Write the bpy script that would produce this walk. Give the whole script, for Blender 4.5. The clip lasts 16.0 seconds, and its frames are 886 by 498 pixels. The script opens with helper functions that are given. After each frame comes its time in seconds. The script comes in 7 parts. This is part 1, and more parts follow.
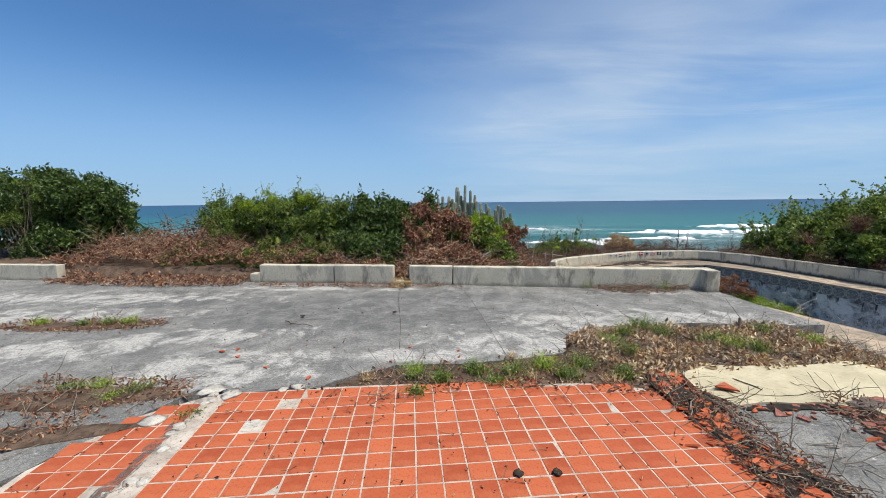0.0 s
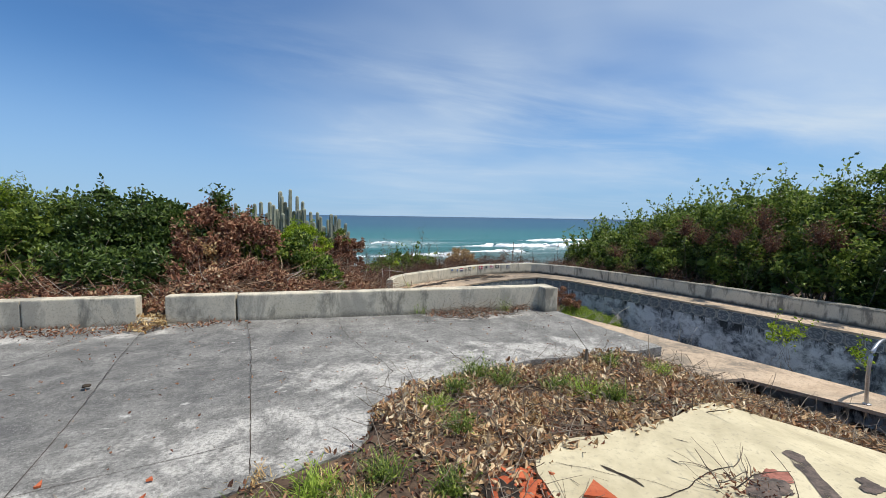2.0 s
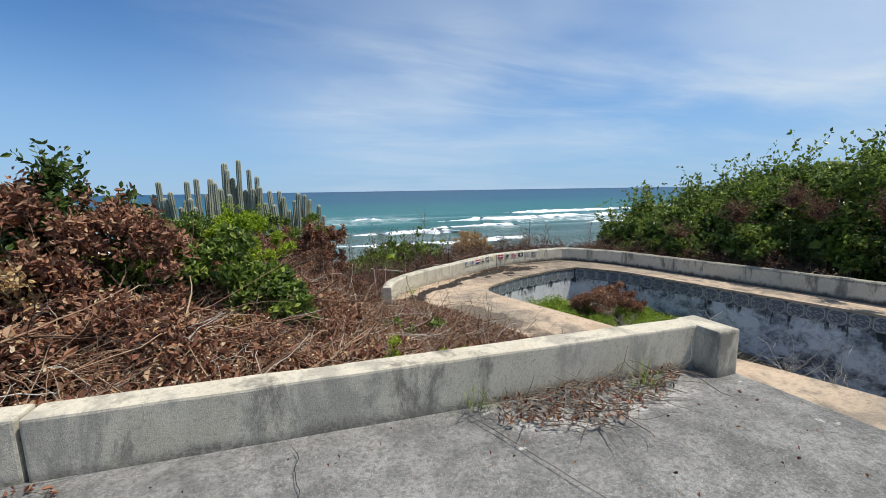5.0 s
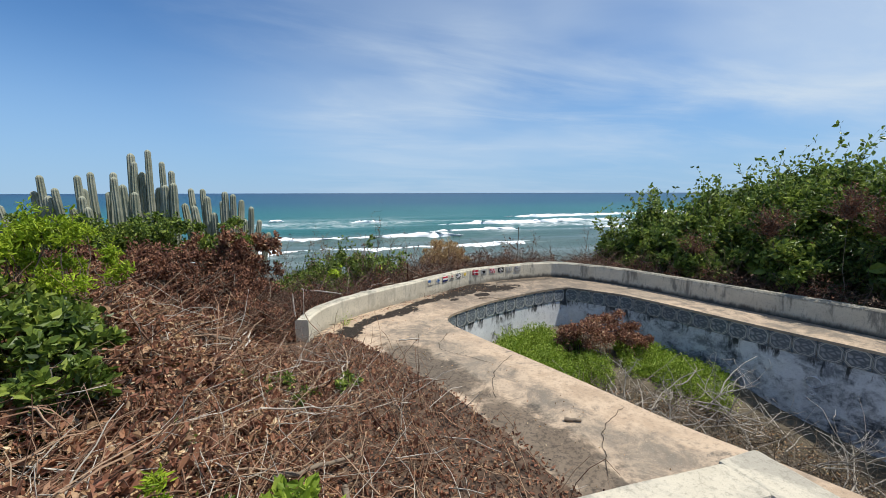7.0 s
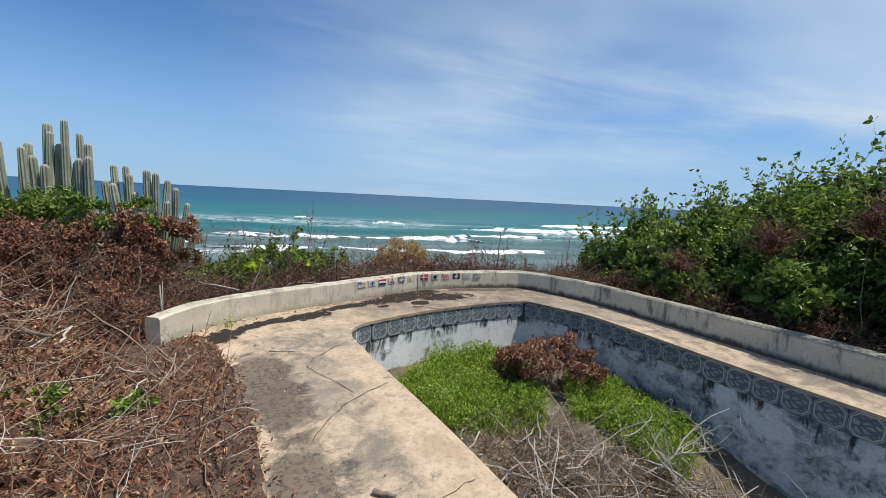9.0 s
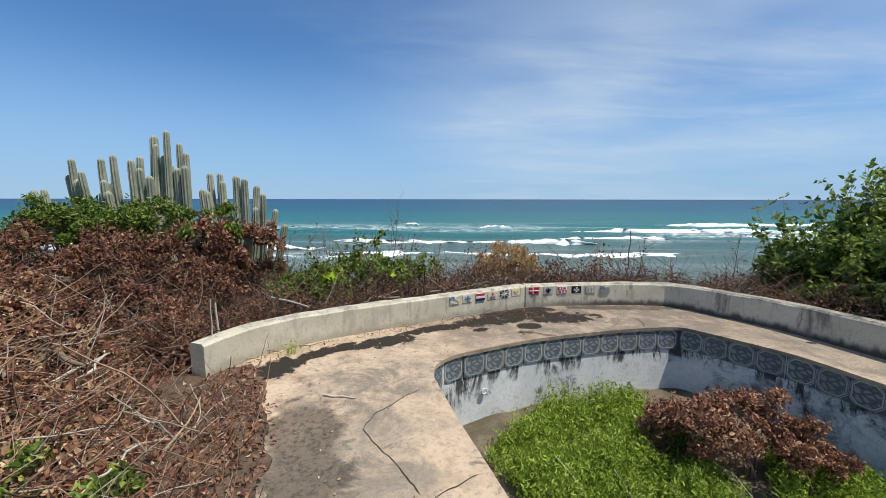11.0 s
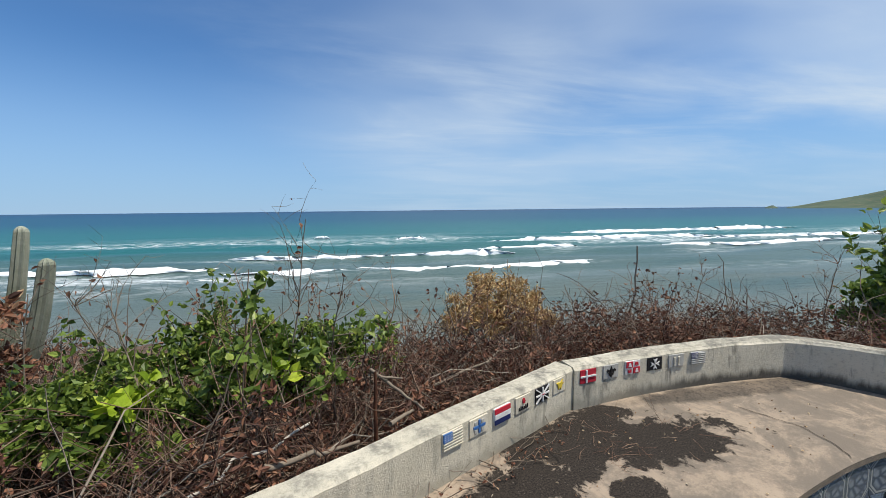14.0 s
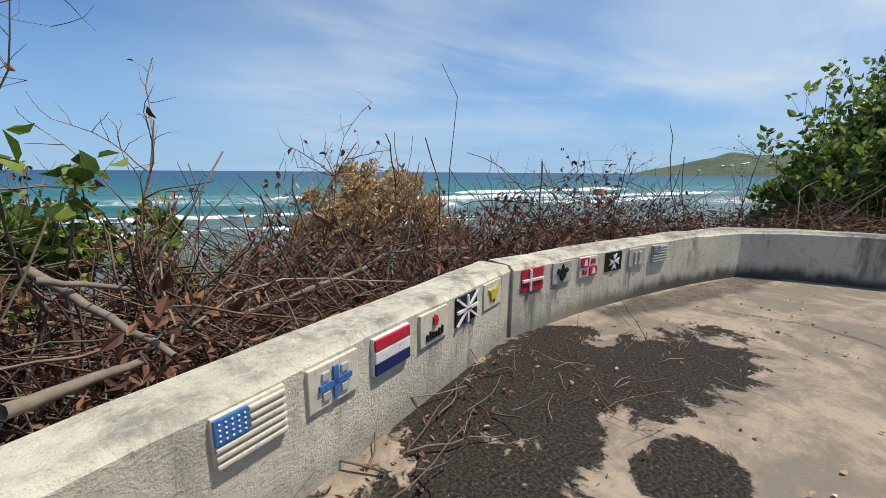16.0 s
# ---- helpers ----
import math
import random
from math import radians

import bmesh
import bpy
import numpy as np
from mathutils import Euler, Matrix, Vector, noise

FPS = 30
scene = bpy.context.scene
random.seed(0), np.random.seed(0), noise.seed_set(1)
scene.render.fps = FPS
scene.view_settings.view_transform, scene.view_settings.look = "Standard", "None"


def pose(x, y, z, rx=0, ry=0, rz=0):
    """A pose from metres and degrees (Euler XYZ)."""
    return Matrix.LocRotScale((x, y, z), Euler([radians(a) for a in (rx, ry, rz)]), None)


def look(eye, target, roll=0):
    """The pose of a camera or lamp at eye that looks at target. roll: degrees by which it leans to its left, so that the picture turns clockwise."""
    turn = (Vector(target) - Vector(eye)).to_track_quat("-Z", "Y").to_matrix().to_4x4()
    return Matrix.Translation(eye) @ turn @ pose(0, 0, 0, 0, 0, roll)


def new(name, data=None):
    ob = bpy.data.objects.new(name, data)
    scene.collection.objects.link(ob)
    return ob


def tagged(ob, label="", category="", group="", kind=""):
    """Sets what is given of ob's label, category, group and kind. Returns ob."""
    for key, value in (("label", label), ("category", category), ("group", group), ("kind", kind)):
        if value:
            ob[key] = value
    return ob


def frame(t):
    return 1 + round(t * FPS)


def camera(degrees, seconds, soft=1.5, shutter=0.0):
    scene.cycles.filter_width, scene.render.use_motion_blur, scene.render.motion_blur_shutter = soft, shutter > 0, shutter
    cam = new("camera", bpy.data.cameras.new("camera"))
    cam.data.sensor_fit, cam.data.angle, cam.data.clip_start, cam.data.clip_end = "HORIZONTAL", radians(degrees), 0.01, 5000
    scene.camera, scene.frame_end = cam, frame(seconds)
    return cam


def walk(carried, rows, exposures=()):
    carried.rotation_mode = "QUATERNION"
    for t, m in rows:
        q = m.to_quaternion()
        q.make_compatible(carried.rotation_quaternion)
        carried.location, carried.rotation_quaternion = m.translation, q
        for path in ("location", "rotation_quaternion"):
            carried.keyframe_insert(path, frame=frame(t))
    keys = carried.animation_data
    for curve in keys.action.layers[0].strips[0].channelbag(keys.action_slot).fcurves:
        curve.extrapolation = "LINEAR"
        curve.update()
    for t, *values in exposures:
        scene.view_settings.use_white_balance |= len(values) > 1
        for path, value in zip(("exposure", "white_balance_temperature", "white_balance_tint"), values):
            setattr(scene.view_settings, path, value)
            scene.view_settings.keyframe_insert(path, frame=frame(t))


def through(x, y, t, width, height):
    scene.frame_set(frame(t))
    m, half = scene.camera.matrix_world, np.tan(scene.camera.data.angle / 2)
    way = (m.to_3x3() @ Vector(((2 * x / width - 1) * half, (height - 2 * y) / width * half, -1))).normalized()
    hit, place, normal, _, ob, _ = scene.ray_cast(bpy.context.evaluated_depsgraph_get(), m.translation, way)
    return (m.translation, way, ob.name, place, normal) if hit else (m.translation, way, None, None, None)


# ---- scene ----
cam = camera(96.0, 16.0, soft=0.6)
PATH = [
    (0, (0.07, -2.072, 1.814), (-0.056, -0.09, 1.58), -0.6),
    (0.5, (0.227, -1.728, 1.763), (0.411, 0.251, 1.537), -0.7),
    (1, (0.385, -1.256, 1.688), (0.803, 0.689, 1.475), -0.3),
    (1.5, (0.684, -0.715, 1.651), (1.243, 1.196, 1.462), 0.3),
    (2, (0.955, -0.143, 1.655), (1.545, 1.76, 1.491), 0.9),
    (2.5, (1.062, 0.535, 1.687), (1.614, 2.451, 1.532), 1.0),
    (3, (1.1, 1.202, 1.679), (1.588, 3.134, 1.506), 0.7),
    (5.5, (1.579, 4.218, 1.694), (2.271, 6.07, 1.39), -1.1),
    (6, (1.966, 4.681, 1.689), (2.653, 6.537, 1.4), -1.4),
    (6.5, (2.475, 5.02, 1.676), (3.139, 6.885, 1.394), -1.0),
    (7, (3.02, 5.298, 1.647), (3.669, 7.169, 1.366), -0.1),
    (7.5, (3.619, 5.49, 1.642), (4.262, 7.363, 1.359), 1.2),
    (8, (4.215, 5.657, 1.596), (4.855, 7.53, 1.311), 2.3),
    (8.5, (4.725, 5.777, 1.558), (5.334, 7.662, 1.28), 2.8),
    (9, (5.089, 5.896, 1.418), (5.607, 7.811, 1.161), 2.9),
    (9.5, (5.328, 6.138, 1.232), (5.68, 8.093, 0.997), 2.7),
    (10, (5.461, 6.514, 1.143), (5.604, 8.497, 0.922), 2.5),
    (12.5, (5.272, 9.405, 1.407), (5.212, 11.382, 1.108), -0.6),
    (13, (5.135, 10.053, 1.341), (5.219, 12.032, 1.06), -0.7),
    (13.5, (5.026, 10.649, 1.253), (5.272, 12.619, 1.011), -0.6),
    (14, (5.03, 11.171, 1.133), (5.445, 13.117, 0.936), -0.6),
    (14.5, (5.089, 11.663, 0.992), (5.66, 13.571, 0.811), -0.6),
    (15, (5.24, 12.12, 0.837), (5.958, 13.974, 0.622), -0.6),
    (15.5, (5.468, 12.458, 0.566), (6.3, 14.253, 0.276), -0.3),
    (16, (5.572, 12.619, 0.234), (6.507, 14.345, -0.146), 0.4),
]
walk(cam, [(t, look(eye, target, roll)) for t, eye, target, roll in PATH])

# ---- world, sun, exposure ----
SUN_EL, SUN_AZ = radians(65), radians(114)
world = bpy.data.worlds.new("world")
scene.world = world
world.use_nodes = True
wn, wl = world.node_tree.nodes, world.node_tree.links
wn.clear()
w_out = wn.new("ShaderNodeOutputWorld")
w_bg = wn.new("ShaderNodeBackground")
w_bg.inputs["Strength"].default_value = 0.085
w_sky = wn.new("ShaderNodeTexSky")
w_sky.sky_type = "NISHITA"
w_sky.sun_disc = False
w_sky.sun_elevation, w_sky.sun_rotation = SUN_EL, SUN_AZ
w_sky.altitude, w_sky.air_density, w_sky.dust_density, w_sky.ozone_density = 0, 1.0, 0.0, 4.0
# thin high cloud, laid on a flat layer overhead
w_tc = wn.new("ShaderNodeTexCoord")
w_sep = wn.new("ShaderNodeSeparateXYZ")
wl.new(w_tc.outputs["Generated"], w_sep.inputs[0])


def w_math(op, a, b=0.0):
    n = wn.new("ShaderNodeMath")
    n.operation = op
    for i, v in enumerate((a, b)):
        if isinstance(v, (int, float)):
            n.inputs[i].default_value = v
        else:
            wl.new(v, n.inputs[i])
    return n.outputs[0]


w_z = w_math("ADD", w_math("MAXIMUM", w_sep.outputs[2], 0.0), 0.10)
w_u, w_v = w_math("DIVIDE", w_sep.outputs[0], w_z), w_math("DIVIDE", w_sep.outputs[1], w_z)
w_com = wn.new("ShaderNodeCombineXYZ")
wl.new(w_u, w_com.inputs[0])
wl.new(w_v, w_com.inputs[1])


def w_noise(scale, detail, rough, dist, sx, sy, rot, off):
    mp = wn.new("ShaderNodeMapping")
    mp.inputs["Scale"].default_value = (sx, sy, 1)
    mp.inputs["Rotation"].default_value = (0, 0, rot)
    mp.inputs["Location"].default_value = (off, off * 0.7, 0)
    wl.new(w_com.outputs[0], mp.inputs[0])
    n = wn.new("ShaderNodeTexNoise")
    n.inputs["Scale"].default_value, n.inputs["Detail"].default_value = scale, detail
    n.inputs["Roughness"].default_value, n.inputs["Distortion"].default_value = rough, dist
    wl.new(mp.outputs[0], n.inputs["Vector"])
    return n.outputs[0]


def w_ramp(v, a, b, lo=0.0, hi=1.0):
    n = wn.new("ShaderNodeMapRange")
    n.interpolation_type = "SMOOTHSTEP"
    for i, x in enumerate((a, b, lo, hi)):
        n.inputs[i + 1].default_value = x
    wl.new(v, n.inputs[0])
    return n.outputs[0]


w_streak = w_ramp(w_noise(0.9, 7, 0.60, 0.6, 0.6, 1.3, 0.5, 3.1), 0.40, 0.85)
w_broad = w_ramp(w_noise(0.34, 4, 0.5, 0.2, 0.8, 1.0, 0.4, 5.3), 0.38, 0.62)
w_east = w_ramp(w_u, -1.1, 1.3, 0.02, 1.05)
# unseen cloud cover near the zenith, added to whiten the fill light
w_fill_cloud = w_ramp(w_sep.outputs[2], 0.55, 0.85, 0.0, 0.42)
w_rise = w_ramp(w_sep.outputs[2], 0.03, 0.20, 0.35, 1.0)
w_cloud = w_math("ADD", w_math("MULTIPLY", w_math("MULTIPLY", w_rise, w_math("ADD", w_math("MULTIPLY", w_streak, 0.60), w_math("MULTIPLY", w_broad, 0.58))), w_east), w_fill_cloud)
w_haze = w_ramp(w_sep.outputs[2], 0.0, 0.34, 0.8, 0.0)
w_mix = wn.new("ShaderNodeMix")
w_mix.data_type = "RGBA"
w_mix.inputs[7].default_value = (7.2, 8.5, 9.9, 1)
wl.new(w_math("MINIMUM", w_cloud, 0.9), w_mix.inputs[0])
# sea haze low over the horizon, under the cloud
w_low = wn.new("ShaderNodeMix")
w_low.data_type = "RGBA"
w_low.inputs[7].default_value = (3.8, 5.9, 9.0, 1)
wl.new(w_haze, w_low.inputs[0])
w_tint = wn.new("ShaderNodeMix")
w_tint.data_type, w_tint.blend_type = "RGBA", "MULTIPLY"
w_tint.inputs[0].default_value = 1.0
w_tint.inputs[7].default_value = (0.77, 1.15, 1.46, 1)
wl.new(w_sky.outputs[0], w_tint.inputs[6])
wl.new(w_tint.outputs[2], w_low.inputs[6])
wl.new(w_low.outputs[2], w_mix.inputs[6])
wl.new(w_mix.outputs[2], w_bg.inputs["Color"])
wl.new(w_bg.outputs[0], w_out.inputs["Surface"])

sun = new("sun", bpy.data.lights.new("sun", "SUN"))
sun.data.energy, sun.data.angle, sun.data.color = 4.8, radians(0.6), (1.0, 0.95, 0.87)
sun_from = Vector((math.sin(SUN_AZ) * math.cos(SUN_EL), math.cos(SUN_AZ) * math.cos(SUN_EL), math.sin(SUN_EL)))
sun.matrix_world = look(sun_from * 50, (0, 0, 0))

rng = np.random.default_rng(7)


# ---- materials ----
def mat_new(name, rough=0.9, metal=0.0):
    m = bpy.data.materials.new(name)
    m.use_nodes = True
    nt = m.node_tree
    b = nt.nodes["Principled BSDF"]
    b.inputs["Roughness"].default_value, b.inputs["Metallic"].default_value = rough, metal
    b.inputs["Specular IOR Level"].default_value = 0.5 if rough < 0.45 else 0.18
    return m, nt, b


def rgba(c):
    return (*c, 1.0)


class Mat:
    """Small helper to chain procedural nodes."""

    def __init__(self, name, rough=0.9, metal=0.0, coords="Object"):
        self.m, self.nt, self.b = mat_new(name, rough, metal)
        tc = self.nt.nodes.new("ShaderNodeTexCoord")
        self.tc = tc
        self.vec = tc.outputs[coords]

    def link(self, a, b):
        self.nt.links.new(a, b)

    def mapped(self, scale, loc=(0, 0, 0), rot=(0, 0, 0)):
        n = self.nt.nodes.new("ShaderNodeMapping")
        n.inputs["Scale"].default_value, n.inputs["Location"].default_value, n.inputs["Rotation"].default_value = scale, loc, rot
        self.link(self.vec, n.inputs[0])
        return n.outputs[0]

    def noise(self, scale, detail=5, rough=0.6, dist=0.0, vec=None):
        n = self.nt.nodes.new("ShaderNodeTexNoise")
        n.inputs["Scale"].default_value, n.inputs["Detail"].default_value = scale, detail
        n.inputs["Roughness"].default_value, n.inputs["Distortion"].default_value = rough, dist
        self.link(vec or self.vec, n.inputs["Vector"])
        return n.outputs[0]

    def voronoi(self, scale, feature="F1", vec=None, out=0):
        n = self.nt.nodes.new("ShaderNodeTexVoronoi")
        n.feature = feature
        n.inputs["Scale"].default_value = scale
        self.link(vec or self.vec, n.inputs["Vector"])
        return n.outputs[out]

    def ramp(self, v, a, b, lo=0.0, hi=1.0):
        n = self.nt.nodes.new("ShaderNodeMapRange")
        n.interpolation_type = "SMOOTHSTEP"
        for i, x in enumerate((a, b, lo, hi)):
            n.inputs[i + 1].default_value = x
        self.link(v, n.inputs[0])
        return n.outputs[0]

    def math(self, op, a, b=0.0):
        n = self.nt.nodes.new("ShaderNodeMath")
        n.operation = op
        for i, v in enumerate((a, b)):
            if isinstance(v, (int, float)):
                n.inputs[i].default_value = v
            else:
                self.link(v, n.inputs[i])
        return n.outputs[0]

    def mix(self, f, a, b, mode="MIX"):
        n = self.nt.nodes.new("ShaderNodeMix")
        n.data_type, n.blend_type = "RGBA", mode
        for i, v in ((0, f), (6, a), (7, b)):
            if isinstance(v, (int, float)):
                n.inputs[i].default_value = v
            elif isinstance(v, tuple):
                n.inputs[i].default_value = rgba(v)
            else:
                self.link(v, n.inputs[i])
        return n.outputs[2]

    def blob(self, cx, cy, rx, ry, wobble=0.35, scale=2.5, rot=0.0, soft=0.4):
        """1 in the middle of an oval in plan, 0 outside it, with a ragged rim."""
        n = self.nt.nodes.new("ShaderNodeVectorMath")
        n.operation = "LENGTH"
        self.link(self.plan(cx, cy, rot, rx, ry), n.inputs[0])
        d = self.math("ADD", n.outputs["Value"], self.math("MULTIPLY", self.math("SUBTRACT", self.noise(scale, 7, 0.72, 0.4), 0.5), wobble * 4))
        return self.ramp(d, 1.0 - soft, 1.05, 1.0, 0.0)

    def plan(self, cx, cy, rot, rx, ry):
        """Coordinates about a place in plan, turned and scaled to an oval."""
        n = self.nt.nodes.new("ShaderNodeMapping")
        n.vector_type = "TEXTURE"
        n.inputs["Location"].default_value, n.inputs["Rotation"].default_value = (cx, cy, 0), (0, 0, rot)
        n.inputs["Scale"].default_value = (rx, ry, 1e6)
        self.link(self.vec, n.inputs[0])
        return n.outputs[0]

    def union(self, masks):
        m = masks[0]
        for q in masks[1:]:
            m = self.math("MAXIMUM", m, q)
        return m

    def axis(self, i):
        n = self.nt.nodes.new("ShaderNodeSeparateXYZ")
        self.link(self.vec, n.inputs[0])
        return n.outputs[i]

    def island(self):
        n = self.nt.nodes.new("ShaderNodeNewGeometry")
        return n.outputs["Random Per Island"]

    def piece(self):
        n = self.nt.nodes.new("ShaderNodeObjectInfo")
        return n.outputs["Random"]

    def done(self, colour, bump=None, strength=0.4, dist=0.01, rough=None):
        if isinstance(colour, tuple):
            self.b.inputs["Base Color"].default_value = rgba(colour)
        else:
            self.link(colour, self.b.inputs["Base Color"])
        if rough is not None:
            self.link(rough, self.b.inputs["Roughness"])
        if bump is not None:
            n = self.nt.nodes.new("ShaderNodeBump")
            n.inputs["Strength"].default_value, n.inputs["Distance"].default_value = strength, dist
            self.link(bump, n.inputs["Height"])
            self.link(n.outputs[0], self.b.inputs["Normal"])
        return self.m


def make_terrace():
    k = Mat("terrace_concrete", 0.92)
    big = k.noise(0.5, 6, 0.62, 0.5)
    mid = k.noise(2.6, 8, 0.74, 0.4)
    streak = k.noise(1.0, 7, 0.68, 0.6, k.mapped((0.5, 1.7, 1), rot=(0, 0, -0.35)))
    fine = k.noise(30, 6, 0.80)
    speck = k.voronoi(62)
    grit = k.noise(120, 3, 0.8)
    c = k.mix(k.ramp(mid, 0.34, 0.68), (0.17, 0.166, 0.155), (0.35, 0.34, 0.315))
    c = k.mix(k.ramp(streak, 0.52, 0.72, 0.0, 0.55), c, (0.43, 0.415, 0.38))
    # damp grey weathering over the middle of the slab
    damp = k.union([k.blob(-2.4, 4.3, 2.6, 1.3, 0.5, 1.2), k.blob(-5.8, 5.2, 2.2, 0.9, 0.5, 1.2), k.blob(-0.7, 5.5, 1.8, 0.7, 0.5, 1.3), k.blob(0.0, 4.2, 1.1, 0.8, 0.5, 1.4)])
    c = k.mix(k.math("MULTIPLY", damp, k.ramp(mid, 0.30, 0.62, 0.95, 0.35)), c, (0.13, 0.129, 0.126))
    c = k.mix(k.ramp(big, 0.52, 0.68, 0.0, 0.55), c, (0.12, 0.119, 0.114))
    # pale lime crust beside the earth strip and along the wall
    crust = k.union([k.blob(1.75, 3.95, 1.3, 0.6, 0.7), k.blob(3.4, 4.2, 1.7, 0.5, 0.8), k.blob(0.7, 2.95, 1.2, 0.5, 0.8), k.blob(-0.6, 2.5, 0.9, 0.25), k.blob(-3.6, 6.25, 1.3, 0.28), k.blob(-1.5, 6.2, 0.55, 0.2), k.blob(-7.4, 5.2, 3.0, 0.5, 1.1, 1.6, 0.05), k.blob(-7.6, 3.9, 3.0, 0.45, 1.1, 1.6, 0.1), k.blob(-4.8, 2.6, 2.2, 0.4, 1.1, 1.7, 0.3), k.blob(-2.7, 2.0, 1.2, 0.5, 1.0, 2.2, 0.15), k.blob(3.6, 6.0, 1.0, 0.2)])
    c = k.mix(k.math("MULTIPLY", crust, k.ramp(mid, 0.40, 0.56, 0.12, 0.92)), c, (0.57, 0.545, 0.50))
    chips = k.noise(5.0, 3, 0.5, 0.2, k.mapped((0.8, 1.7, 1)))
    c = k.mix(k.ramp(chips, 0.70, 0.73, 0.0, 0.8), c, (0.62, 0.60, 0.56))
    c = k.mix(k.ramp(fine, 0.46, 0.62, 0.0, 0.6), c, (0.075, 0.073, 0.07))
    c = k.mix(k.ramp(speck, 0.30, 0.16, 0.0, 0.5), c, (0.52, 0.50, 0.46))
    c = k.mix(k.ramp(grit, 0.47, 0.38, 0.0, 0.8), c, (0.05, 0.048, 0.046))
    h = k.math("ADD", k.math("MULTIPLY", fine, 0.6), k.math("MULTIPLY", grit, 0.5))
    return k.done(c, h, 0.7, 0.014)


def make_wall():
    k = Mat("wall_plaster", 0.92)
    stain = k.noise(1.9, 7, 0.68, 0.4, k.mapped((1, 1, 0.5)))
    drip = k.noise(2.3, 8, 0.74, 0.3, k.mapped((1, 1, 0.35)))
    fine = k.noise(36, 6, 0.78)
    pit = k.noise(110, 3, 0.7)
    c = k.mix(k.ramp(stain, 0.3, 0.7), (0.52, 0.465, 0.355), (0.66, 0.60, 0.475))
    c = k.mix(k.ramp(drip, 0.52, 0.66, 0.0, 0.75), c, (0.11, 0.105, 0.088))
    c = k.mix(k.ramp(stain, 0.50, 0.62, 0.0, 0.6), c, (0.23, 0.215, 0.18))
    # grime at the foot
    low = k.ramp(k.math("ADD", k.axis(2), k.math("MULTIPLY", drip, 0.22)), 0.09, 0.20, 1.0, 0.0)
    c = k.mix(k.math("MULTIPLY", low, k.ramp(fine, 0.3, 0.6, 0.3, 0.9)), c, (0.13, 0.12, 0.10))
    c = k.mix(k.ramp(fine, 0.50, 0.64, 0.0, 0.4), c, (0.17, 0.155, 0.12))
    c = k.mix(k.ramp(pit, 0.62, 0.70, 0.0, 0.45), c, (0.12, 0.11, 0.09))
    h = k.math("ADD", k.math("MULTIPLY", fine, 0.7), k.math("MULTIPLY", pit, 0.5))
    return k.done(c, h, 0.6, 0.010)


def make_parapet():
    k = Mat("parapet_plaster", 0.9)
    stain = k.noise(1.5, 7, 0.66, 0.3)
    drip = k.noise(5.0, 6, 0.68, 0.2, k.mapped((1, 1, 0.22)))
    fine = k.noise(30, 6, 0.75)
    pit = k.noise(95, 3, 0.7)
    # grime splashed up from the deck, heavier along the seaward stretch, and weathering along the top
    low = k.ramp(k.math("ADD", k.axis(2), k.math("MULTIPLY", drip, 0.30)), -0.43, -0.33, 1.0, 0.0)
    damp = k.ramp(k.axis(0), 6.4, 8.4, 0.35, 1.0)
    high = k.ramp(k.math("ADD", k.axis(2), k.math("MULTIPLY", drip, 0.10)), -0.20, -0.15)
    c = k.mix(k.ramp(stain, 0.32, 0.7), (0.53, 0.485, 0.375), (0.67, 0.615, 0.485))
    c = k.mix(k.math("MULTIPLY", k.ramp(drip, 0.50, 0.64), k.ramp(k.axis(0), 4.6, 7.4, 0.35, 0.85)), c, (0.17, 0.16, 0.135))
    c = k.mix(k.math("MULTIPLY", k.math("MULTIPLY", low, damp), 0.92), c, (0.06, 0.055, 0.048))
    c = k.mix(k.math("MULTIPLY", high, k.ramp(fine, 0.35, 0.55, 0.25, 0.9)), c, (0.19, 0.18, 0.15))
    c = k.mix(k.ramp(fine, 0.52, 0.66, 0.0, 0.38), c, (0.20, 0.18, 0.14))
    c = k.mix(k.ramp(pit, 0.62, 0.70, 0.0, 0.5), c, (0.12, 0.115, 0.10))
    h = k.math("ADD", k.math("MULTIPLY", fine, 0.7), k.math("MULTIPLY", pit, 0.6))
    return k.done(c, h, 0.8, 0.010)


SOIL_SPOTS = [(6.55, 13.72, 0.66, 0.30, 0.42), (7.15, 13.62, 0.62, 0.26, 0.02), (6.05, 13.38, 0.48, 0.20, 0.45), (5.35, 13.02, 0.60, 0.12, 0.50), (6.66, 13.16, 0.18, 0.12, 0.2), (4.65, 12.48, 0.45, 0.17, 0.50), (4.0, 12.12, 0.5, 0.12, 0.72), (3.55, 11.6, 0.4, 0.2, 0.9), (7.4, 13.42, 0.2, 0.09, 0.3), (5.95, 12.98, 0.12, 0.06, 0.4)]


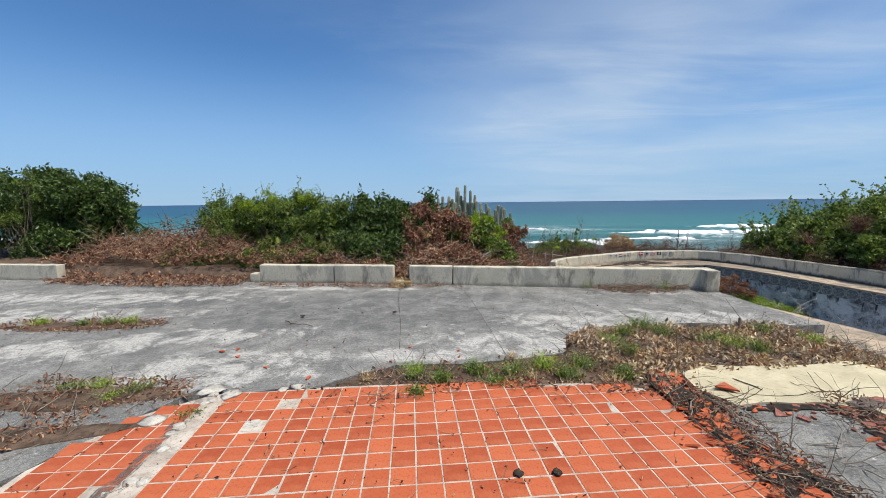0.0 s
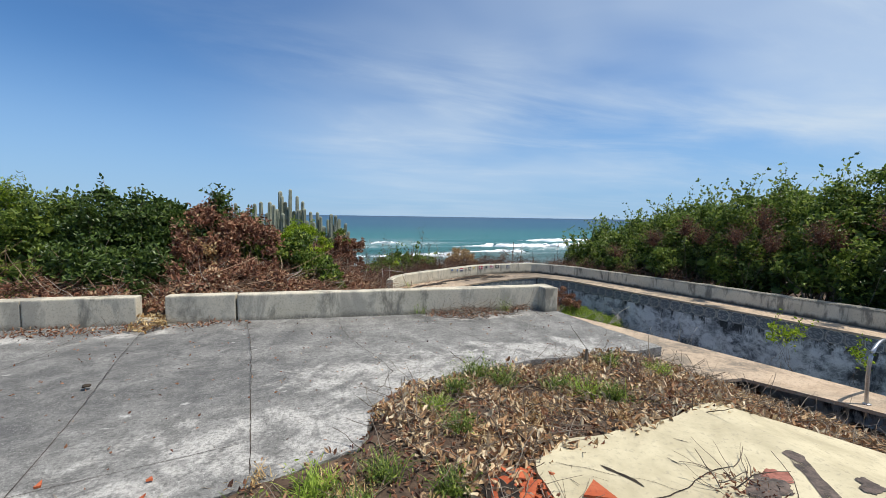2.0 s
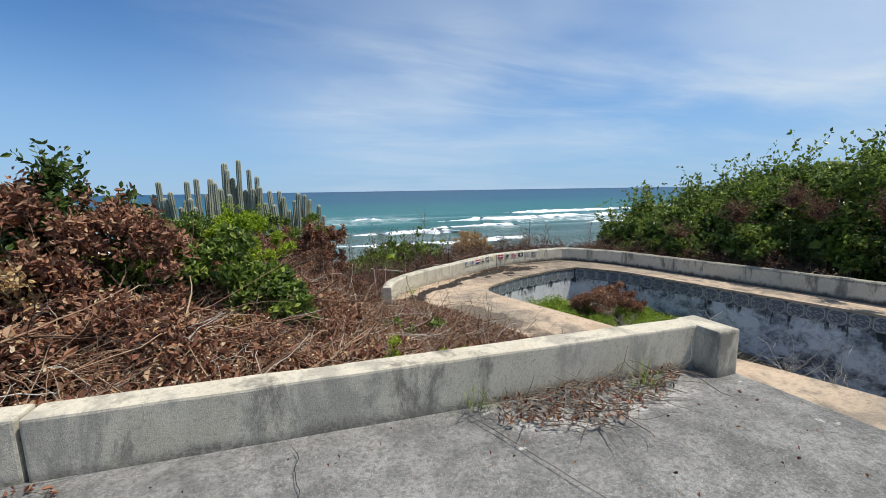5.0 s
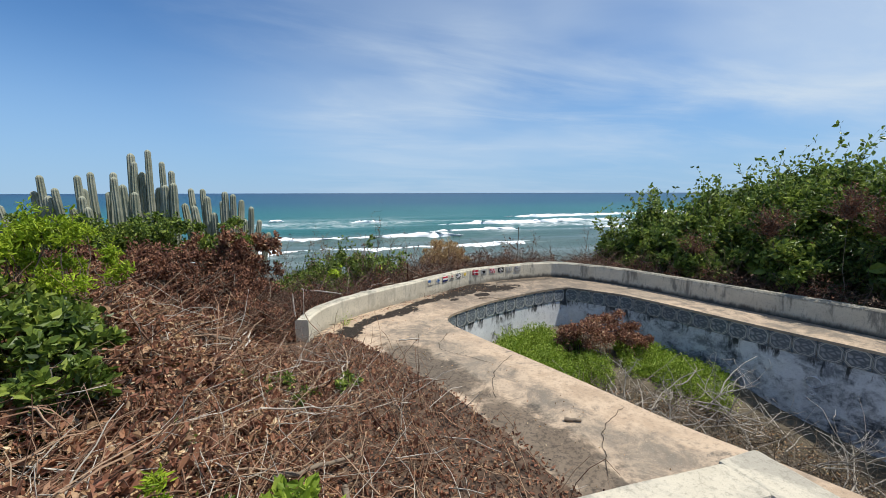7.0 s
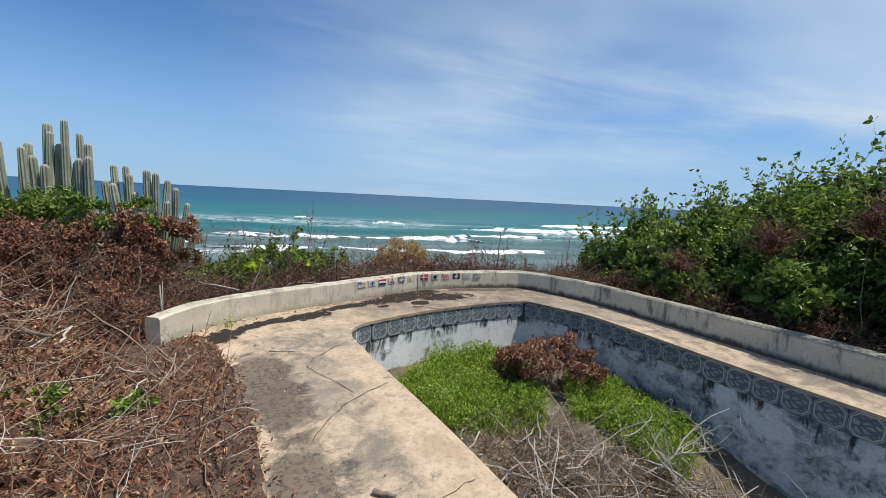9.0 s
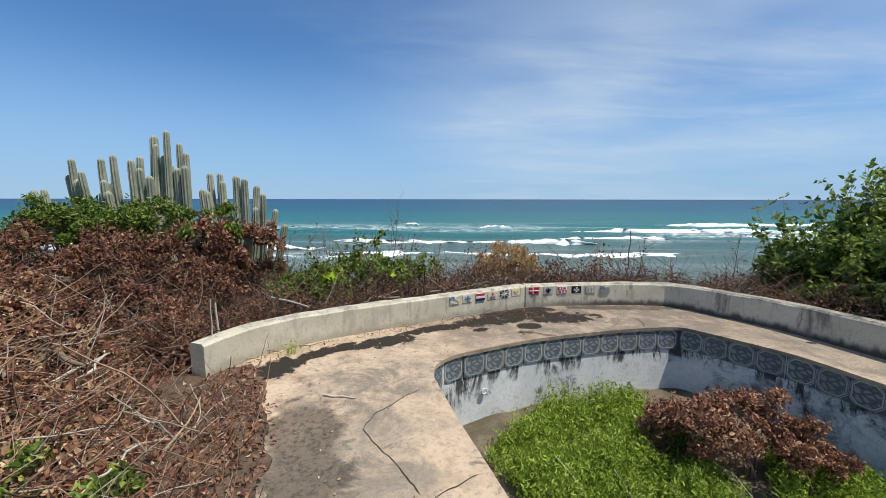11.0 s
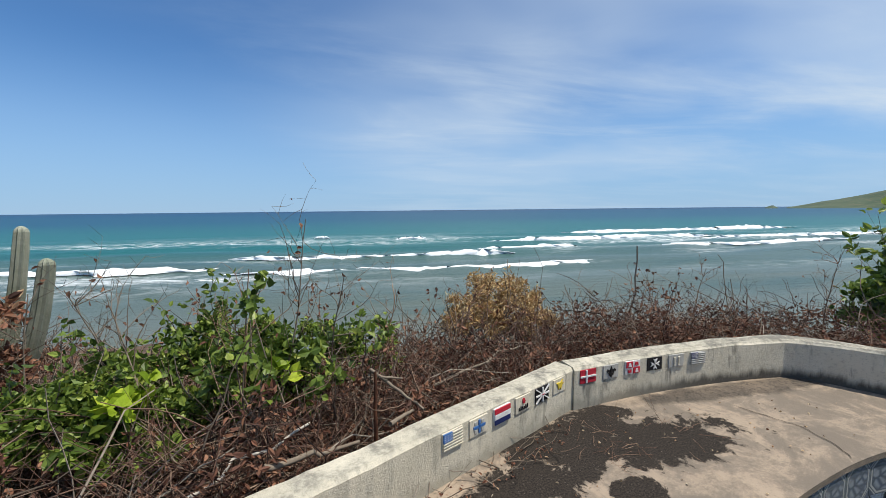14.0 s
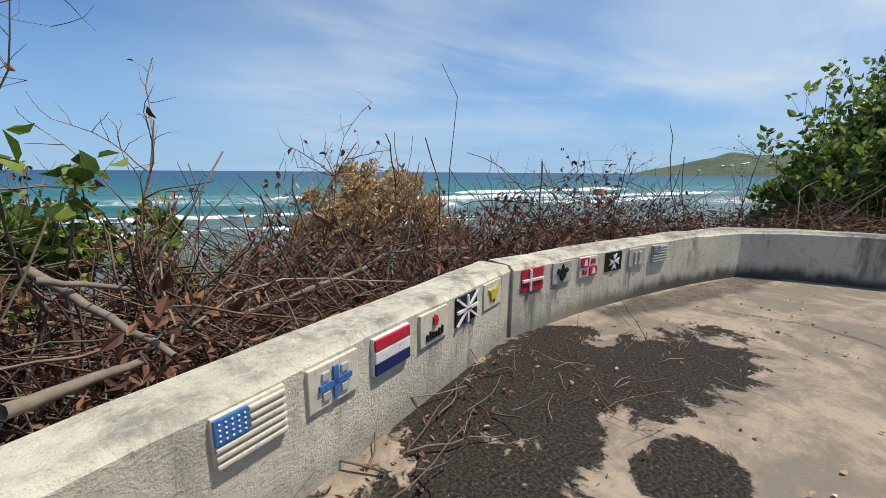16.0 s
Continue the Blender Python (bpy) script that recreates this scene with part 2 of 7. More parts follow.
def make_deck():
    k = Mat("deck_concrete", 0.93)
    big = k.noise(0.75, 7, 0.66, 0.6)
    mid = k.noise(2.6, 8, 0.74, 0.4)
    fine = k.noise(22, 7, 0.80)
    speck = k.noise(85, 3, 0.75)
    c = k.mix(k.ramp(mid, 0.36, 0.64), (0.41, 0.305, 0.21), (0.56, 0.43, 0.305))
    # grey algae along the middle of the walk and over the seaward end
    walkway = k.union([k.blob(5.25, 9.3, 0.36, 2.4, 0.45, 2.2, 0.24), k.blob(4.75, 11.4, 0.7, 0.8, 0.6, 1.8), k.blob(5.75, 7.3, 0.5, 1.0, 0.5, 1.8), k.blob(8.0, 13.5, 2.6, 0.8, 0.6, 1.2), k.blob(6.9, 5.2, 1.2, 1.8, 0.5, 1.4), k.blob(10.5, 10.6, 0.5, 3.4, 0.5, 1.4, 0.24)])
    c = k.mix(k.math("MULTIPLY", walkway, k.ramp(mid, 0.38, 0.60, 0.85, 0.15)), c, (0.165, 0.148, 0.122))
    c = k.mix(k.ramp(big, 0.50, 0.62, 0.0, 0.5), c, (0.26, 0.22, 0.17))
    c = k.mix(k.math("MULTIPLY", k.ramp(mid, 0.55, 0.66), k.ramp(big, 0.44, 0.56, 0.1, 0.8)), c, (0.095, 0.088, 0.075))
    c = k.mix(k.ramp(fine, 0.50, 0.64, 0.0, 0.5), c, (0.16, 0.13, 0.10))
    c = k.mix(k.ramp(speck, 0.58, 0.68, 0.0, 0.5), c, (0.60, 0.52, 0.42))
    seaward = k.blob(7.6, 13.2, 3.6, 1.6, 0.5, 1.2)
    c = k.mix(k.math("MULTIPLY", seaward, k.ramp(mid, 0.36, 0.62, 0.85, 0.4)), c, (0.185, 0.152, 0.118))
    # black soil film on the side of the slope, and a black strip along the parapet's foot
    film = k.union([k.blob(4.98, 8.1, 0.36, 1.5, 0.55, 2.6, 0.15), k.blob(4.42, 10.2, 0.36, 1.3, 0.5, 2.6, 0.32), k.blob(8.7, 14.16, 1.6, 0.16, 0.3, 2.6), k.blob(5.2, 6.9, 0.5, 0.7, 0.55, 2.6)])
    c = k.mix(k.math("MULTIPLY", film, k.ramp(fine, 0.35, 0.6, 0.95, 0.6)), c, (0.05, 0.043, 0.036))
    soil = k.union([k.blob(x, y, rx * 1.15, ry * 1.15, 0.75, 5.0, rot, 0.14) for x, y, rx, ry, rot in SOIL_SPOTS])
    earth = k.mix(k.ramp(speck, 0.40, 0.60), (0.014, 0.011, 0.009), (0.050, 0.040, 0.031))
    earth = k.mix(k.ramp(speck, 0.66, 0.70), earth, (0.33, 0.29, 0.24))
    c = k.mix(soil, c, earth)
    h = k.math("ADD", k.math("ADD", k.math("MULTIPLY", fine, 0.6), k.math("MULTIPLY", speck, 0.4)), k.math("MULTIPLY", soil, 0.35))
    return k.done(c, h, 0.6, 0.012)


def make_pool():
    k = Mat("pool_plaster", 0.85)
    big = k.noise(1.1, 8, 0.74, 0.15, k.mapped((1, 1, 1.3)))
    drip = k.noise(3.6, 8, 0.76, 0.5, k.mapped((1, 1, 0.30)))
    mid = k.noise(4.2, 8, 0.80, 0.6)
    fine = k.noise(34, 5, 0.76)
    # shade of the long wall painted as grey blotches; the sunlit tip stays pale
    long_wall_shade = k.ramp(k.axis(0), 8.4, 9.6, 0.25, 1.0)
    c = k.mix(k.ramp(mid, 0.30, 0.62), (0.58, 0.60, 0.61), (0.80, 0.81, 0.80))
    c = k.mix(k.math("MULTIPLY", k.ramp(k.math("ADD", k.math("MULTIPLY", big, 0.55), k.math("MULTIPLY", mid, 0.45)), 0.43, 0.57), long_wall_shade), c, (0.19, 0.205, 0.22))
    # black algae hanging under the tile band
    band = k.ramp(k.math("ADD", k.axis(2), k.math("MULTIPLY", big, 0.9)), -0.78, -0.58)
    c = k.mix(k.math("MULTIPLY", k.ramp(drip, 0.47, 0.56), k.math("MAXIMUM", k.math("MULTIPLY", band, 0.95), k.ramp(big, 0.50, 0.60, 0.0, 0.85))), c, (0.035, 0.036, 0.036))
    c = k.mix(k.math("MULTIPLY", k.ramp(mid, 0.56, 0.64), k.ramp(big, 0.44, 0.56, 0.0, 0.8)), c, (0.07, 0.072, 0.072))
    c = k.mix(k.ramp(fine, 0.54, 0.7, 0.0, 0.45), c, (0.14, 0.14, 0.14))
    return k.done(c, k.math("ADD", fine, mid), 0.5, 0.012)


def make_waterline():
    # pale frame lines with cut corners round a leafy motif, on each tile's own coordinates (x across, y up)
    k = Mat("waterline_tile", 0.35)
    ax = k.math("ABSOLUTE", k.axis(0))
    ay = k.math("ABSOLUTE", k.axis(1))
    oct_d = k.math("MAXIMUM", k.math("MAXIMUM", ax, ay), k.math("MULTIPLY", k.math("ADD", ax, ay), 0.66))
    line = k.math("MULTIPLY", k.ramp(oct_d, 0.117, 0.123), k.ramp(oct_d, 0.131, 0.137, 1.0, 0.0))
    line2 = k.math("MULTIPLY", k.ramp(oct_d, 0.140, 0.144), k.ramp(oct_d, 0.147, 0.151, 1.0, 0.0))
    motif = k.ramp(k.voronoi(12, "DISTANCE_TO_EDGE", k.mapped((1, 1.4, 1), (0.03, 0.04, 0.1))), 0.02, 0.30)
    inner = k.ramp(oct_d, 0.108, 0.117, 1.0, 0.0)
    wear = k.noise(9, 5, 0.7)
    c = k.mix(k.math("MULTIPLY", motif, inner), (0.085, 0.105, 0.125), (0.30, 0.325, 0.34))
    c = k.mix(k.math("MAXIMUM", line, line2), c, (0.46, 0.46, 0.42))
    c = k.mix(k.math("MULTIPLY", k.ramp(k.piece(), 0.0, 1.0, 0.0, 0.5), 0.6), c, (0.13, 0.14, 0.15))
    c = k.mix(k.ramp(wear, 0.52, 0.72, 0.0, 0.7), c, (0.16, 0.15, 0.14))
    return k.done(c, wear, 0.15, 0.004)


def make_red_tile():
    k = Mat("red_quarry_tile", 0.62)
    mid = k.noise(5.5, 5, 0.6, 0.3)
    fine = k.noise(42, 4, 0.7)
    tone = k.piece()
    c = k.mix(tone, (0.34, 0.068, 0.026), (0.50, 0.125, 0.05))
    c = k.mix(k.ramp(mid, 0.40, 0.66, 0.0, 0.5), c, (0.50, 0.155, 0.07))
    c = k.mix(k.ramp(fine, 0.50, 0.66, 0.0, 0.5), c, (0.21, 0.055, 0.03))
    grime = k.noise(1.3, 6, 0.7, 0.5)
    c = k.mix(k.ramp(grime, 0.52, 0.66, 0.0, 0.35), c, (0.16, 0.07, 0.045))
    return k.done(c, fine, 0.25, 0.004)


def make_plain(name, a, b, scale=6.0, rough=0.85, metal=0.0, bump=0.35, spots=None, fine=45.0):
    k = Mat(name, rough, metal)
    n1, n2 = k.noise(scale, 5, 0.65, 0.3), k.noise(fine, 4, 0.7)
    c = k.mix(k.ramp(n1, 0.3, 0.7), a, b)
    if spots:
        c = k.mix(k.ramp(n2, 0.52, 0.68, 0.0, 0.75), c, spots)
    return k.done(c, n2, bump, 0.008)


def make_leaf(name, cols, rough=0.5, sheen=0.0, through=0.2):
    k = Mat(name, rough)
    k.b.inputs["Specular IOR Level"].default_value = 0.4 if sheen else 0.18
    r = k.island()
    n = k.nt.nodes.new("ShaderNodeValToRGB")
    e = n.color_ramp.elements
    while len(e) < len(cols):
        e.new(0.5)
    for i, c in enumerate(cols):
        e[i].position, e[i].color = i / max(1, len(cols) - 1), rgba(c)
    k.link(r, n.inputs[0])
    v = k.noise(30, 3, 0.6)
    c = k.mix(k.ramp(v, 0.3, 0.75, 0.0, 0.35), n.outputs[0], tuple(x * 0.45 for x in cols[0]))
    m = k.done(c)
    if through:
        tr = k.nt.nodes.new("ShaderNodeBsdfTranslucent")
        k.link(c, tr.inputs[0])
        mx = k.nt.nodes.new("ShaderNodeMixShader")
        mx.inputs[0].default_value = through
        out = k.nt.nodes["Material Output"]
        k.link(k.b.outputs[0], mx.inputs[1])
        k.link(tr.outputs[0], mx.inputs[2])
        k.link(mx.outputs[0], out.inputs[0])
    return m


def make_sea():
    k = Mat("sea_water", 0.16)
    y = k.axis(1)
    wob = k.noise(0.02, 3, 0.5, 0.0, k.mapped((0.35, 1.0, 1)))
    d = k.math("ADD", y, k.math("MULTIPLY", k.math("SUBTRACT", wob, 0.5), 60.0))
    c = k.mix(k.ramp(d, 30, 62), (0.115, 0.135, 0.115), (0.075, 0.12, 0.11))
    c = k.mix(k.ramp(d, 62, 105), c, (0.015, 0.118, 0.115))
    c = k.mix(k.ramp(d, 115, 330), c, (0.005, 0.06, 0.105))
    c = k.mix(k.ramp(d, 330, 1600), c, (0.005, 0.035, 0.09))
    swell = k.noise(0.16, 4, 0.6, 0.2, k.mapped((0.22, 1.0, 1)))
    c = k.mix(k.ramp(swell, 0.52, 0.72, 0.0, 0.45), c, (0.01, 0.07, 0.085))
    # lacy wash left by the breakers, in long rows
    rows = k.noise(0.055, 3, 0.55, 0.6, k.mapped((0.16, 1.0, 1), (3.0, 11.0, 0)))
    lace = k.noise(0.9, 8, 0.78, 0.9, k.mapped((0.45, 1.0, 1)))
    zone = k.math("MULTIPLY", k.ramp(y, 46, 60), k.ramp(y, 92, 140, 1.0, 0.0))
    foam = k.math("MULTIPLY", k.math("MULTIPLY", k.ramp(rows, 0.45, 0.60), k.ramp(lace, 0.46, 0.60)), zone)
    c = k.mix(foam, c, (0.80, 0.83, 0.83))
    k.b.inputs["IOR"].default_value = 1.33
    k.b.inputs["Specular IOR Level"].default_value = 0.10
    rip = k.noise(1.6, 6, 0.7, 0.3, k.mapped((0.4, 1.0, 1)))
    h = k.math("ADD", k.math("MULTIPLY", swell, 1.0), k.math("MULTIPLY", rip, 0.25))
    return k.done(c, h, 0.55, 0.6, k.ramp(foam, 0.0, 1.0, 0.32, 0.9))


M_TERRACE, M_WALL, M_PARAPET, M_DECK, M_POOL = make_terrace(), make_wall(), make_parapet(), make_deck(), make_pool()
M_WATERLINE, M_RED, M_SEA = make_waterline(), make_red_tile(), make_sea()
M_GROUT = make_plain("grout", (0.34, 0.28, 0.225), (0.56, 0.49, 0.41), 5, spots=(0.17, 0.125, 0.10))
M_YELLOW = make_plain("yellow_paint", (0.42, 0.365, 0.24), (0.58, 0.51, 0.345), 2.2, 0.85, spots=(0.36, 0.315, 0.225), fine=22)
M_SOIL = make_plain("dark_soil", (0.028, 0.022, 0.018), (0.060, 0.046, 0.034), 9, 0.97, bump=0.8, spots=(0.11, 0.085, 0.06), fine=60)
M_GROUND = make_plain("litter_ground", (0.055, 0.037, 0.027), (0.16, 0.108, 0.074), 5, 0.95, bump=0.9, spots=(0.025, 0.018, 0.014), fine=38)
M_MUD = make_plain("pool_mud", (0.09, 0.075, 0.05), (0.17, 0.14, 0.095), 3, 0.9, bump=0.6, spots=(0.05, 0.042, 0.03))
M_TWIG = make_leaf("twig_bark", [(0.10, 0.075, 0.055), (0.21, 0.165, 0.12), (0.34, 0.29, 0.23)], 0.9, through=0.0)
M_TWIG_RED = make_leaf("dead_vine", [(0.06, 0.035, 0.025), (0.20, 0.11, 0.07), (0.34, 0.21, 0.135), (0.46, 0.34, 0.23)], 0.9, through=0.0)
M_TWIG_DARK = make_leaf("dark_dead_twig", [(0.04, 0.025, 0.02), (0.10, 0.055, 0.04), (0.17, 0.10, 0.07), (0.34, 0.24, 0.17)], 0.9, through=0.0)
M_TWIG_PALE = make_leaf("bleached_branch", [(0.33, 0.29, 0.24), (0.50, 0.45, 0.38), (0.60, 0.55, 0.47)], 0.88, through=0.0)
M_DEAD = make_leaf("dead_leaf", [(0.07, 0.032, 0.022), (0.24, 0.10, 0.06), (0.41, 0.205, 0.112), (0.30, 0.125, 0.075), (0.62, 0.43, 0.25)], 0.7, 1.0)
M_STRAW = make_leaf("straw_leaf", [(0.36, 0.20, 0.08), (0.56, 0.39, 0.18), (0.76, 0.61, 0.34)], 0.75)
M_LITTER = make_leaf("leaf_litter", [(0.30, 0.15, 0.08), (0.50, 0.31, 0.16), (0.70, 0.53, 0.32), (0.82, 0.70, 0.49)], 0.85, through=0.1)
M_GREEN = make_leaf("dark_green_leaf", [(0.022, 0.045, 0.010), (0.06, 0.105, 0.020), (0.10, 0.16, 0.03), (0.17, 0.24, 0.05)], 0.42, 1.0, 0.30)
M_MID = make_leaf("green_leaf", [(0.035, 0.065, 0.012), (0.11, 0.175, 0.028), (0.21, 0.295, 0.045), (0.40, 0.47, 0.09)], 0.44, 1.0, 0.36)
M_HEDGE = make_leaf("glossy_hedge_leaf", [(0.045, 0.08, 0.016), (0.13, 0.20, 0.034), (0.25, 0.34, 0.06), (0.44, 0.51, 0.12)], 0.36, 1.0, 0.4)
M_BRIGHT = make_leaf("bright_green_leaf", [(0.15, 0.24, 0.018), (0.32, 0.44, 0.03), (0.52, 0.62, 0.06)], 0.5, through=0.35)
M_WEED = make_leaf("weed_leaf", [(0.12, 0.20, 0.022), (0.26, 0.38, 0.04), (0.40, 0.52, 0.07), (0.52, 0.62, 0.12)], 0.5, 1.0, 0.40)
M_RUST = make_leaf("rusty_leaf", [(0.075, 0.033, 0.022), (0.20, 0.085, 0.05), (0.38, 0.19, 0.105)], 0.7, 1.0)


# ---- geometry helpers ----
def mesh_from(name, verts, faces, mat, smooth=False):
    me = bpy.data.meshes.new(name)
    me.from_pydata([tuple(map(float, v)) for v in verts] if not isinstance(verts, np.ndarray) else verts.tolist(), [], faces if not isinstance(faces, np.ndarray) else faces.tolist())
    me.materials.append(mat)
    if smooth:
        me.polygons.foreach_set("use_smooth", [True] * len(me.polygons))
    me.update()
    return me


def put(name, me, parent=None, label="", category="", group="", kind=""):
    ob = new(name, me)
    if parent:
        ob.parent = parent
    return tagged(ob, label, category, group, kind)


def from_bm(name, bm, mat, smooth=False):
    me = bpy.data.meshes.new(name)
    bmesh.ops.recalc_face_normals(bm, faces=bm.faces)
    bm.to_mesh(me)
    bm.free()
    me.materials.append(mat)
    if smooth:
        me.polygons.foreach_set("use_smooth", [True] * len(me.polygons))
    return me


def part(name, bm, mat, parent, label="", smooth=False):
    return put(name, from_bm(name, bm, mat, smooth), parent, label)


def box_bm(x0, x1, y0, y1, z0, z1, bevel=0.0, seg=2, cuts=0, rough=0.0, seed=1):
    bm = bmesh.new()
    bmesh.ops.create_cube(bm, size=1.0)
    for v in bm.verts:
        v.co = Vector((x0 + (v.co.x + 0.5) * (x1 - x0), y0 + (v.co.y + 0.5) * (y1 - y0), z0 + (v.co.z + 0.5) * (z1 - z0)))
    if bevel:
        bmesh.ops.bevel(bm, geom=bm.edges[:], offset=bevel, segments=seg, affect="EDGES", profile=0.6)
    if cuts:
        bmesh.ops.subdivide_edges(bm, edges=bm.edges[:], cuts=cuts, use_grid_fill=True)
    if rough:
        for v in bm.verts:
            v.co += Vector(noise.noise_vector(v.co * 6 + Vector((seed, 0, 0)))) * rough
    return bm


def smooth_line(pts, step=0.12):
    """Catmull-Rom through the points, at about even steps."""
    p = [np.array(q, float) for q in pts]
    p = [2 * p[0] - p[1]] + p + [2 * p[-1] - p[-2]]
    out = []
    for i in range(1, len(p) - 2):
        n = max(1, int(np.linalg.norm(p[i + 1] - p[i]) / step))
        for j in range(n):
            t = j / n
            out.append(0.5 * (2 * p[i] + (p[i + 1] - p[i - 1]) * t + (2 * p[i - 1] - 5 * p[i] + 4 * p[i + 1] - p[i + 2]) * t * t + (3 * p[i] - p[i - 1] - 3 * p[i + 1] + p[i + 2]) * t ** 3))
    out.append(p[-2])
    return np.array(out)


def normals2(line):
    """Unit normals to the left of a plan line."""
    d = np.gradient(line[:, :2], axis=0)
    d /= np.linalg.norm(d, axis=1)[:, None] + 1e-9
    return np.stack([-d[:, 1], d[:, 0]], 1)


def sheet(outer, holes, zfun):
    """A flat polygon with holes, triangulated, at the heights that zfun gives."""
    from mathutils.geometry import tessellate_polygon
    loops = [[Vector((p[0], p[1], 0)) for p in l] for l in [outer] + list(holes)]
    tris = tessellate_polygon(loops)
    flat = [v for l in loops for v in l]
    bm = bmesh.new()
    vs = [bm.verts.new((v.x, v.y, zfun(v.x, v.y))) for v in flat]
    for t in tris:
        try:
            bm.faces.new([vs[i] for i in t])
        except ValueError:
            pass
    for f in bm.faces:
        f.normal_update()
        if f.normal.z < 0:
            f.normal_flip()
    return bm


def slab(outer, zfun, thick, jag=0.0, step=0.12, seed=0, holes=()):
    """A slab with a ragged outline."""
    pts = []
    n = len(outer)
    for i in range(n):
        a, b = np.array(outer[i], float), np.array(outer[(i + 1) % n], float)
        m = max(1, int(np.linalg.norm(b - a) / step)) if jag else 1
        for j in range(m):
            q = a + (b - a) * j / m
            if jag:
                w = noise.noise_vector(Vector((q[0] * 4 + seed, q[1] * 4, 0.3))) * jag + noise.noise_vector(Vector((q[0] * 14 + seed, q[1] * 14, 1.3))) * jag * 0.5
                q = q + np.array([w.x, w.y])
            pts.append(q)
    bm = sheet(pts, holes, zfun)
    top = list(bm.faces)
    ext = bmesh.ops.extrude_face_region(bm, geom=top)
    low = [g for g in ext["geom"] if isinstance(g, bmesh.types.BMVert)]
    for v in low:
        v.co.z -= thick
    for g in ext["geom"]:
        if isinstance(g, bmesh.types.BMFace):
            g.normal_flip()
    return bm


def sweep_bm(line, left, right, z_top, z_low, bevel=0.025):
    """A wall along a plan line, with chamfered top edges. z_top: a number or one for each point."""
    nrm = normals2(line)
    zt = np.full(len(line), z_top) if np.isscalar(z_top) else z_top
    prof = lambda t: [(left, z_low), (left, t - bevel), (left - bevel, t), (right + bevel, t), (right, t - bevel), (right, z_low)]
    bm = bmesh.new()
    rings = []
    for p, n, t in zip(line, nrm, zt):
        ring = []
        for o, z in prof(t):
            wob = noise.noise(Vector((p[0] * 2.3, p[1] * 2.3, z * 3 + o * 9))) * 0.008
            ring.append(bm.verts.new((p[0] + n[0] * (o + wob), p[1] + n[1] * (o + wob), z + wob)))
        rings.append(ring)
    for a, b in zip(rings, rings[1:]):
        for i in range(5):
            bm.faces.new((a[i], a[i + 1], b[i + 1], b[i]))
    bm.faces.new(rings[0])
    bm.faces.new(rings[-1][::-1])
    return bm


def leaf_mesh(name, pos, size, mat, aspect=0.5, up=0.3, spread=1.0, fold=0.25, r=None, direction=None):
    """Many small ovate leaves with a folded midrib, as one mesh."""
    r = r or rng
    n = len(pos)
    pos = np.asarray(pos, float)
    d = r.normal(size=(n, 3)) * spread if direction is None else np.asarray(direction) + r.normal(size=(n, 3)) * spread
    d[:, 2] += up
    d /= np.linalg.norm(d, axis=1)[:, None] + 1e-9
    a = r.normal(size=(n, 3))
    side = np.cross(d, a)
    side /= np.linalg.norm(side, axis=1)[:, None] + 1e-9
    nor = np.cross(side, d)
    L = size * r.uniform(0.6, 1.3, n)[:, None]
    W = L * aspect * 0.5
    base, tip = pos, pos + d * L - nor * L * 0.12
    m1, m2 = pos + d * L * 0.33, pos + d * L * 0.68
    f = W * fold
    v = np.stack([base, m1 + side * W + nor * f, m2 + side * W * 0.8 + nor * f, tip, m2 - side * W * 0.8 + nor * f, m1 - side * W + nor * f], 1).reshape(-1, 3)
    i = (np.arange(n) * 6)[:, None]
    faces = np.concatenate([i + np.array([[0, 1, 2, 3]]), i + np.array([[0, 3, 4, 5]])], 0)
    # join the two halves of each leaf along the rib
    return mesh_from(name, v, faces, mat)


def tube_mesh(name, lines, radii, mat, sides=4, taper=0.45, smooth=True):
    """Thin round branches along many lines (each k points), as one mesh."""
    lines = np.asarray(lines, float)
    n, k, _ = lines.shape
    d = np.gradient(lines, axis=1)
    d /= np.linalg.norm(d, axis=2)[:, :, None] + 1e-9
    ref = np.where(np.abs(d[:, :, 2:3]) > 0.85, np.array([[[1.0, 0, 0]]]), np.array([[[0, 0, 1.0]]]))
    u = np.cross(d, ref)
    u /= np.linalg.norm(u, axis=2)[:, :, None] + 1e-9
    w = np.cross(d, u)
    rad = np.asarray(radii, float)[:, None] * np.linspace(1, taper, k)[None, :]
    ang = np.arange(sides) * 2 * np.pi / sides
    v = lines[:, :, None, :] + rad[:, :, None, None] * (np.cos(ang)[None, None, :, None] * u[:, :, None, :] + np.sin(ang)[None, None, :, None] * w[:, :, None, :])
    idx = np.arange(n * k * sides).reshape(n, k, sides)
    a, b = idx[:, :-1, :], idx[:, 1:, :]
    quads = np.stack([a, np.roll(a, -1, 2), np.roll(b, -1, 2), b], -1).reshape(-1, 4)
    return mesh_from(name, v.reshape(-1, 3), quads, mat, smooth)


def wander(start, heading, length, k, bend, r):
    """Crooked lines: start (n,3), heading (n,3)."""
    n = len(start)
    p = [np.asarray(start, float)]
    h = np.asarray(heading, float)
    h = h / (np.linalg.norm(h, axis=1)[:, None] + 1e-9)
    step = (np.asarray(length) / (k - 1)).reshape(-1, 1) if np.ndim(length) else length / (k - 1)
    for _ in range(k - 1):
        h = h + r.normal(size=(n, 3)) * bend
        h /= np.linalg.norm(h, axis=1)[:, None] + 1e-9
        p.append(p[-1] + h * step)
    return np.stack(p, 1)


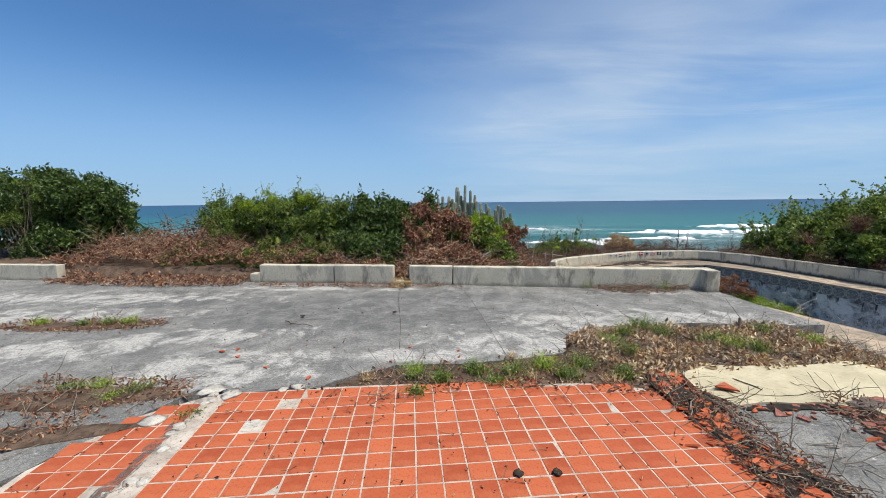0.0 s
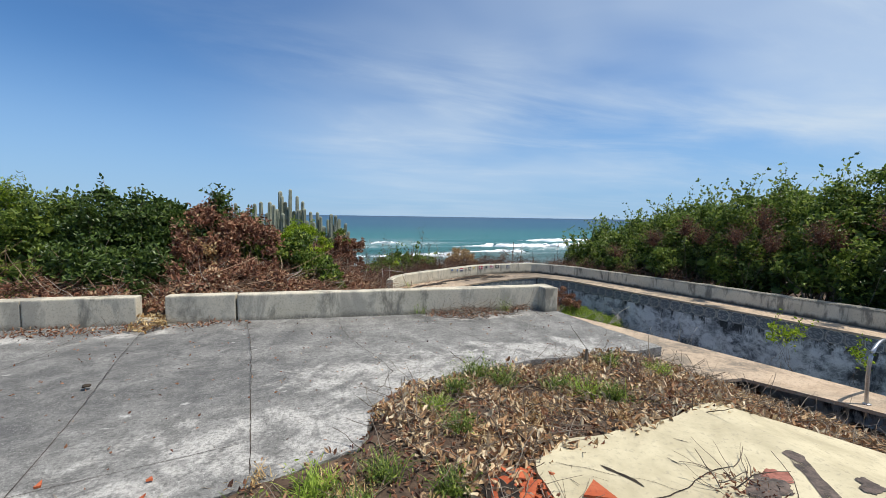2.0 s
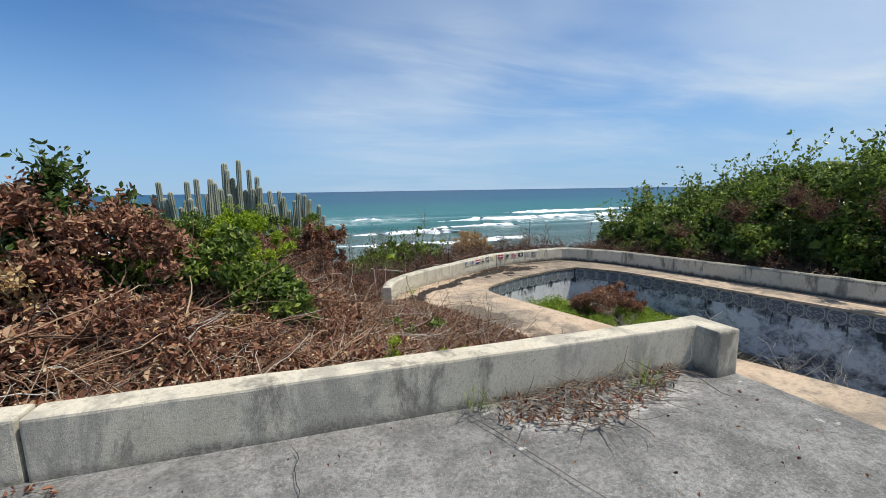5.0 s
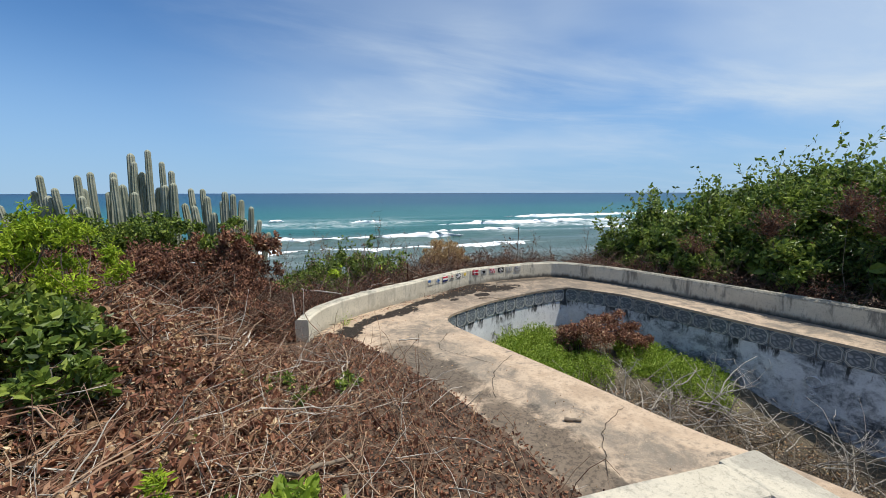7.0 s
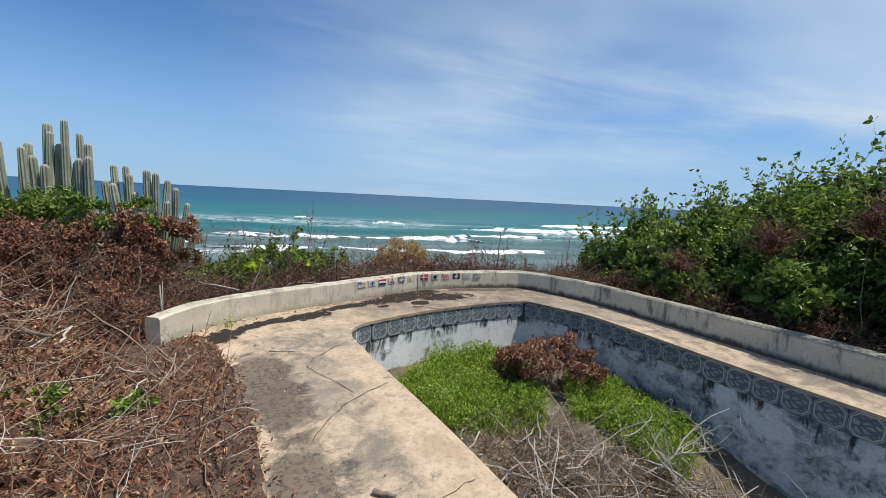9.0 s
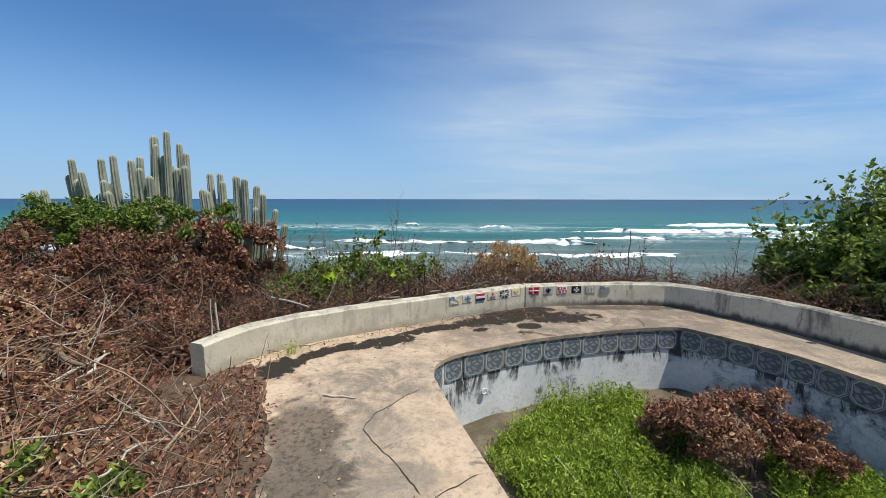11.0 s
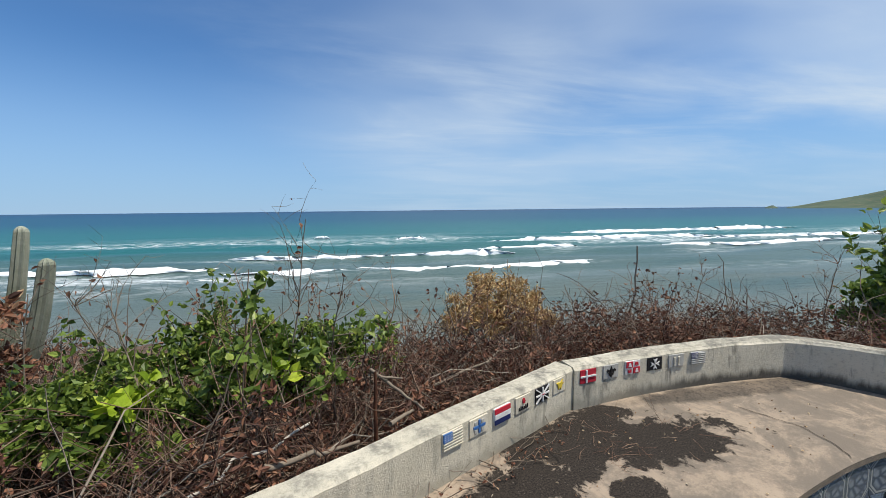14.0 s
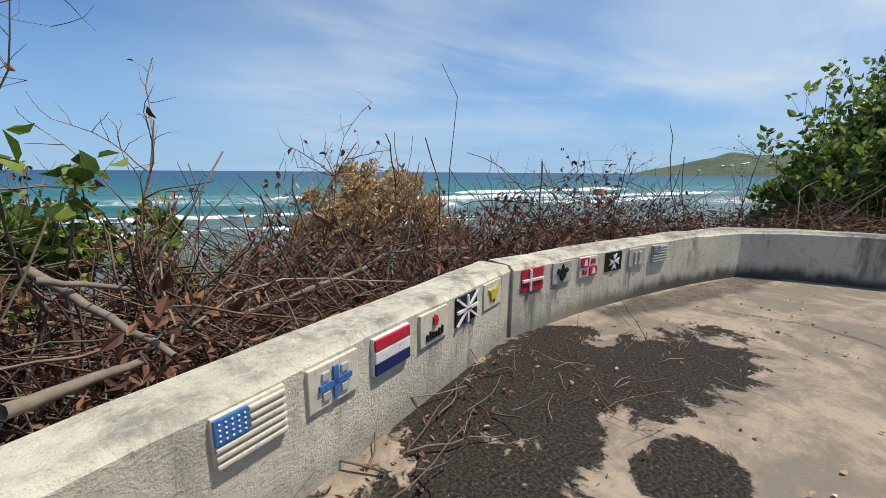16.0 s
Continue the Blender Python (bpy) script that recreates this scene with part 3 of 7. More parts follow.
def inside(poly, x, y):
    """Which of the points lie in a plan polygon."""
    x, y = np.asarray(x, float), np.asarray(y, float)
    res = np.zeros(x.shape, bool)
    n = len(poly)
    for i in range(n):
        x0, y0 = poly[i][0], poly[i][1]
        x1, y1 = poly[(i + 1) % n][0], poly[(i + 1) % n][1]
        if y0 == y1:
            continue
        c = ((y0 > y) != (y1 > y)) & (x < (x1 - x0) * (y - y0) / (y1 - y0) + x0)
        res ^= c
    return res


def sstep(v, a, b):
    t = np.clip((np.asarray(v, float) - a) / (b - a), 0, 1)
    return t * t * (3 - 2 * t)


# ---- plan ----
WALL_SLOPE = -0.055


def wall_y(x):
    """Front face of the low terrace wall."""
    return 6.53 + WALL_SLOPE * x


POOL_NEAR = [(8.9, 0.2), (8.4, 1.6), (7.95, 3.2), (7.55, 4.6), (7.1, 6.1), (6.75, 7.1), (6.38, 7.98), (6.1, 8.95), (5.82, 9.85), (5.53, 10.75), (5.33, 11.45)]
POOL_TIP = [(5.33, 11.45), (5.34, 11.75), (5.53, 12.03), (5.9, 12.25), (6.6, 12.6), (7.4, 12.86), (8.1, 13.04), (8.62, 13.12), (8.86, 13.10), (8.98, 12.98), (9.30, 12.55), (9.62, 12.05), (9.85, 11.3)]
POOL_FAR = [(9.85, 11.3), (10.22, 9.75), (10.6, 8.4), (11.12, 6.4), (11.75, 3.8), (12.5, 0.9), (12.7, 0.2)]
pool_line = np.concatenate([smooth_line(POOL_NEAR, 0.2)[:-1], smooth_line(POOL_TIP, 0.08)[:-1], smooth_line(POOL_FAR, 0.2)])
PARAPET_A = [(3.0, 11.38), (3.22, 11.9), (3.72, 12.42), (4.55, 12.95), (5.4, 13.42), (6.8, 14.17)]
PARAPET_B = [(6.8, 14.15), (7.6, 14.27), (8.45, 14.31), (9.05, 14.29), (9.30, 14.24), (9.48, 14.05), (9.82, 13.55), (10.14, 13.05), (10.45, 12.2), (10.88, 10.6), (11.32, 8.9), (11.82, 6.6), (12.45, 3.6), (13.1, 0.5)]
par_a, par_b = smooth_line(PARAPET_A, 0.1), smooth_line(PARAPET_B, 0.1)
DECK_Z = -0.6
# terrace outline
TERRACE = [(-16, -4), (-3.35, -4), (-3.2, -0.6), (-2.95, 0.5), (-2.6, 1.5), (-1.45, 1.58), (-1.18, 1.89), (-0.75, 2.16), (0.2, 2.29), (1.22, 2.61), (1.38, 3.11), (1.79, 3.62), (3.19, 3.86), (5.28, 3.92), (5.12, 5.2), (5.06, 6.25), (4.6, 6.48), (0, 6.75), (-5, 7.0), (-9.5, 7.2), (-16, 7.2)]
YELLOW = [(2.35, 2.16), (2.72, 2.32), (3.3, 2.30), (3.8, 2.36), (4.42, 2.52), (5.05, 2.1), (5.75, 1.45), (6.2, 0.4), (5.2, -0.4), (4.3, 0.45), (3.85, 0.72), (3.6, 1.05), (3.55, 1.42), (3.15, 1.52), (2.75, 1.50), (2.45, 1.42), (2.27, 1.76)]


def low_east(x, y):
    """The ground falls from the terrace to the pool's edge."""
    return -0.14 - 0.68 * sstep(x, 4.2, 7.0)


def ground_z(x, y):
    """Height of the earth, for arrays."""
    x, y = np.asarray(x, float), np.asarray(y, float)
    south = low_east(x, y)
    # slope of brush behind the terrace wall, rising to the west, falling to the sea
    north = -0.66 + 0.62 * sstep(4.2 - x, 0.6, 4.6) + 0.30 * sstep(-x, 0.5, 4.0)
    north = north - 0.25 * sstep(y, 10.2, 12.5) * sstep(x, -1.0, 2.0)
    sea = -5.6 * sstep(y, 15.0, 27.0) - 3.5 * sstep(y, 26, 60)
    m = sstep(y - wall_y(x), 0.04, 0.24)
    z = south * (1 - m) + north * m
    z = z + sea
    # keep clear of pool and deck
    deckzone = sstep(x, 3.9, 4.4) * sstep(y, 6.2, 6.5) * (1 - sstep(y, 13.9, 14.5))
    z = np.where(deckzone > 0, np.minimum(z, z * (1 - deckzone) + -0.75 * deckzone), z)
    return z


pool_poly = [tuple(p) for p in pool_line]


def grid_ground():
    def axis(lo, hi, step, far):
        c = list(np.arange(lo, hi + 1e-6, step))
        g, s = [], step
        while (g[-1] if g else hi) < far:
            s *= 1.35
            g.append((g[-1] if g else hi) + s)
        h, s = [], step
        while (h[-1] if h else lo) > -far:
            s *= 1.35
            h.append((h[-1] if h else lo) - s)
        return np.array(h[::-1] + c + g)
    xs, ys = axis(-12, 20, 0.25, 3800), axis(-6, 28, 0.25, 3800)
    X, Y = np.meshgrid(xs, ys)
    Z = ground_z(X, Y)
    bump = np.array([[noise.noise(Vector((x * 0.9, y * 0.9, 0))) * 0.5 + noise.noise(Vector((x * 3, y * 3, 4))) * 0.2 for x in xs] for y in ys])
    amp = np.where((Y > 6.9) & (X < 3.6), 0.16, 0.05)
    Z = Z + bump * amp
    # the pool is dug into it
    wide = pool_line + normals2(pool_line) * 0.45
    near_pool = inside([(p[0], p[1] - 0.3 if p[1] < 1 else p[1]) for p in wide], X, Y)
    deck = inside([(3.9, 6.6), (5.2, 4.0), (6.6, 3.4), (8, 0.2), (13.0, 0.2), (12.3, 4.2), (11.3, 9.0), (10.4, 12.6), (9.2, 14.2), (6.8, 14.1), (3.5, 12.0), (3.6, 10)], X, Y)
    Z = np.where(deck, -0.9, Z)
    Z = np.where(near_pool, -3.0, Z)
    nx, ny = len(xs), len(ys)
    v = np.stack([X, Y, Z], -1).reshape(-1, 3)
    idx = np.arange(nx * ny).reshape(ny, nx)
    f = np.stack([idx[:-1, :-1], idx[:-1, 1:], idx[1:, 1:], idx[1:, :-1]], -1).reshape(-1, 4)
    return mesh_from("ground", v, f, M_GROUND, True)


put("ground", grid_ground(), None, "brown earth and leaf litter sloping towards the sea", "ground", kind="structure")

# sea
SEA_Z = -6.0


def sea_mesh():
    ys = np.concatenate([np.arange(24, 140, 0.8), np.geomspace(140, 4600, 60)])
    xs = np.concatenate([-np.geomspace(4600, 120, 30), np.arange(-118, 119, 2.0), np.geomspace(120, 4600, 30)])
    X, Y = np.meshgrid(xs, ys)
    Z = np.full_like(X, SEA_Z)
    swell = np.exp(-((Y - 75) / 45) ** 2)
    Z += swell * 0.28 * np.sin((Y + 5 * np.sin(X / 23.0) + 3 * np.sin(X / 9.0 + 1)) * 2 * np.pi / 15.0)
    nx, ny = len(xs), len(ys)
    idx = np.arange(nx * ny).reshape(ny, nx)
    f = np.stack([idx[:-1, :-1], idx[:-1, 1:], idx[1:, 1:], idx[1:, :-1]], -1).reshape(-1, 4)
    return mesh_from("sea", np.stack([X, Y, Z], -1).reshape(-1, 3), f, M_SEA, True)


put("water", sea_mesh(), None, "turquoise sea with white wash towards the shore", "sea", kind="structure")

# ---- large structure ----
def terrace_bm():
    return slab(TERRACE, lambda x, y: 0.0 - 0.03 * max(0.0, min(1.0, (x - 3.5) / 1.5)), 0.13, 0.05, 0.1, 3)


terrace = put("terrace", from_bm("terrace", terrace_bm(), M_TERRACE), None, "weathered grey concrete terrace slab with cracks and white patches", "terrace", kind="structure")

# deck round the pool
def deck_bm():
    outer = [(8.55, 0.2), (7.9, 1.4), (7.2, 3.0), (6.75, 3.9), (5.33, 3.98), (5.17, 5.2), (5.11, 6.35), (4.5, 6.7), (3.5, 7.2), (3.2, 9.0), (2.9, 11.4)]
    outer += [tuple(p) for p in par_a[2:]] + [tuple(p) for p in par_b[1:]] + [(13.1, 0.2)]
    outer = [(x, y) for x, y in outer]
    ring = outer
    hole = [tuple(p) for p in pool_line]
    # pool open to the south edge of the deck: the hole ends 0.3 m short of it
    hole = [(x, max(y, 0.45)) for x, y in hole]
    return ring, hole


ring, hole = deck_bm()
bm = sheet(ring, [hole], lambda x, y: DECK_Z)
ext = bmesh.ops.extrude_face_region(bm, geom=list(bm.faces))
for g in ext["geom"]:
    if isinstance(g, bmesh.types.BMVert):
        g.co.z -= 0.045
deck = put("pool_deck", from_bm("pool_deck", bm, M_DECK), None, "tan concrete pool deck with dark algae stains", "deck", kind="structure")

# pool shell
def pool_floor(x, y):
    return -1.55 - 0.75 * float(sstep(10.5 - y, -1.0, 3.5))


def pool_wall_bm():
    bm = bmesh.new()
    nrm = normals2(pool_line)
    top, low = [], []
    rows = []
    for (x, y), n in zip(pool_line, nrm):
        col = []
        for j, z in enumerate((DECK_Z - 0.02, DECK_Z - 0.27, -1.2, -1.6, -2.0, -2.7)):
            out = 0.03
            col.append(bm.verts.new((x + n[0] * out, y + n[1] * out, z)))
        rows.append(col)
    for a, b in zip(rows, rows[1:]):
        for j in range(5):
            bm.faces.new((a[j], b[j], b[j + 1], a[j + 1]))
    return bm


def pool_wall_checked():
    bm = pool_wall_bm()
    me = from_bm("pool_wall", bm, M_POOL, True)
    return me


pool = put("pool_wall", pool_wall_checked(), None, "empty swimming pool walls of stained white plaster", "pool", kind="structure")
fl = [tuple(p) for p in pool_line]


def pool_floor_mesh():
    xs, ys = np.arange(5.0, 13.0, 0.16), np.arange(0.2, 13.4, 0.16)
    X, Y = np.meshgrid(xs, ys)
    Z = np.array([[pool_floor(x, y) + 0.07 * noise.noise(Vector((x * 1.4, y * 1.4, 2))) + 0.03 * noise.noise(Vector((x * 5, y * 5, 2))) for x in xs] for y in ys])
    nx, ny = len(xs), len(ys)
    idx = np.arange(nx * ny).reshape(ny, nx)
    f = np.stack([idx[:-1, :-1], idx[:-1, 1:], idx[1:, 1:], idx[1:, :-1]], -1).reshape(-1, 4)
    keep = inside([(p[0] + 0, p[1]) for p in np.concatenate([pool_line + normals2(pool_line) * 0.25])], X.ravel(), Y.ravel())
    f = f[keep[f].any(1)]
    return mesh_from("pool_floor", np.stack([X, Y, Z], -1).reshape(-1, 3), f, M_MUD, True)


put("pool_floor", pool_floor_mesh(), None, "muddy silted floor of the empty pool", "pool floor", kind="structure")

# parapet
za = np.linspace(-0.23, -0.225, len(par_a))
zb = np.linspace(-0.225, -0.13, len(par_b))
parapet = tagged(new("parapet_wall"), "low cream plastered parapet wall curving round the pool deck", "parapet", kind="structure")
wob = lambda line, s: np.array([0.009 * noise.noise(Vector((x * 2.6, y * 2.6, s))) + 0.006 * noise.noise(Vector((x * 9, y * 9, s))) for x, y in line])
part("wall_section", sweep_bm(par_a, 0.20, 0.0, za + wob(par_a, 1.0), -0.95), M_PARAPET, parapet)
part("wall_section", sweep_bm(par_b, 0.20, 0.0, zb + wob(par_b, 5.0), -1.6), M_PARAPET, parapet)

# low terrace wall with its pier
low_wall = tagged(new("terrace_wall"), "low weathered plastered block wall with a broken gap and end pier", "low wall", kind="structure")


def wall_piece(x0, x1, top, thick=0.22, bevel=0.02, z0=-0.5, seed=1, y_off=0.0):
    bm = box_bm(x0, x1, 0, thick, z0, top, bevel, 2)
    bmesh.ops.subdivide_edges(bm, edges=[e for e in bm.edges if abs(e.verts[0].co.x - e.verts[1].co.x) > 0.5 * (x1 - x0)], cuts=max(1, int((x1 - x0) / 0.25)))
    for v in bm.verts:
        w = noise.noise_vector(Vector((v.co.x * 2.1 + seed, v.co.y * 5, v.co.z * 4)))
        v.co += w * 0.008
        v.co.y += wall_y(v.co.x) + y_off
    return bm


for x0, x1, top, s, yo in ((-4.78, -2.985, 0.405, 1, 0.012), (-2.97, -1.60, 0.412, 5, 0.0), (-1.24, -0.285, 0.408, 9, 0.006), (-0.265, 4.83, 0.40, 14, 0.0)):
    part("wall_section", wall_piece(x0, x1, top, seed=s, y_off=yo), M_WALL, low_wall)
part("broken_course", wall_piece(-5.02, -4.79, 0.20, seed=3), M_WALL, low_wall, "broken stepped end of the wall")
part("broken_course", wall_piece(-1.59, -1.25, 0.06, seed=4), M_WALL, low_wall, "broken gap in the wall")
part("pier", box_bm(4.80, 5.06, 6.04, 6.50, -0.62, 0.402, 0.022, 2), M_WALL, low_wall)
west_wall = tagged(new("garden_wall"), "low weathered block wall half hidden by dry brush", "low wall", kind="structure")
part("wall_section", wall_piece(-16, -9.95, 0.38, seed=21, y_off=-0.15), M_WALL, west_wall)



# ---- planting ----
def ellipsoid_points(blobs, n, r, shell=0.55, wob=0.45, clump=9, spread=0.10):
    """Leaf places: in clumps, mostly near the surface of the blobs, with an uneven outline."""
    blobs = np.array(blobs, float)
    if blobs.shape[1] == 4:
        blobs = np.concatenate([blobs[:, :3], blobs[:, 3:4], blobs[:, 3:4], blobs[:, 3:4]], 1)
    vol = np.prod(blobs[:, 3:], axis=1) ** 0.67
    # billows: small rounded sprays of leaves over the blobs, with deep gaps between them
    m = max(8, int(n / (clump * 13)))
    which = r.choice(len(blobs), m, p=vol / vol.sum())
    d = r.normal(size=(m, 3))
    d[:, 2] = np.abs(d[:, 2]) * np.where(r.random(m) < 0.8, 1, -0.5)
    d /= np.linalg.norm(d, axis=1)[:, None]
    c = blobs[which]
    rad = shell + (1 - shell) * r.random(m) ** 0.5
    out = np.array([noise.noise(Vector((v[0] * 2.2 + b[0], v[1] * 2.2 + b[1], v[2] * 2.2))) for v, b in zip(d, c)])
    rad = rad * (0.86 + wob * out) * np.where(r.random(m) < 0.12, 1.18, 1.0)
    cen = c[:, :3] + d * c[:, 3:] * rad[:, None]
    own = r.integers(0, m, n)
    e = r.normal(size=(n, 3)) + d[own] * 0.5
    e[:, 2] += 0.35
    e /= np.linalg.norm(e, axis=1)[:, None]
    size = np.minimum(np.cbrt(np.prod(c[:, 3:], axis=1)) * 0.30, 0.30) * r.uniform(0.55, 1.35, m)
    sq = np.stack([size, size, size * r.uniform(0.5, 1.0, m)], 1)
    p = cen[own] + e * sq[own] * (r.random(n) ** 0.45)[:, None] + r.normal(size=(n, 3)) * spread * 0.28
    return p, cen, d


def lift(p, margin=0.02):
    """Keep points above the earth."""
    p[:, 2] = np.maximum(p[:, 2], ground_z(p[:, 0], p[:, 1]) + margin)
    return p


def bush(label, blobs, leaves, size, mat, seed, foot=None, stems=60, stem_r=0.012, stem_mat=None, aspect=0.5, shoots=0, shoot_len=0.5, up=0.3, spread=0.10, shell=0.55, name="bush", category="bush", clump=9, floor=None, core=0):
    r = np.random.default_rng(seed)
    root = tagged(new(name), label, category)
    p, cen, d = ellipsoid_points(blobs, leaves, r, shell, spread=spread, clump=clump)
    b = np.array(blobs, float)
    if foot is None:
        fx, fy = b[:, 0], b[:, 1]
    else:
        fx, fy = np.array([f[0] for f in foot]), np.array([f[1] for f in foot])
    fz = ground_z(fx, fy) - 0.06 if floor is None else np.full(len(fx), floor)
    if floor is None:
        p = lift(p)
    else:
        p[:, 2] = np.maximum(p[:, 2], floor + 0.02)
    # stems from the feet to clumps
    pick = r.choice(len(cen), min(stems, len(cen)), replace=False)
    ends = cen[pick]
    k = 7
    near = np.argmin((ends[:, 0:1] - fx[None, :]) ** 2 + (ends[:, 1:2] - fy[None, :]) ** 2, axis=1)
    start = np.stack([fx[near], fy[near], fz[near]], 1) + r.normal(size=(len(ends), 3)) * np.array([0.12, 0.12, 0.0])
    t = np.linspace(0, 1, k)[None, :, None]
    mid = start * 0.45 + ends * 0.55
    mid[:, 2] += 0.12
    line = (1 - t) ** 2 * start[:, None] + 2 * t * (1 - t) * mid[:, None] + t ** 2 * ends[:, None]
    line[:, 1:-1] += r.normal(size=(len(ends), k - 2, 3)) * 0.035
    put("stem", tube_mesh("stem", line, stem_r * r.uniform(0.4, 1.3, len(ends)), stem_mat or M_TWIG, 5, 0.3), root, kind="stuff")
    dirs = None
    if shoots:
        top = cen[d[:, 2] > 0.35] if floor is None else cen
        s0 = top[r.choice(len(top), shoots)]
        h = r.normal(size=(shoots, 3)) * 0.35
        h[:, 2] += 1.0
        sl = wander(s0, h, shoot_len * r.uniform(0.4, 1.2, shoots), 6, 0.14, r)
        put("shoot", tube_mesh("shoot", sl, 0.004 * r.uniform(0.7, 1.4, shoots), stem_mat or M_TWIG, 4, 0.4), root, kind="stuff")
        along = sl[:, 1:, :].reshape(-1, 3)
        rep = 3
        p = np.concatenate([p, np.repeat(along, rep, 0) + r.normal(size=(len(along) * rep, 3)) * 0.022])
    put("foliage", leaf_mesh("foliage", p, size, mat, aspect, up, 1.0, 0.25, r), root, kind="stuff")
    # oversized leaves added inside the blobs to block light and darken the gaps
    if core:
        bb = np.array(blobs, float)
        pick = r.integers(0, len(bb), core)
        dd = r.normal(size=(core, 3))
        dd /= np.linalg.norm(dd, axis=1)[:, None]
        q = lift(bb[pick, :3] + dd * bb[pick, 3:6] * (0.15 + 0.5 * r.random(core))[:, None])
        put("light_blocking_foliage", leaf_mesh("light_blocking_foliage", q, 0.24, mat, 0.7, 0.1, 1.0, 0.2, r), root, kind="stuff")
    return root


for cx, cy, cz, sd in ((-6.6, 8.0, 0.35, 501), (-7.6, 7.9, 0.3, 502), (-5.4, 7.75, 0.3, 503)):
    bush("low olive-green shrub growing through the dry vines", [(cx, cy, cz, 0.55, 0.4, 0.35), (cx + 0.5, cy - 0.1, cz - 0.1, 0.4, 0.3, 0.3)], 1900, 0.065, M_MID, sd, stems=50, shoots=14, shoot_len=0.25, aspect=0.35)
bush("bright feathery spray on top of the green shrubs", [(-5.2, 8.75, 1.75, 0.5, 0.4, 0.35), (-4.5, 8.7, 1.7, 0.45, 0.4, 0.3), (-5.9, 8.8, 1.6, 0.4, 0.35, 0.3)], 3600, 0.06, M_BRIGHT, 504, stems=40, shoots=30, shoot_len=0.4, aspect=0.28, foot=[(-5.2, 8.9)])
bush("grey-brown dry spray hanging over the green shrub", [(-1.5, 8.45, 1.05, 0.4, 0.3, 0.35), (-1.15, 8.35, 0.75, 0.4, 0.3, 0.4)], 1500, 0.06, M_STRAW, 505, stems=120, stem_r=0.005, shoots=24, shoot_len=0.3)
# dead vine heaps on the slope
for cx, cy, cz, rx, sd, mt, n in ((0.2, 11.7, 0.05, 0.75, 511, 0, 3600), (1.25, 11.75, -0.28, 0.55, 512, 1, 2600), (-0.9, 10.9, 0.2, 0.7, 513, 0, 3000), (-1.3, 9.9, 0.3, 0.6, 514, 1, 2200), (2.0, 12.35, -0.42, 0.5, 515, 0, 2600), (0.1, 9.0, 0.1, 0.5, 516, 2, 1500), (1.6, 9.2, -0.35, 0.4, 517, 0, 1300), (-0.6, 12.2, 0.25, 0.7, 518, 0, 3000), (1.3, 10.35, -0.32, 0.32, 519, 2, 800), (2.5, 11.6, -0.55, 0.35, 520, 1, 900)):
    mat = (M_DEAD, M_RUST, M_STRAW)[mt]
    bush(("rust-brown heap of dead vines on the slope", "dark brown tangle of dead vines on the slope", "straw-coloured heap of dry vines on the slope")[mt], [(cx, cy, cz, rx, rx * 0.8, 0.32), (cx + rx * 0.6, cy - 0.2, cz - 0.12, rx * 0.6, rx * 0.5, 0.24)], n, 0.058, mat, sd, stems=230, stem_r=0.006, stem_mat=M_TWIG_RED, shoots=36, shoot_len=0.25)
bush("dense dark green shrub tangled with dry vines behind the low wall", [(-2.7, 8.8, 1.05, 0.85, 0.8, 0.95), (-1.9, 8.9, 1.1, 0.8, 0.8, 0.9), (-1.45, 9.1, 0.85, 0.55, 0.6, 0.75), (-2.7, 8.0, 0.45, 0.9, 0.7, 0.65), (-1.9, 8.0, 0.4, 0.6, 0.6, 0.6)], 26000, 0.085, M_GREEN, 11, core=1400, stems=80, shoots=36, shoot_len=0.40)
bush("leafy green shrub with feathery light sprays on top", [(-5.5, 9.1, 1.05, 0.9, 0.8, 0.95), (-4.7, 8.9, 1.15, 0.85, 0.8, 0.95), (-3.8, 8.8, 1.15, 0.8, 0.8, 0.95), (-4.9, 8.2, 0.4, 0.9, 0.6, 0.55), (-3.8, 8.0, 0.45, 0.8, 0.6, 0.6), (-6.4, 9.3, 1.1, 0.8, 0.8, 0.95), (-7.2, 9.4, 1.15, 0.75, 0.7, 0.9), (-6.9, 8.9, 0.6, 0.8, 0.6, 0.7)], 34000, 0.07, M_MID, 12, core=1600, stems=90, shoots=60, shoot_len=0.5, aspect=0.4)
bush("rounded dark green shrub beyond the dry brush", [(-12.5, 10.4, 1.6, 1.3, 1.2, 1.3), (-11.4, 10.2, 1.35, 1.0, 0.9, 1.15), (-14, 10.5, 1.65, 1.6, 1.2, 1.4), (-15.8, 10.2, 1.8, 1.6, 1.4, 1.5), (-13.0, 9.8, 0.6, 1.6, 0.9, 0.8)], 38000, 0.11, M_GREEN, 13, core=2000, stems=90, shoots=26, shoot_len=0.4, spread=0.14)
bush("feathery light green acacia sapling above the shrubs", [(-13.2, 9.2, 2.1, 0.5, 0.4, 0.9), (-13.6, 9.2, 1.3, 0.7, 0.5, 0.7)], 2600, 0.06, M_MID, 14, stems=40, shoots=18, shoot_len=0.6, aspect=0.3)
bush("bright yellow-green feathery shrub among dead vines", [(0.5, 10.45, 1.08, 0.42, 0.36, 0.36), (0.85, 10.35, 0.80, 0.38, 0.34, 0.30), (0.2, 10.4, 0.8, 0.36, 0.32, 0.34)], 5600, 0.065, M_BRIGHT, 15, stems=40, shoots=22, shoot_len=0.22, aspect=0.28, spread=0.07)
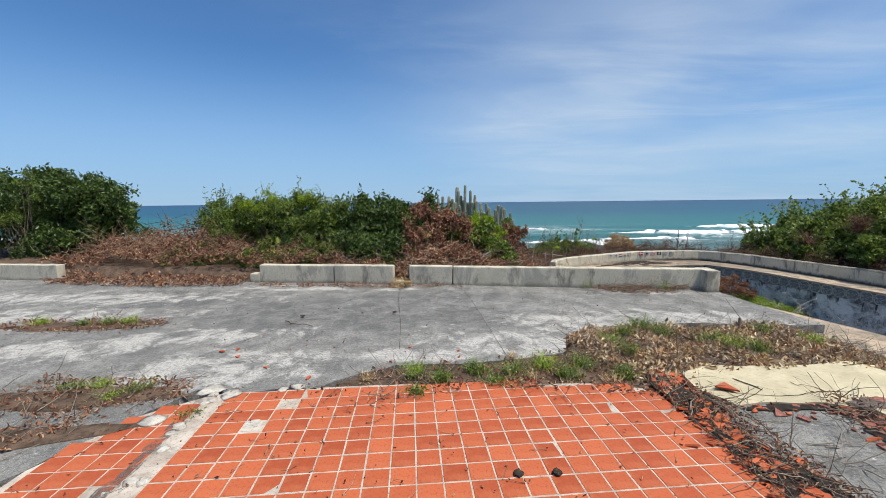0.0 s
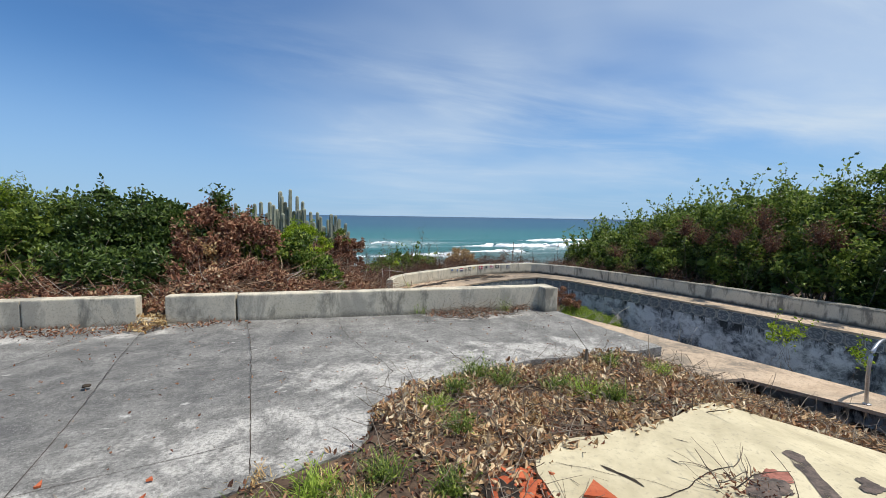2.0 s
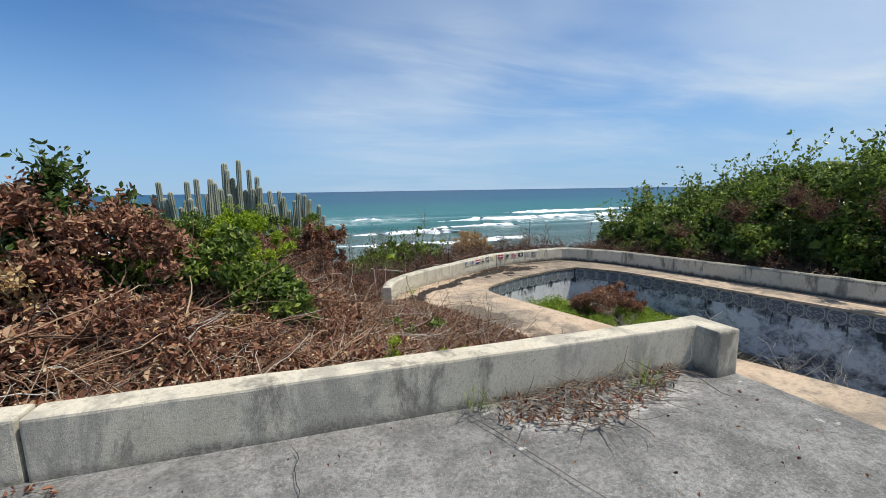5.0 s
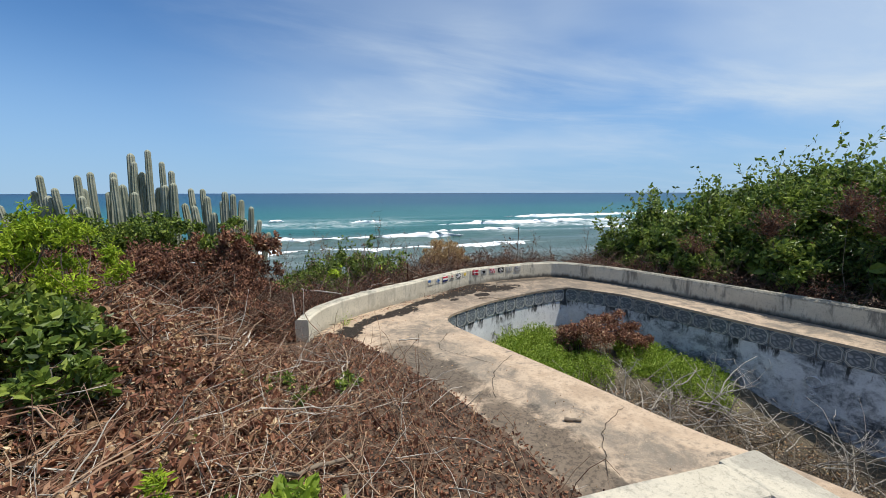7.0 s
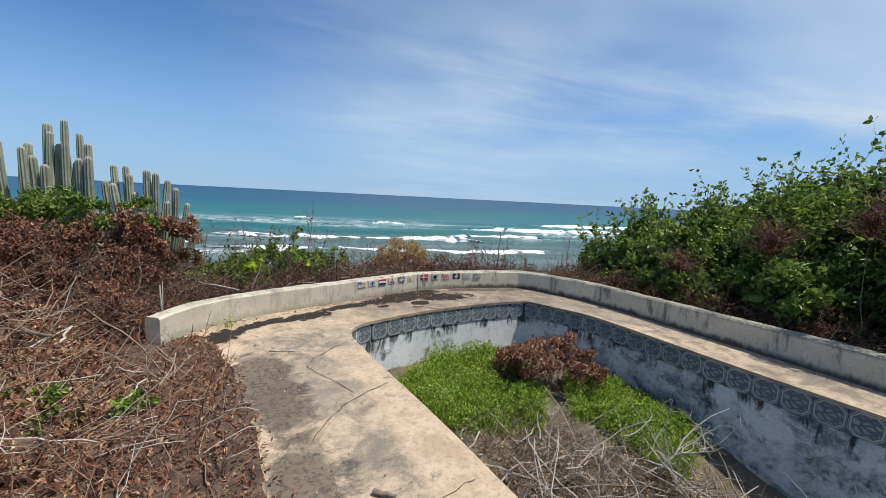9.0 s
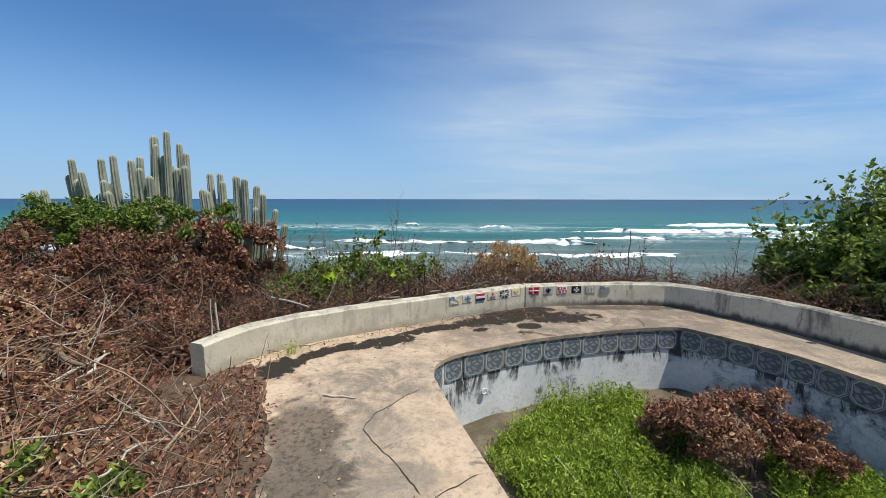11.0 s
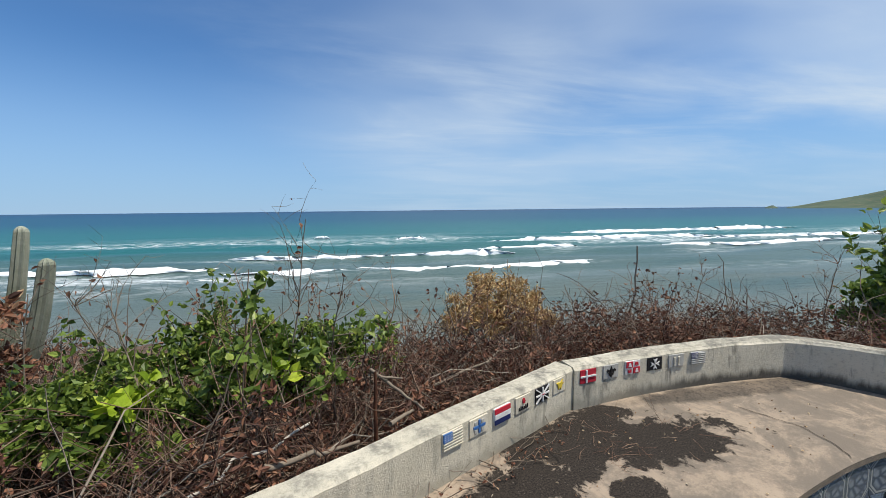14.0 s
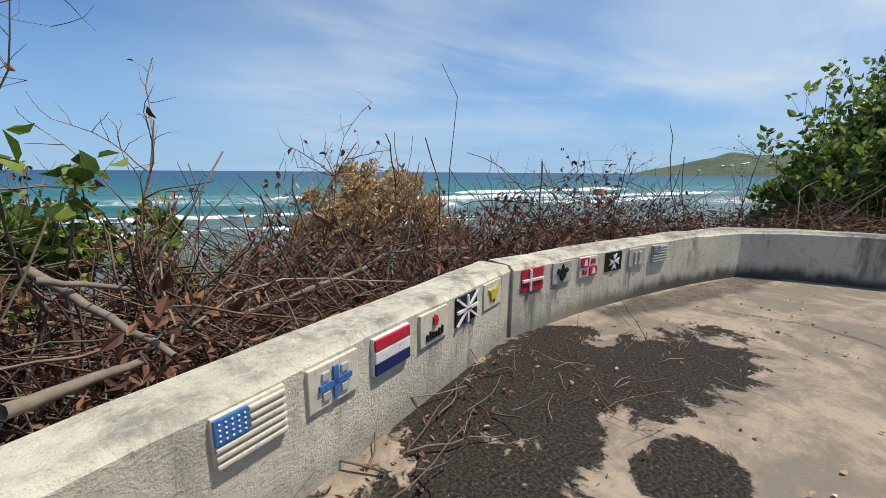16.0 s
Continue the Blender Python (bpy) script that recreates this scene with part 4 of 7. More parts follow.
bush("green broad-leaved creeper spreading over dead vines", [(0.75, 10.0, 0.25, 0.5, 0.4, 0.3), (1.05, 9.75, -0.02, 0.42, 0.35, 0.22), (0.3, 9.75, 0.3, 0.5, 0.4, 0.35), (-0.2, 9.6, 0.35, 0.5, 0.45, 0.35), (0.55, 10.1, 0.5, 0.45, 0.35, 0.3), (0.25, 9.25, 0.72, 0.6, 0.5, 0.55), (0.85, 9.3, 0.40, 0.45, 0.4, 0.38), (1.2, 9.0, 0.08, 0.42, 0.35, 0.26), (-0.3, 9.1, 0.7, 0.6, 0.5, 0.5)], 12500, 0.088, M_MID, 16, stems=160, aspect=0.6)
bush("rust-brown dead vines draped over a green shrub", [(-1.15, 8.75, 1.15, 0.65, 0.55, 0.70), (-0.55, 8.85, 0.98, 0.6, 0.5, 0.70), (-0.95, 8.3, 0.7, 0.55, 0.4, 0.5)], 7500, 0.075, M_DEAD, 171, stems=420, stem_r=0.006, stem_mat=M_TWIG_RED, shoots=60, shoot_len=0.35)
bush("dark green leafy sprays above the dead vines", [(-1.0, 9.0, 1.55, 0.45, 0.35, 0.32), (-0.35, 9.15, 1.35, 0.4, 0.35, 0.3)], 1900, 0.08, M_GREEN, 172, stems=50, shoots=34, shoot_len=0.4, foot=[(-0.8, 9.1)])
bush("rust-brown dead vine heap over a shrub behind the wall", [(-0.75, 8.25, 0.42, 0.75, 0.55, 0.62), (-0.1, 8.3, 0.25, 0.7, 0.6, 0.45), (-1.5, 8.1, 0.45, 0.7, 0.4, 0.5)], 4500, 0.07, M_DEAD, 17, stems=150, stem_r=0.006, stem_mat=M_TWIG_RED, shoots=30, shoot_len=0.25)
bush("tangled rust-brown dead shrub with a few green leaves", [(0.55, 13.3, 0.25, 0.8, 0.6, 0.65), (1.3, 13.8, 0.1, 0.75, 0.6, 0.65), (-0.4, 12.9, 0.3, 0.85, 0.6, 0.6), (1.9, 13.3, -0.25, 0.6, 0.5, 0.45), (0.9, 12.6, -0.2, 0.7, 0.5, 0.4), (1.6, 14.5, 0.1, 0.6, 0.5, 0.6), (2.1, 14.6, -0.2, 0.4, 0.4, 0.4)], 15000, 0.062, M_RUST, 18, stems=420, stem_r=0.006, stem_mat=M_TWIG_RED, shoots=40, shoot_len=0.25)
bush("copper-brown dead vines hanging over the cactus foot", [(0.9, 13.95, 0.38, 0.5, 0.35, 0.40), (2.05, 14.45, 0.25, 0.45, 0.35, 0.55), (1.6, 14.1, 0.35, 0.45, 0.35, 0.48), (0.1, 13.7, 0.3, 0.6, 0.4, 0.35)], 4800, 0.085, M_DEAD, 181, stems=220, stem_r=0.005, stem_mat=M_TWIG_RED, shoots=40, shoot_len=0.25)
bush("mid green shrub growing round the foot of the cacti", [(-0.7, 14.7, 0.6, 0.75, 0.55, 0.6), (0.2, 14.6, 0.65, 0.7, 0.5, 0.55), (0.9, 14.5, 0.35, 0.6, 0.5, 0.5), (-1.7, 14.6, 0.5, 0.8, 0.6, 0.6), (0.55, 14.3, 0.75, 0.65, 0.4, 0.40), (1.3, 14.25, 0.70, 0.55, 0.38, 0.42), (-0.4, 14.25, 0.68, 0.75, 0.4, 0.40), (-1.3, 14.2, 0.6, 0.7, 0.4, 0.4)], 13000, 0.075, M_MID, 19, stems=70, shoots=30, shoot_len=0.25)
bush("bright green shrub at the edge of the cactus clump", [(-1.9, 13.4, 0.3, 0.5, 0.4, 0.4), (-2.6, 13.2, 0.2, 0.6, 0.5, 0.4)], 2600, 0.075, M_BRIGHT, 20, stems=40, shoots=15, shoot_len=0.25, aspect=0.35)
bush("loose green sea-side shrub with thin dead stalks beyond the parapet", [(3.25, 14.3, -0.30, 0.5, 0.4, 0.38), (3.85, 14.65, -0.15, 0.5, 0.4, 0.42), (4.45, 14.95, -0.22, 0.5, 0.4, 0.40), (2.8, 14.2, -0.35, 0.4, 0.4, 0.3), (4.3, 14.5, -0.35, 0.45, 0.3, 0.3), (5.0, 14.95, -0.25, 0.4, 0.35, 0.36), (3.6, 14.1, -0.4, 0.4, 0.3, 0.3)], 13000, 0.062, M_MID, 21, stems=340, stem_r=0.007, shoots=34, shoot_len=0.5, aspect=0.62, spread=0.09)
bush("leafy green seagrape sprig close behind the parapet", [(4.0, 14.0, -0.25, 0.32, 0.22, 0.25), (4.5, 14.3, -0.05, 0.3, 0.2, 0.25), (3.5, 13.75, -0.35, 0.3, 0.2, 0.2)], 520, 0.085, M_MID, 22, stems=120, stem_r=0.008, aspect=0.75, clump=4, spread=0.08)
bush("seagrape branch with broad round green leaves", [(4.42, 14.0, 0.50, 0.22, 0.18, 0.30), (4.6, 13.95, 0.02, 0.30, 0.18, 0.18), (5.05, 14.1, 0.10, 0.25, 0.18, 0.20), (4.2, 13.8, 0.1, 0.3, 0.2, 0.25)], 190, 0.07, M_MID, 182, stems=40, stem_r=0.010, aspect=0.8, clump=1, spread=0.10, foot=[(4.4, 14.1), (4.9, 14.2)])
bush("dry straw-coloured shrub standing above the dead brush", [(6.75, 16.1, -0.12, 0.42, 0.36, 0.42), (6.35, 15.8, -0.30, 0.4, 0.3, 0.35), (7.1, 16.0, -0.35, 0.45, 0.35, 0.35)], 9500, 0.06, M_STRAW, 23, stems=120, stem_r=0.006, shoots=26, shoot_len=0.2, aspect=0.33, spread=0.07)
bush("young seagrape shoot with round yellow-green leaves", [(3.75, 13.95, 0.0, 0.14, 0.12, 0.10), (3.6, 13.9, -0.08, 0.12, 0.1, 0.08), (4.45, 14.1, -0.08, 0.12, 0.1, 0.1)], 46, 0.10, M_BRIGHT, 24, stems=14, stem_r=0.006, aspect=0.85, clump=1, spread=0.08)
# shrubs beyond the pool
EAST = [
    ("glossy green shrub leaning over the parapet wall", [(12.0, 13.9, 0.0, 0.7, 0.8, 0.7), (12.8, 14.4, 0.2, 0.9, 0.8, 0.85), (11.6, 14.6, -0.2, 0.6, 0.6, 0.6), (11.5, 13.3, -0.35, 0.5, 0.6, 0.4)], 8000, 31),
    ("glossy green shrub with upright shoots beyond the pool", [(12.3, 12.6, 0.25, 0.8, 0.9, 0.75), (13.1, 12.9, 0.5, 1.0, 0.9, 0.95), (14.3, 13.0, 0.6, 1.2, 1.2, 1.1), (11.6, 12.0, -0.1, 0.6, 0.8, 0.5)], 18000, 32),
    ("tall green shrub with upright leafy shoots", [(13.2, 10.9, 0.65, 1.1, 1.1, 1.15), (14.4, 11.2, 1.0, 1.2, 1.1, 1.3), (12.2, 10.6, 0.1, 0.7, 0.9, 0.6)], 20000, 33),
    ("tall dense green shrub beyond the pool wall", [(13.7, 9.0, 0.9, 1.2, 1.1, 1.4), (14.8, 8.6, 1.3, 1.3, 1.3, 1.5), (12.7, 8.8, 0.3, 0.8, 1.0, 0.8)], 21000, 34),
    ("tall dark green shrub shading the ground below", [(14.1, 6.8, 1.0, 1.3, 1.3, 1.6), (15.2, 6.2, 1.5, 1.4, 1.4, 1.7), (13.1, 6.7, 0.4, 0.8, 1.2, 0.9)], 21000, 35),
    ("tall dark green tree-like shrub with dense crown", [(14.9, 4.2, 1.7, 1.6, 1.5, 1.9), (15.9, 3.2, 2.0, 1.7, 1.6, 2.0), (13.6, 4.3, 0.5, 1.0, 1.3, 1.1)], 21000, 36),
    ("tall dark green tree-like shrub beside the pool end", [(15.6, 1.4, 1.8, 1.8, 1.6, 2.0), (16.2, -0.8, 1.8, 1.8, 1.8, 2.0), (14.2, 1.8, 0.5, 1.0, 1.5, 1.2)], 16000, 37),
]
for lab, bl, n, sd in EAST:
    bush(lab, bl, n, 0.105, M_GREEN if sd > 35 else M_HEDGE, sd, core=1700, stems=120, stem_r=0.02, shoots=110, shoot_len=1.0, spread=0.17, aspect=0.55)
bush("dark green undergrowth at the foot of the tall shrubs", [(12.35, 12.0, -0.2, 0.6, 0.9, 0.6), (12.6, 10.0, 0.0, 0.6, 1.1, 0.8), (12.9, 8.0, 0.05, 0.65, 1.1, 0.9), (13.4, 6.0, 0.1, 0.7, 1.2, 1.0), (13.8, 4.0, 0.1, 0.7, 1.2, 1.1), (14.2, 2.0, 0.1, 0.7, 1.3, 1.1)], 20000, 0.095, M_GREEN, 39, core=2600, stems=120, stem_r=0.015)
bush("grey-brown leafless thicket under the green shrubs", [(11.95, 10.9, 0.25, 0.55, 0.9, 0.7), (11.95, 9.5, 0.5, 0.6, 1.0, 0.85), (12.25, 7.8, 0.6, 0.65, 1.0, 0.9), (12.75, 5.8, 0.6, 0.7, 1.2, 0.95), (11.35, 11.7, -0.15, 0.4, 0.6, 0.4)], 500, 0.045, M_RUST, 38, stems=3200, stem_r=0.007, shoots=900, shoot_len=0.55, stem_mat=M_TWIG, clump=2, spread=0.5)


# heaps of dead vines: how high they stand above the earth
def heap(x, y):
    x, y = np.asarray(x, float), np.asarray(y, float)
    g = lambda cx, cy, rx, ry: np.exp(-(((x - cx) / rx) ** 2 + ((y - cy) / ry) ** 2))
    h = 0.22 * sstep(3.0 - x, 0, 1.6) + 0.55 * g(-0.6, 8.1, 0.9, 0.7) + 0.55 * g(0.4, 13.2, 1.4, 0.9) + 0.35 * g(0.4, 10.2, 0.9, 0.8)
    h = h + 0.45 * g(-6.8, 8.6, 1.4, 0.9) + 0.4 * g(-8.5, 9.2, 1.6, 1.0) + 0.1 * g(-3.6, 7.9, 1.4, 0.5)
    h = h + 0.42 * sstep(y, 14.45, 15.0) * (1 - sstep(y, 16.0, 17.4)) * sstep(x, 4.0, 5.5)
    # hollows and humps
    hump = np.array([noise.noise(Vector((a * 0.9, b * 0.9, 4))) + 0.6 * noise.noise(Vector((a * 2.4, b * 2.4, 8))) for a, b in zip(x.ravel(), y.ravel())]).reshape(x.shape)
    h = h + 0.22 * np.maximum(0, hump) * sstep(4.3 - x, 0.2, 1.8) * sstep(y, 7.0, 7.6)
    return h * (1 - 0.9 * g(1.73, 11.0, 0.32, 0.25))


def brush_points(n, x0, x1, y0, y1, r, deep=0.8):
    x, y = r.uniform(x0, x1, n), r.uniform(y0, y1, n)
    ok = (y > wall_y(x) + 0.28) | (x > 5.4)
    # off the deck, outside the parapet
    edge = np.concatenate([par_a + normals2(par_a) * 0.23, (par_b + normals2(par_b) * 0.23)])
    deckpoly = [(5.2, 6.4), (4.86, 7.4), (4.72, 8.3), (4.45, 9.3), (4.08, 10.3), (3.6, 11.3), (2.9, 11.35)] + [tuple(p) for p in edge] + [(14, 0)]
    ok &= ~inside(deckpoly, x, y)
    x, y = x[ok], y[ok]
    h = heap(x, y) * (1 - deep * (1 - r.random(len(x)) ** 0.5))
    lump = np.array([noise.noise(Vector((a * 1.7, b * 1.7, 9))) for a, b in zip(x, y)])
    z = ground_z(x, y) + np.maximum(0.012, h * (0.9 + 1.3 * lump)) + r.uniform(0.0, 0.05, len(x))
    return np.stack([x, y, z], 1)


DECK_CLEAR = [(5.2, 6.3), (4.95, 7.4), (4.8, 8.3), (4.55, 9.3), (4.2, 10.3), (3.75, 11.2), (3.0, 11.3)] + [tuple(q) for q in np.concatenate([par_a + normals2(par_a) * 0.19, par_b + normals2(par_b) * 0.19])] + [(14, 0), (8, 0)]
rb = np.random.default_rng(51)


def vine_mesh(name, p, mat, lo, hi, rad, r, upness=0.12, k=6):
    h = r.normal(size=p.shape)
    h[:, 2] = np.abs(h[:, 2]) * upness * 2 - upness * 0.4
    line = wander(p, h, r.uniform(lo, hi, len(p)), k, 0.22, r)
    stray = inside(DECK_CLEAR, line[:, :, 0].ravel(), line[:, :, 1].ravel()).reshape(line.shape[:2]).any(1)
    stray |= (line[:, :, 1] < wall_y(line[:, :, 0]) + 0.24).any(1)
    line = line[~stray]
    p = p[~stray]
    gz = ground_z(line[:, :, 0], line[:, :, 1]) + 0.01
    line[:, :, 2] = np.maximum(line[:, :, 2], gz)
    return tube_mesh(name, line, rad * r.uniform(0.5, 1.6, len(p)), mat, 3, 0.5)


def stuff(name, me, label, category):
    return put(name, me, None, label, category, kind="stuff")


stuff("dead_vines", vine_mesh("dead_vines", brush_points(7500, -3.2, 5.2, 6.6, 12.2, rb), M_TWIG_RED, 0.25, 0.9, 0.0035, rb), "tangle of reddish-brown dead vines over the slope", "dry brush")
stuff("dead_vines", vine_mesh("dead_vines", brush_points(3800, -11, -2.5, 6.9, 11.5, rb), M_TWIG_RED, 0.3, 1.0, 0.006, rb, 0.2), "tangle of brown dead vines beside the green shrubs", "dry brush")
stuff("dry_sticks", vine_mesh("dry_sticks", brush_points(1700, -3.0, 5.2, 6.6, 12.4, rb), M_TWIG_PALE, 0.2, 0.9, 0.005, rb, 0.1), "scattered pale dry sticks on the brown slope", "sticks")
stuff("dead_vines", vine_mesh("dead_vines", brush_points(6500, 0.8, 11.5, 12.6, 17.2, rb), M_TWIG_DARK, 0.2, 0.75, 0.0038, rb, 0.55), "dark dead brush along the outside of the parapet", "dry brush")
stuff("dry_sticks", vine_mesh("dry_sticks", brush_points(1500, 1.0, 7.5, 12.4, 16.2, rb), M_TWIG, 0.3, 1.0, 0.006, rb, 0.45), "grey dry sticks in the brush beyond the parapet", "sticks")
stuff("dry_sticks", vine_mesh("dry_sticks", brush_points(900, -2.0, 5.2, 6.7, 12.0, rb, 0.2), M_TWIG_RED, 0.35, 1.2, 0.008, rb, 0.08), "brown broken sticks lying over the slope", "sticks")
p = brush_points(5200, -1.5, 4.6, 6.8, 11.8, rb, 0.12)
stuff("dead_leaves", leaf_mesh("dead_leaves", p, 0.105, M_DEAD, 0.5, 0.2, 1.0, 0.7, rb), "large curled reddish dead leaves on the slope", "dead leaves")
p = brush_points(52000, -3.2, 5.3, 6.6, 12.3, rb, 0.35)
stuff("dead_leaves", leaf_mesh("dead_leaves", p, 0.068, M_DEAD, 0.55, 0.1, 1.0, 0.5, rb), "reddish-brown dead leaves covering the slope", "dead leaves")
p = brush_points(20000, -2.0, 5.3, 6.6, 12.0, rb, 0.2)
stuff("dead_leaves", leaf_mesh("dead_leaves", p, 0.05, M_LITTER, 0.5, 0.1, 1.0, 0.5, rb), "pale tan dead leaves on the brown slope", "dead leaves")
p = brush_points(12000, -11, -2.8, 6.9, 11.5, rb, 0.4)
stuff("dead_leaves", leaf_mesh("dead_leaves", p, 0.085, M_DEAD, 0.5, 0.1, 1.0, 0.5, rb), "brown dead leaves in the dry heap", "dead leaves")
p = brush_points(17000, 0.8, 12.0, 12.6, 17.0, rb, 0.5)
p[:, 2] += rb.uniform(0, 0.12, len(p))
stuff("dead_leaves", leaf_mesh("dead_leaves", p, 0.055, M_RUST, 0.5, 0.1, 1.0, 0.5, rb), "dark curled dead leaves in the brush beyond the parapet", "dead leaves")
# dense brush pressed against the outside of the parapet
def parapet_points(n, lo, hi, z0, z1, r):
    line = np.concatenate([par_a[:-1], par_b[: len(par_b) // 2]])
    nn = normals2(line)
    i = r.integers(0, len(line), n)
    o = 0.27 + r.random(n) ** 1.3 * (hi - lo) + lo
    q = line[i] + nn[i] * o[:, None]
    lump = np.array([noise.noise(Vector((a * 1.9, b * 1.9, 3))) for a, b in q])
    z = z0 + (z1 - z0) * np.clip(r.random(n) * (0.75 + 0.9 * lump), 0, 1.3)
    return np.column_stack([q, z])


stuff("dead_vines", vine_mesh("dead_vines", parapet_points(8200, 0.0, 1.3, -0.75, -0.02, rb), M_TWIG_DARK, 0.2, 0.7, 0.0035, rb, 0.35), "tangle of dead vines pressed against the parapet", "dry brush")
stuff("dry_sticks", vine_mesh("dry_sticks", parapet_points(700, 0.0, 1.2, -0.7, -0.12, rb), M_TWIG, 0.3, 1.0, 0.0055, rb, 0.25), "grey dry sticks pressed against the parapet", "sticks")
stuff("dead_leaves", leaf_mesh("dead_leaves", parapet_points(17000, 0.0, 1.3, -0.75, -0.02, rb), 0.055, M_RUST, 0.5, 0.1, 1.0, 0.5, rb), "curled dead leaves behind the parapet", "dead leaves")
# low green sprouts in the dead brush
for cx, cy, n, sd, sz in ((2.35, 7.9, 260, 61, 0.05), (3.1, 7.7, 220, 62, 0.05), (2.2, 9.9, 200, 63, 0.06), (1.7, 7.6, 240, 64, 0.05), (0.9, 8.7, 320, 65, 0.06), (2.9, 9.6, 120, 66, 0.05), (3.45, 9.7, 260, 67, 0.06), (2.65, 9.9, 200, 68, 0.06), (1.0, 11.2, 160, 69, 0.07), (2.0, 8.7, 160, 70, 0.07)):
    z = float(ground_z(cx, cy)) + 0.08
    bush("small green sprout among the dead leaves", [(cx, cy, z, 0.2, 0.2, 0.13)], n, sz, M_MID, sd, stems=14, stem_r=0.003, aspect=0.5, name="sprout", category="plant", spread=0.05)
bush("bright feathery green seedling behind the low wall", [(2.22, 7.62, 0.0, 0.13, 0.12, 0.2), (2.18, 7.65, -0.15, 0.18, 0.15, 0.16)], 620, 0.055, M_BRIGHT, 186, stems=26, stem_r=0.003, aspect=0.25, name="sprout", category="plant", spread=0.05)
bush("broad-leaved green seedling behind the low wall", [(2.95, 7.6, -0.24, 0.22, 0.16, 0.13), (2.72, 7.55, -0.26, 0.14, 0.12, 0.1)], 230, 0.095, M_WEED, 187, stems=22, stem_r=0.004, aspect=0.55, name="sprout", category="plant", spread=0.05)
# thin dead stalks above the seaward brush
rs = np.random.default_rng(71)
for i in range(16):
    x, y = rs.uniform(2.6, 10.5), rs.uniform(14.9, 16.4)
    z = float(ground_z(x, y))
    stalk = tagged(new("dead_stalk"), "thin dead stalk with a few curled dark leaves", "dead plant", "dead stalks in the seaward brush")
    L = rs.uniform(0.8, 1.35)
    line = wander(np.array([[x, y, z]]), np.array([[rs.normal() * 0.12, rs.normal() * 0.12, 1.0]]), L, 9, 0.09, rs)
    put("stem", tube_mesh("stem", line, [0.006], M_TWIG_RED, 5, 0.35), stalk)
    br = wander(line[0, 4:8], rs.normal(size=(4, 3)) * 0.6 + np.array([0, 0, 0.7]), L * 0.3, 5, 0.15, rs)
    put("side_stem", tube_mesh("side_stem", br, [0.003] * 4, M_TWIG_RED, 4, 0.4), stalk, kind="stuff")
    tips = np.concatenate([br[:, -1], br[:, -2], line[0, -2:]])
    put("dead_leaf", leaf_mesh("dead_leaf", np.repeat(tips, 2, 0), 0.055, M_RUST, 0.5, -0.6, 0.8, 0.6, rs), stalk, kind="stuff")


def dead_sapling(base, height, seed, label, mat=None, lean=(0, 0)):
    r = np.random.default_rng(seed)
    root = tagged(new("dead_sapling"), label, "dead plant")
    main = wander(np.array([base]), np.array([[lean[0], lean[1], 1.0]]), height, 12, 0.06, r)
    put("stem", tube_mesh("stem", main, [0.010], mat or M_TWIG, 6, 0.3), root)
    n = 14
    s = main[0][r.integers(4, 11, n)]
    side = wander(s, r.normal(size=(n, 3)) * 0.5 + np.array([0, 0, 0.8]), height * r.uniform(0.15, 0.4, n), 7, 0.16, r)
    put("side_stem", tube_mesh("side_stem", side, 0.004 * r.uniform(0.6, 1.2, n), mat or M_TWIG, 4, 0.35), root, kind="stuff")
    s = side[:, 2:].reshape(-1, 3)
    tw = wander(s, r.normal(size=s.shape) * 0.8 + np.array([0, 0, 0.6]), height * 0.09, 4, 0.2, r)
    put("twig", tube_mesh("twig", tw, np.full(len(tw), 0.0018), mat or M_TWIG, 3, 0.4), root, kind="stuff")
    tips = tw[::6, -1]
    put("dead_leaf", leaf_mesh("dead_leaf", tips, 0.045, M_RUST, 0.5, -0.5, 0.8, 0.6, r), root, kind="stuff")


dead_sapling((4.42, 14.3, -0.75), 1.85, 801, "leafless grey sapling rising above the parapet brush")
dead_sapling((4.8, 14.5, -0.75), 1.45, 802, "leafless grey sapling in the parapet brush")
dead_sapling((3.3, 14.5, -0.75), 1.4, 803, "leafless sapling beside the green shrub")
dead_sapling((5.8, 14.9, -0.75), 1.25, 804, "rust-brown dried sprig in the parapet brush", M_TWIG_RED)
dead_sapling((3.7, 14.05, -0.75), 1.35, 808, "thin dead sapling with dark curled leaves", M_TWIG)
dead_sapling((4.1, 14.2, -0.75), 1.5, 809, "thin dead sapling in the green shrub", M_TWIG_RED, (0.12, 0))
dead_sapling((5.2, 14.6, -0.75), 1.2, 810, "thin dead sapling behind the iron post", M_TWIG_RED, (0.1, 0))
dead_sapling((2.6, 14.6, -0.75), 1.3, 805, "leafless sapling near the cacti")
dead_sapling((9.3, 15.6, -0.9), 1.25, 806, "leafless dark sapling in the parapet brush", M_TWIG_RED)
dead_sapling((11.0, 15.2, -0.9), 1.45, 807, "leafless dark sapling beside the glossy shrub", M_TWIG_RED)
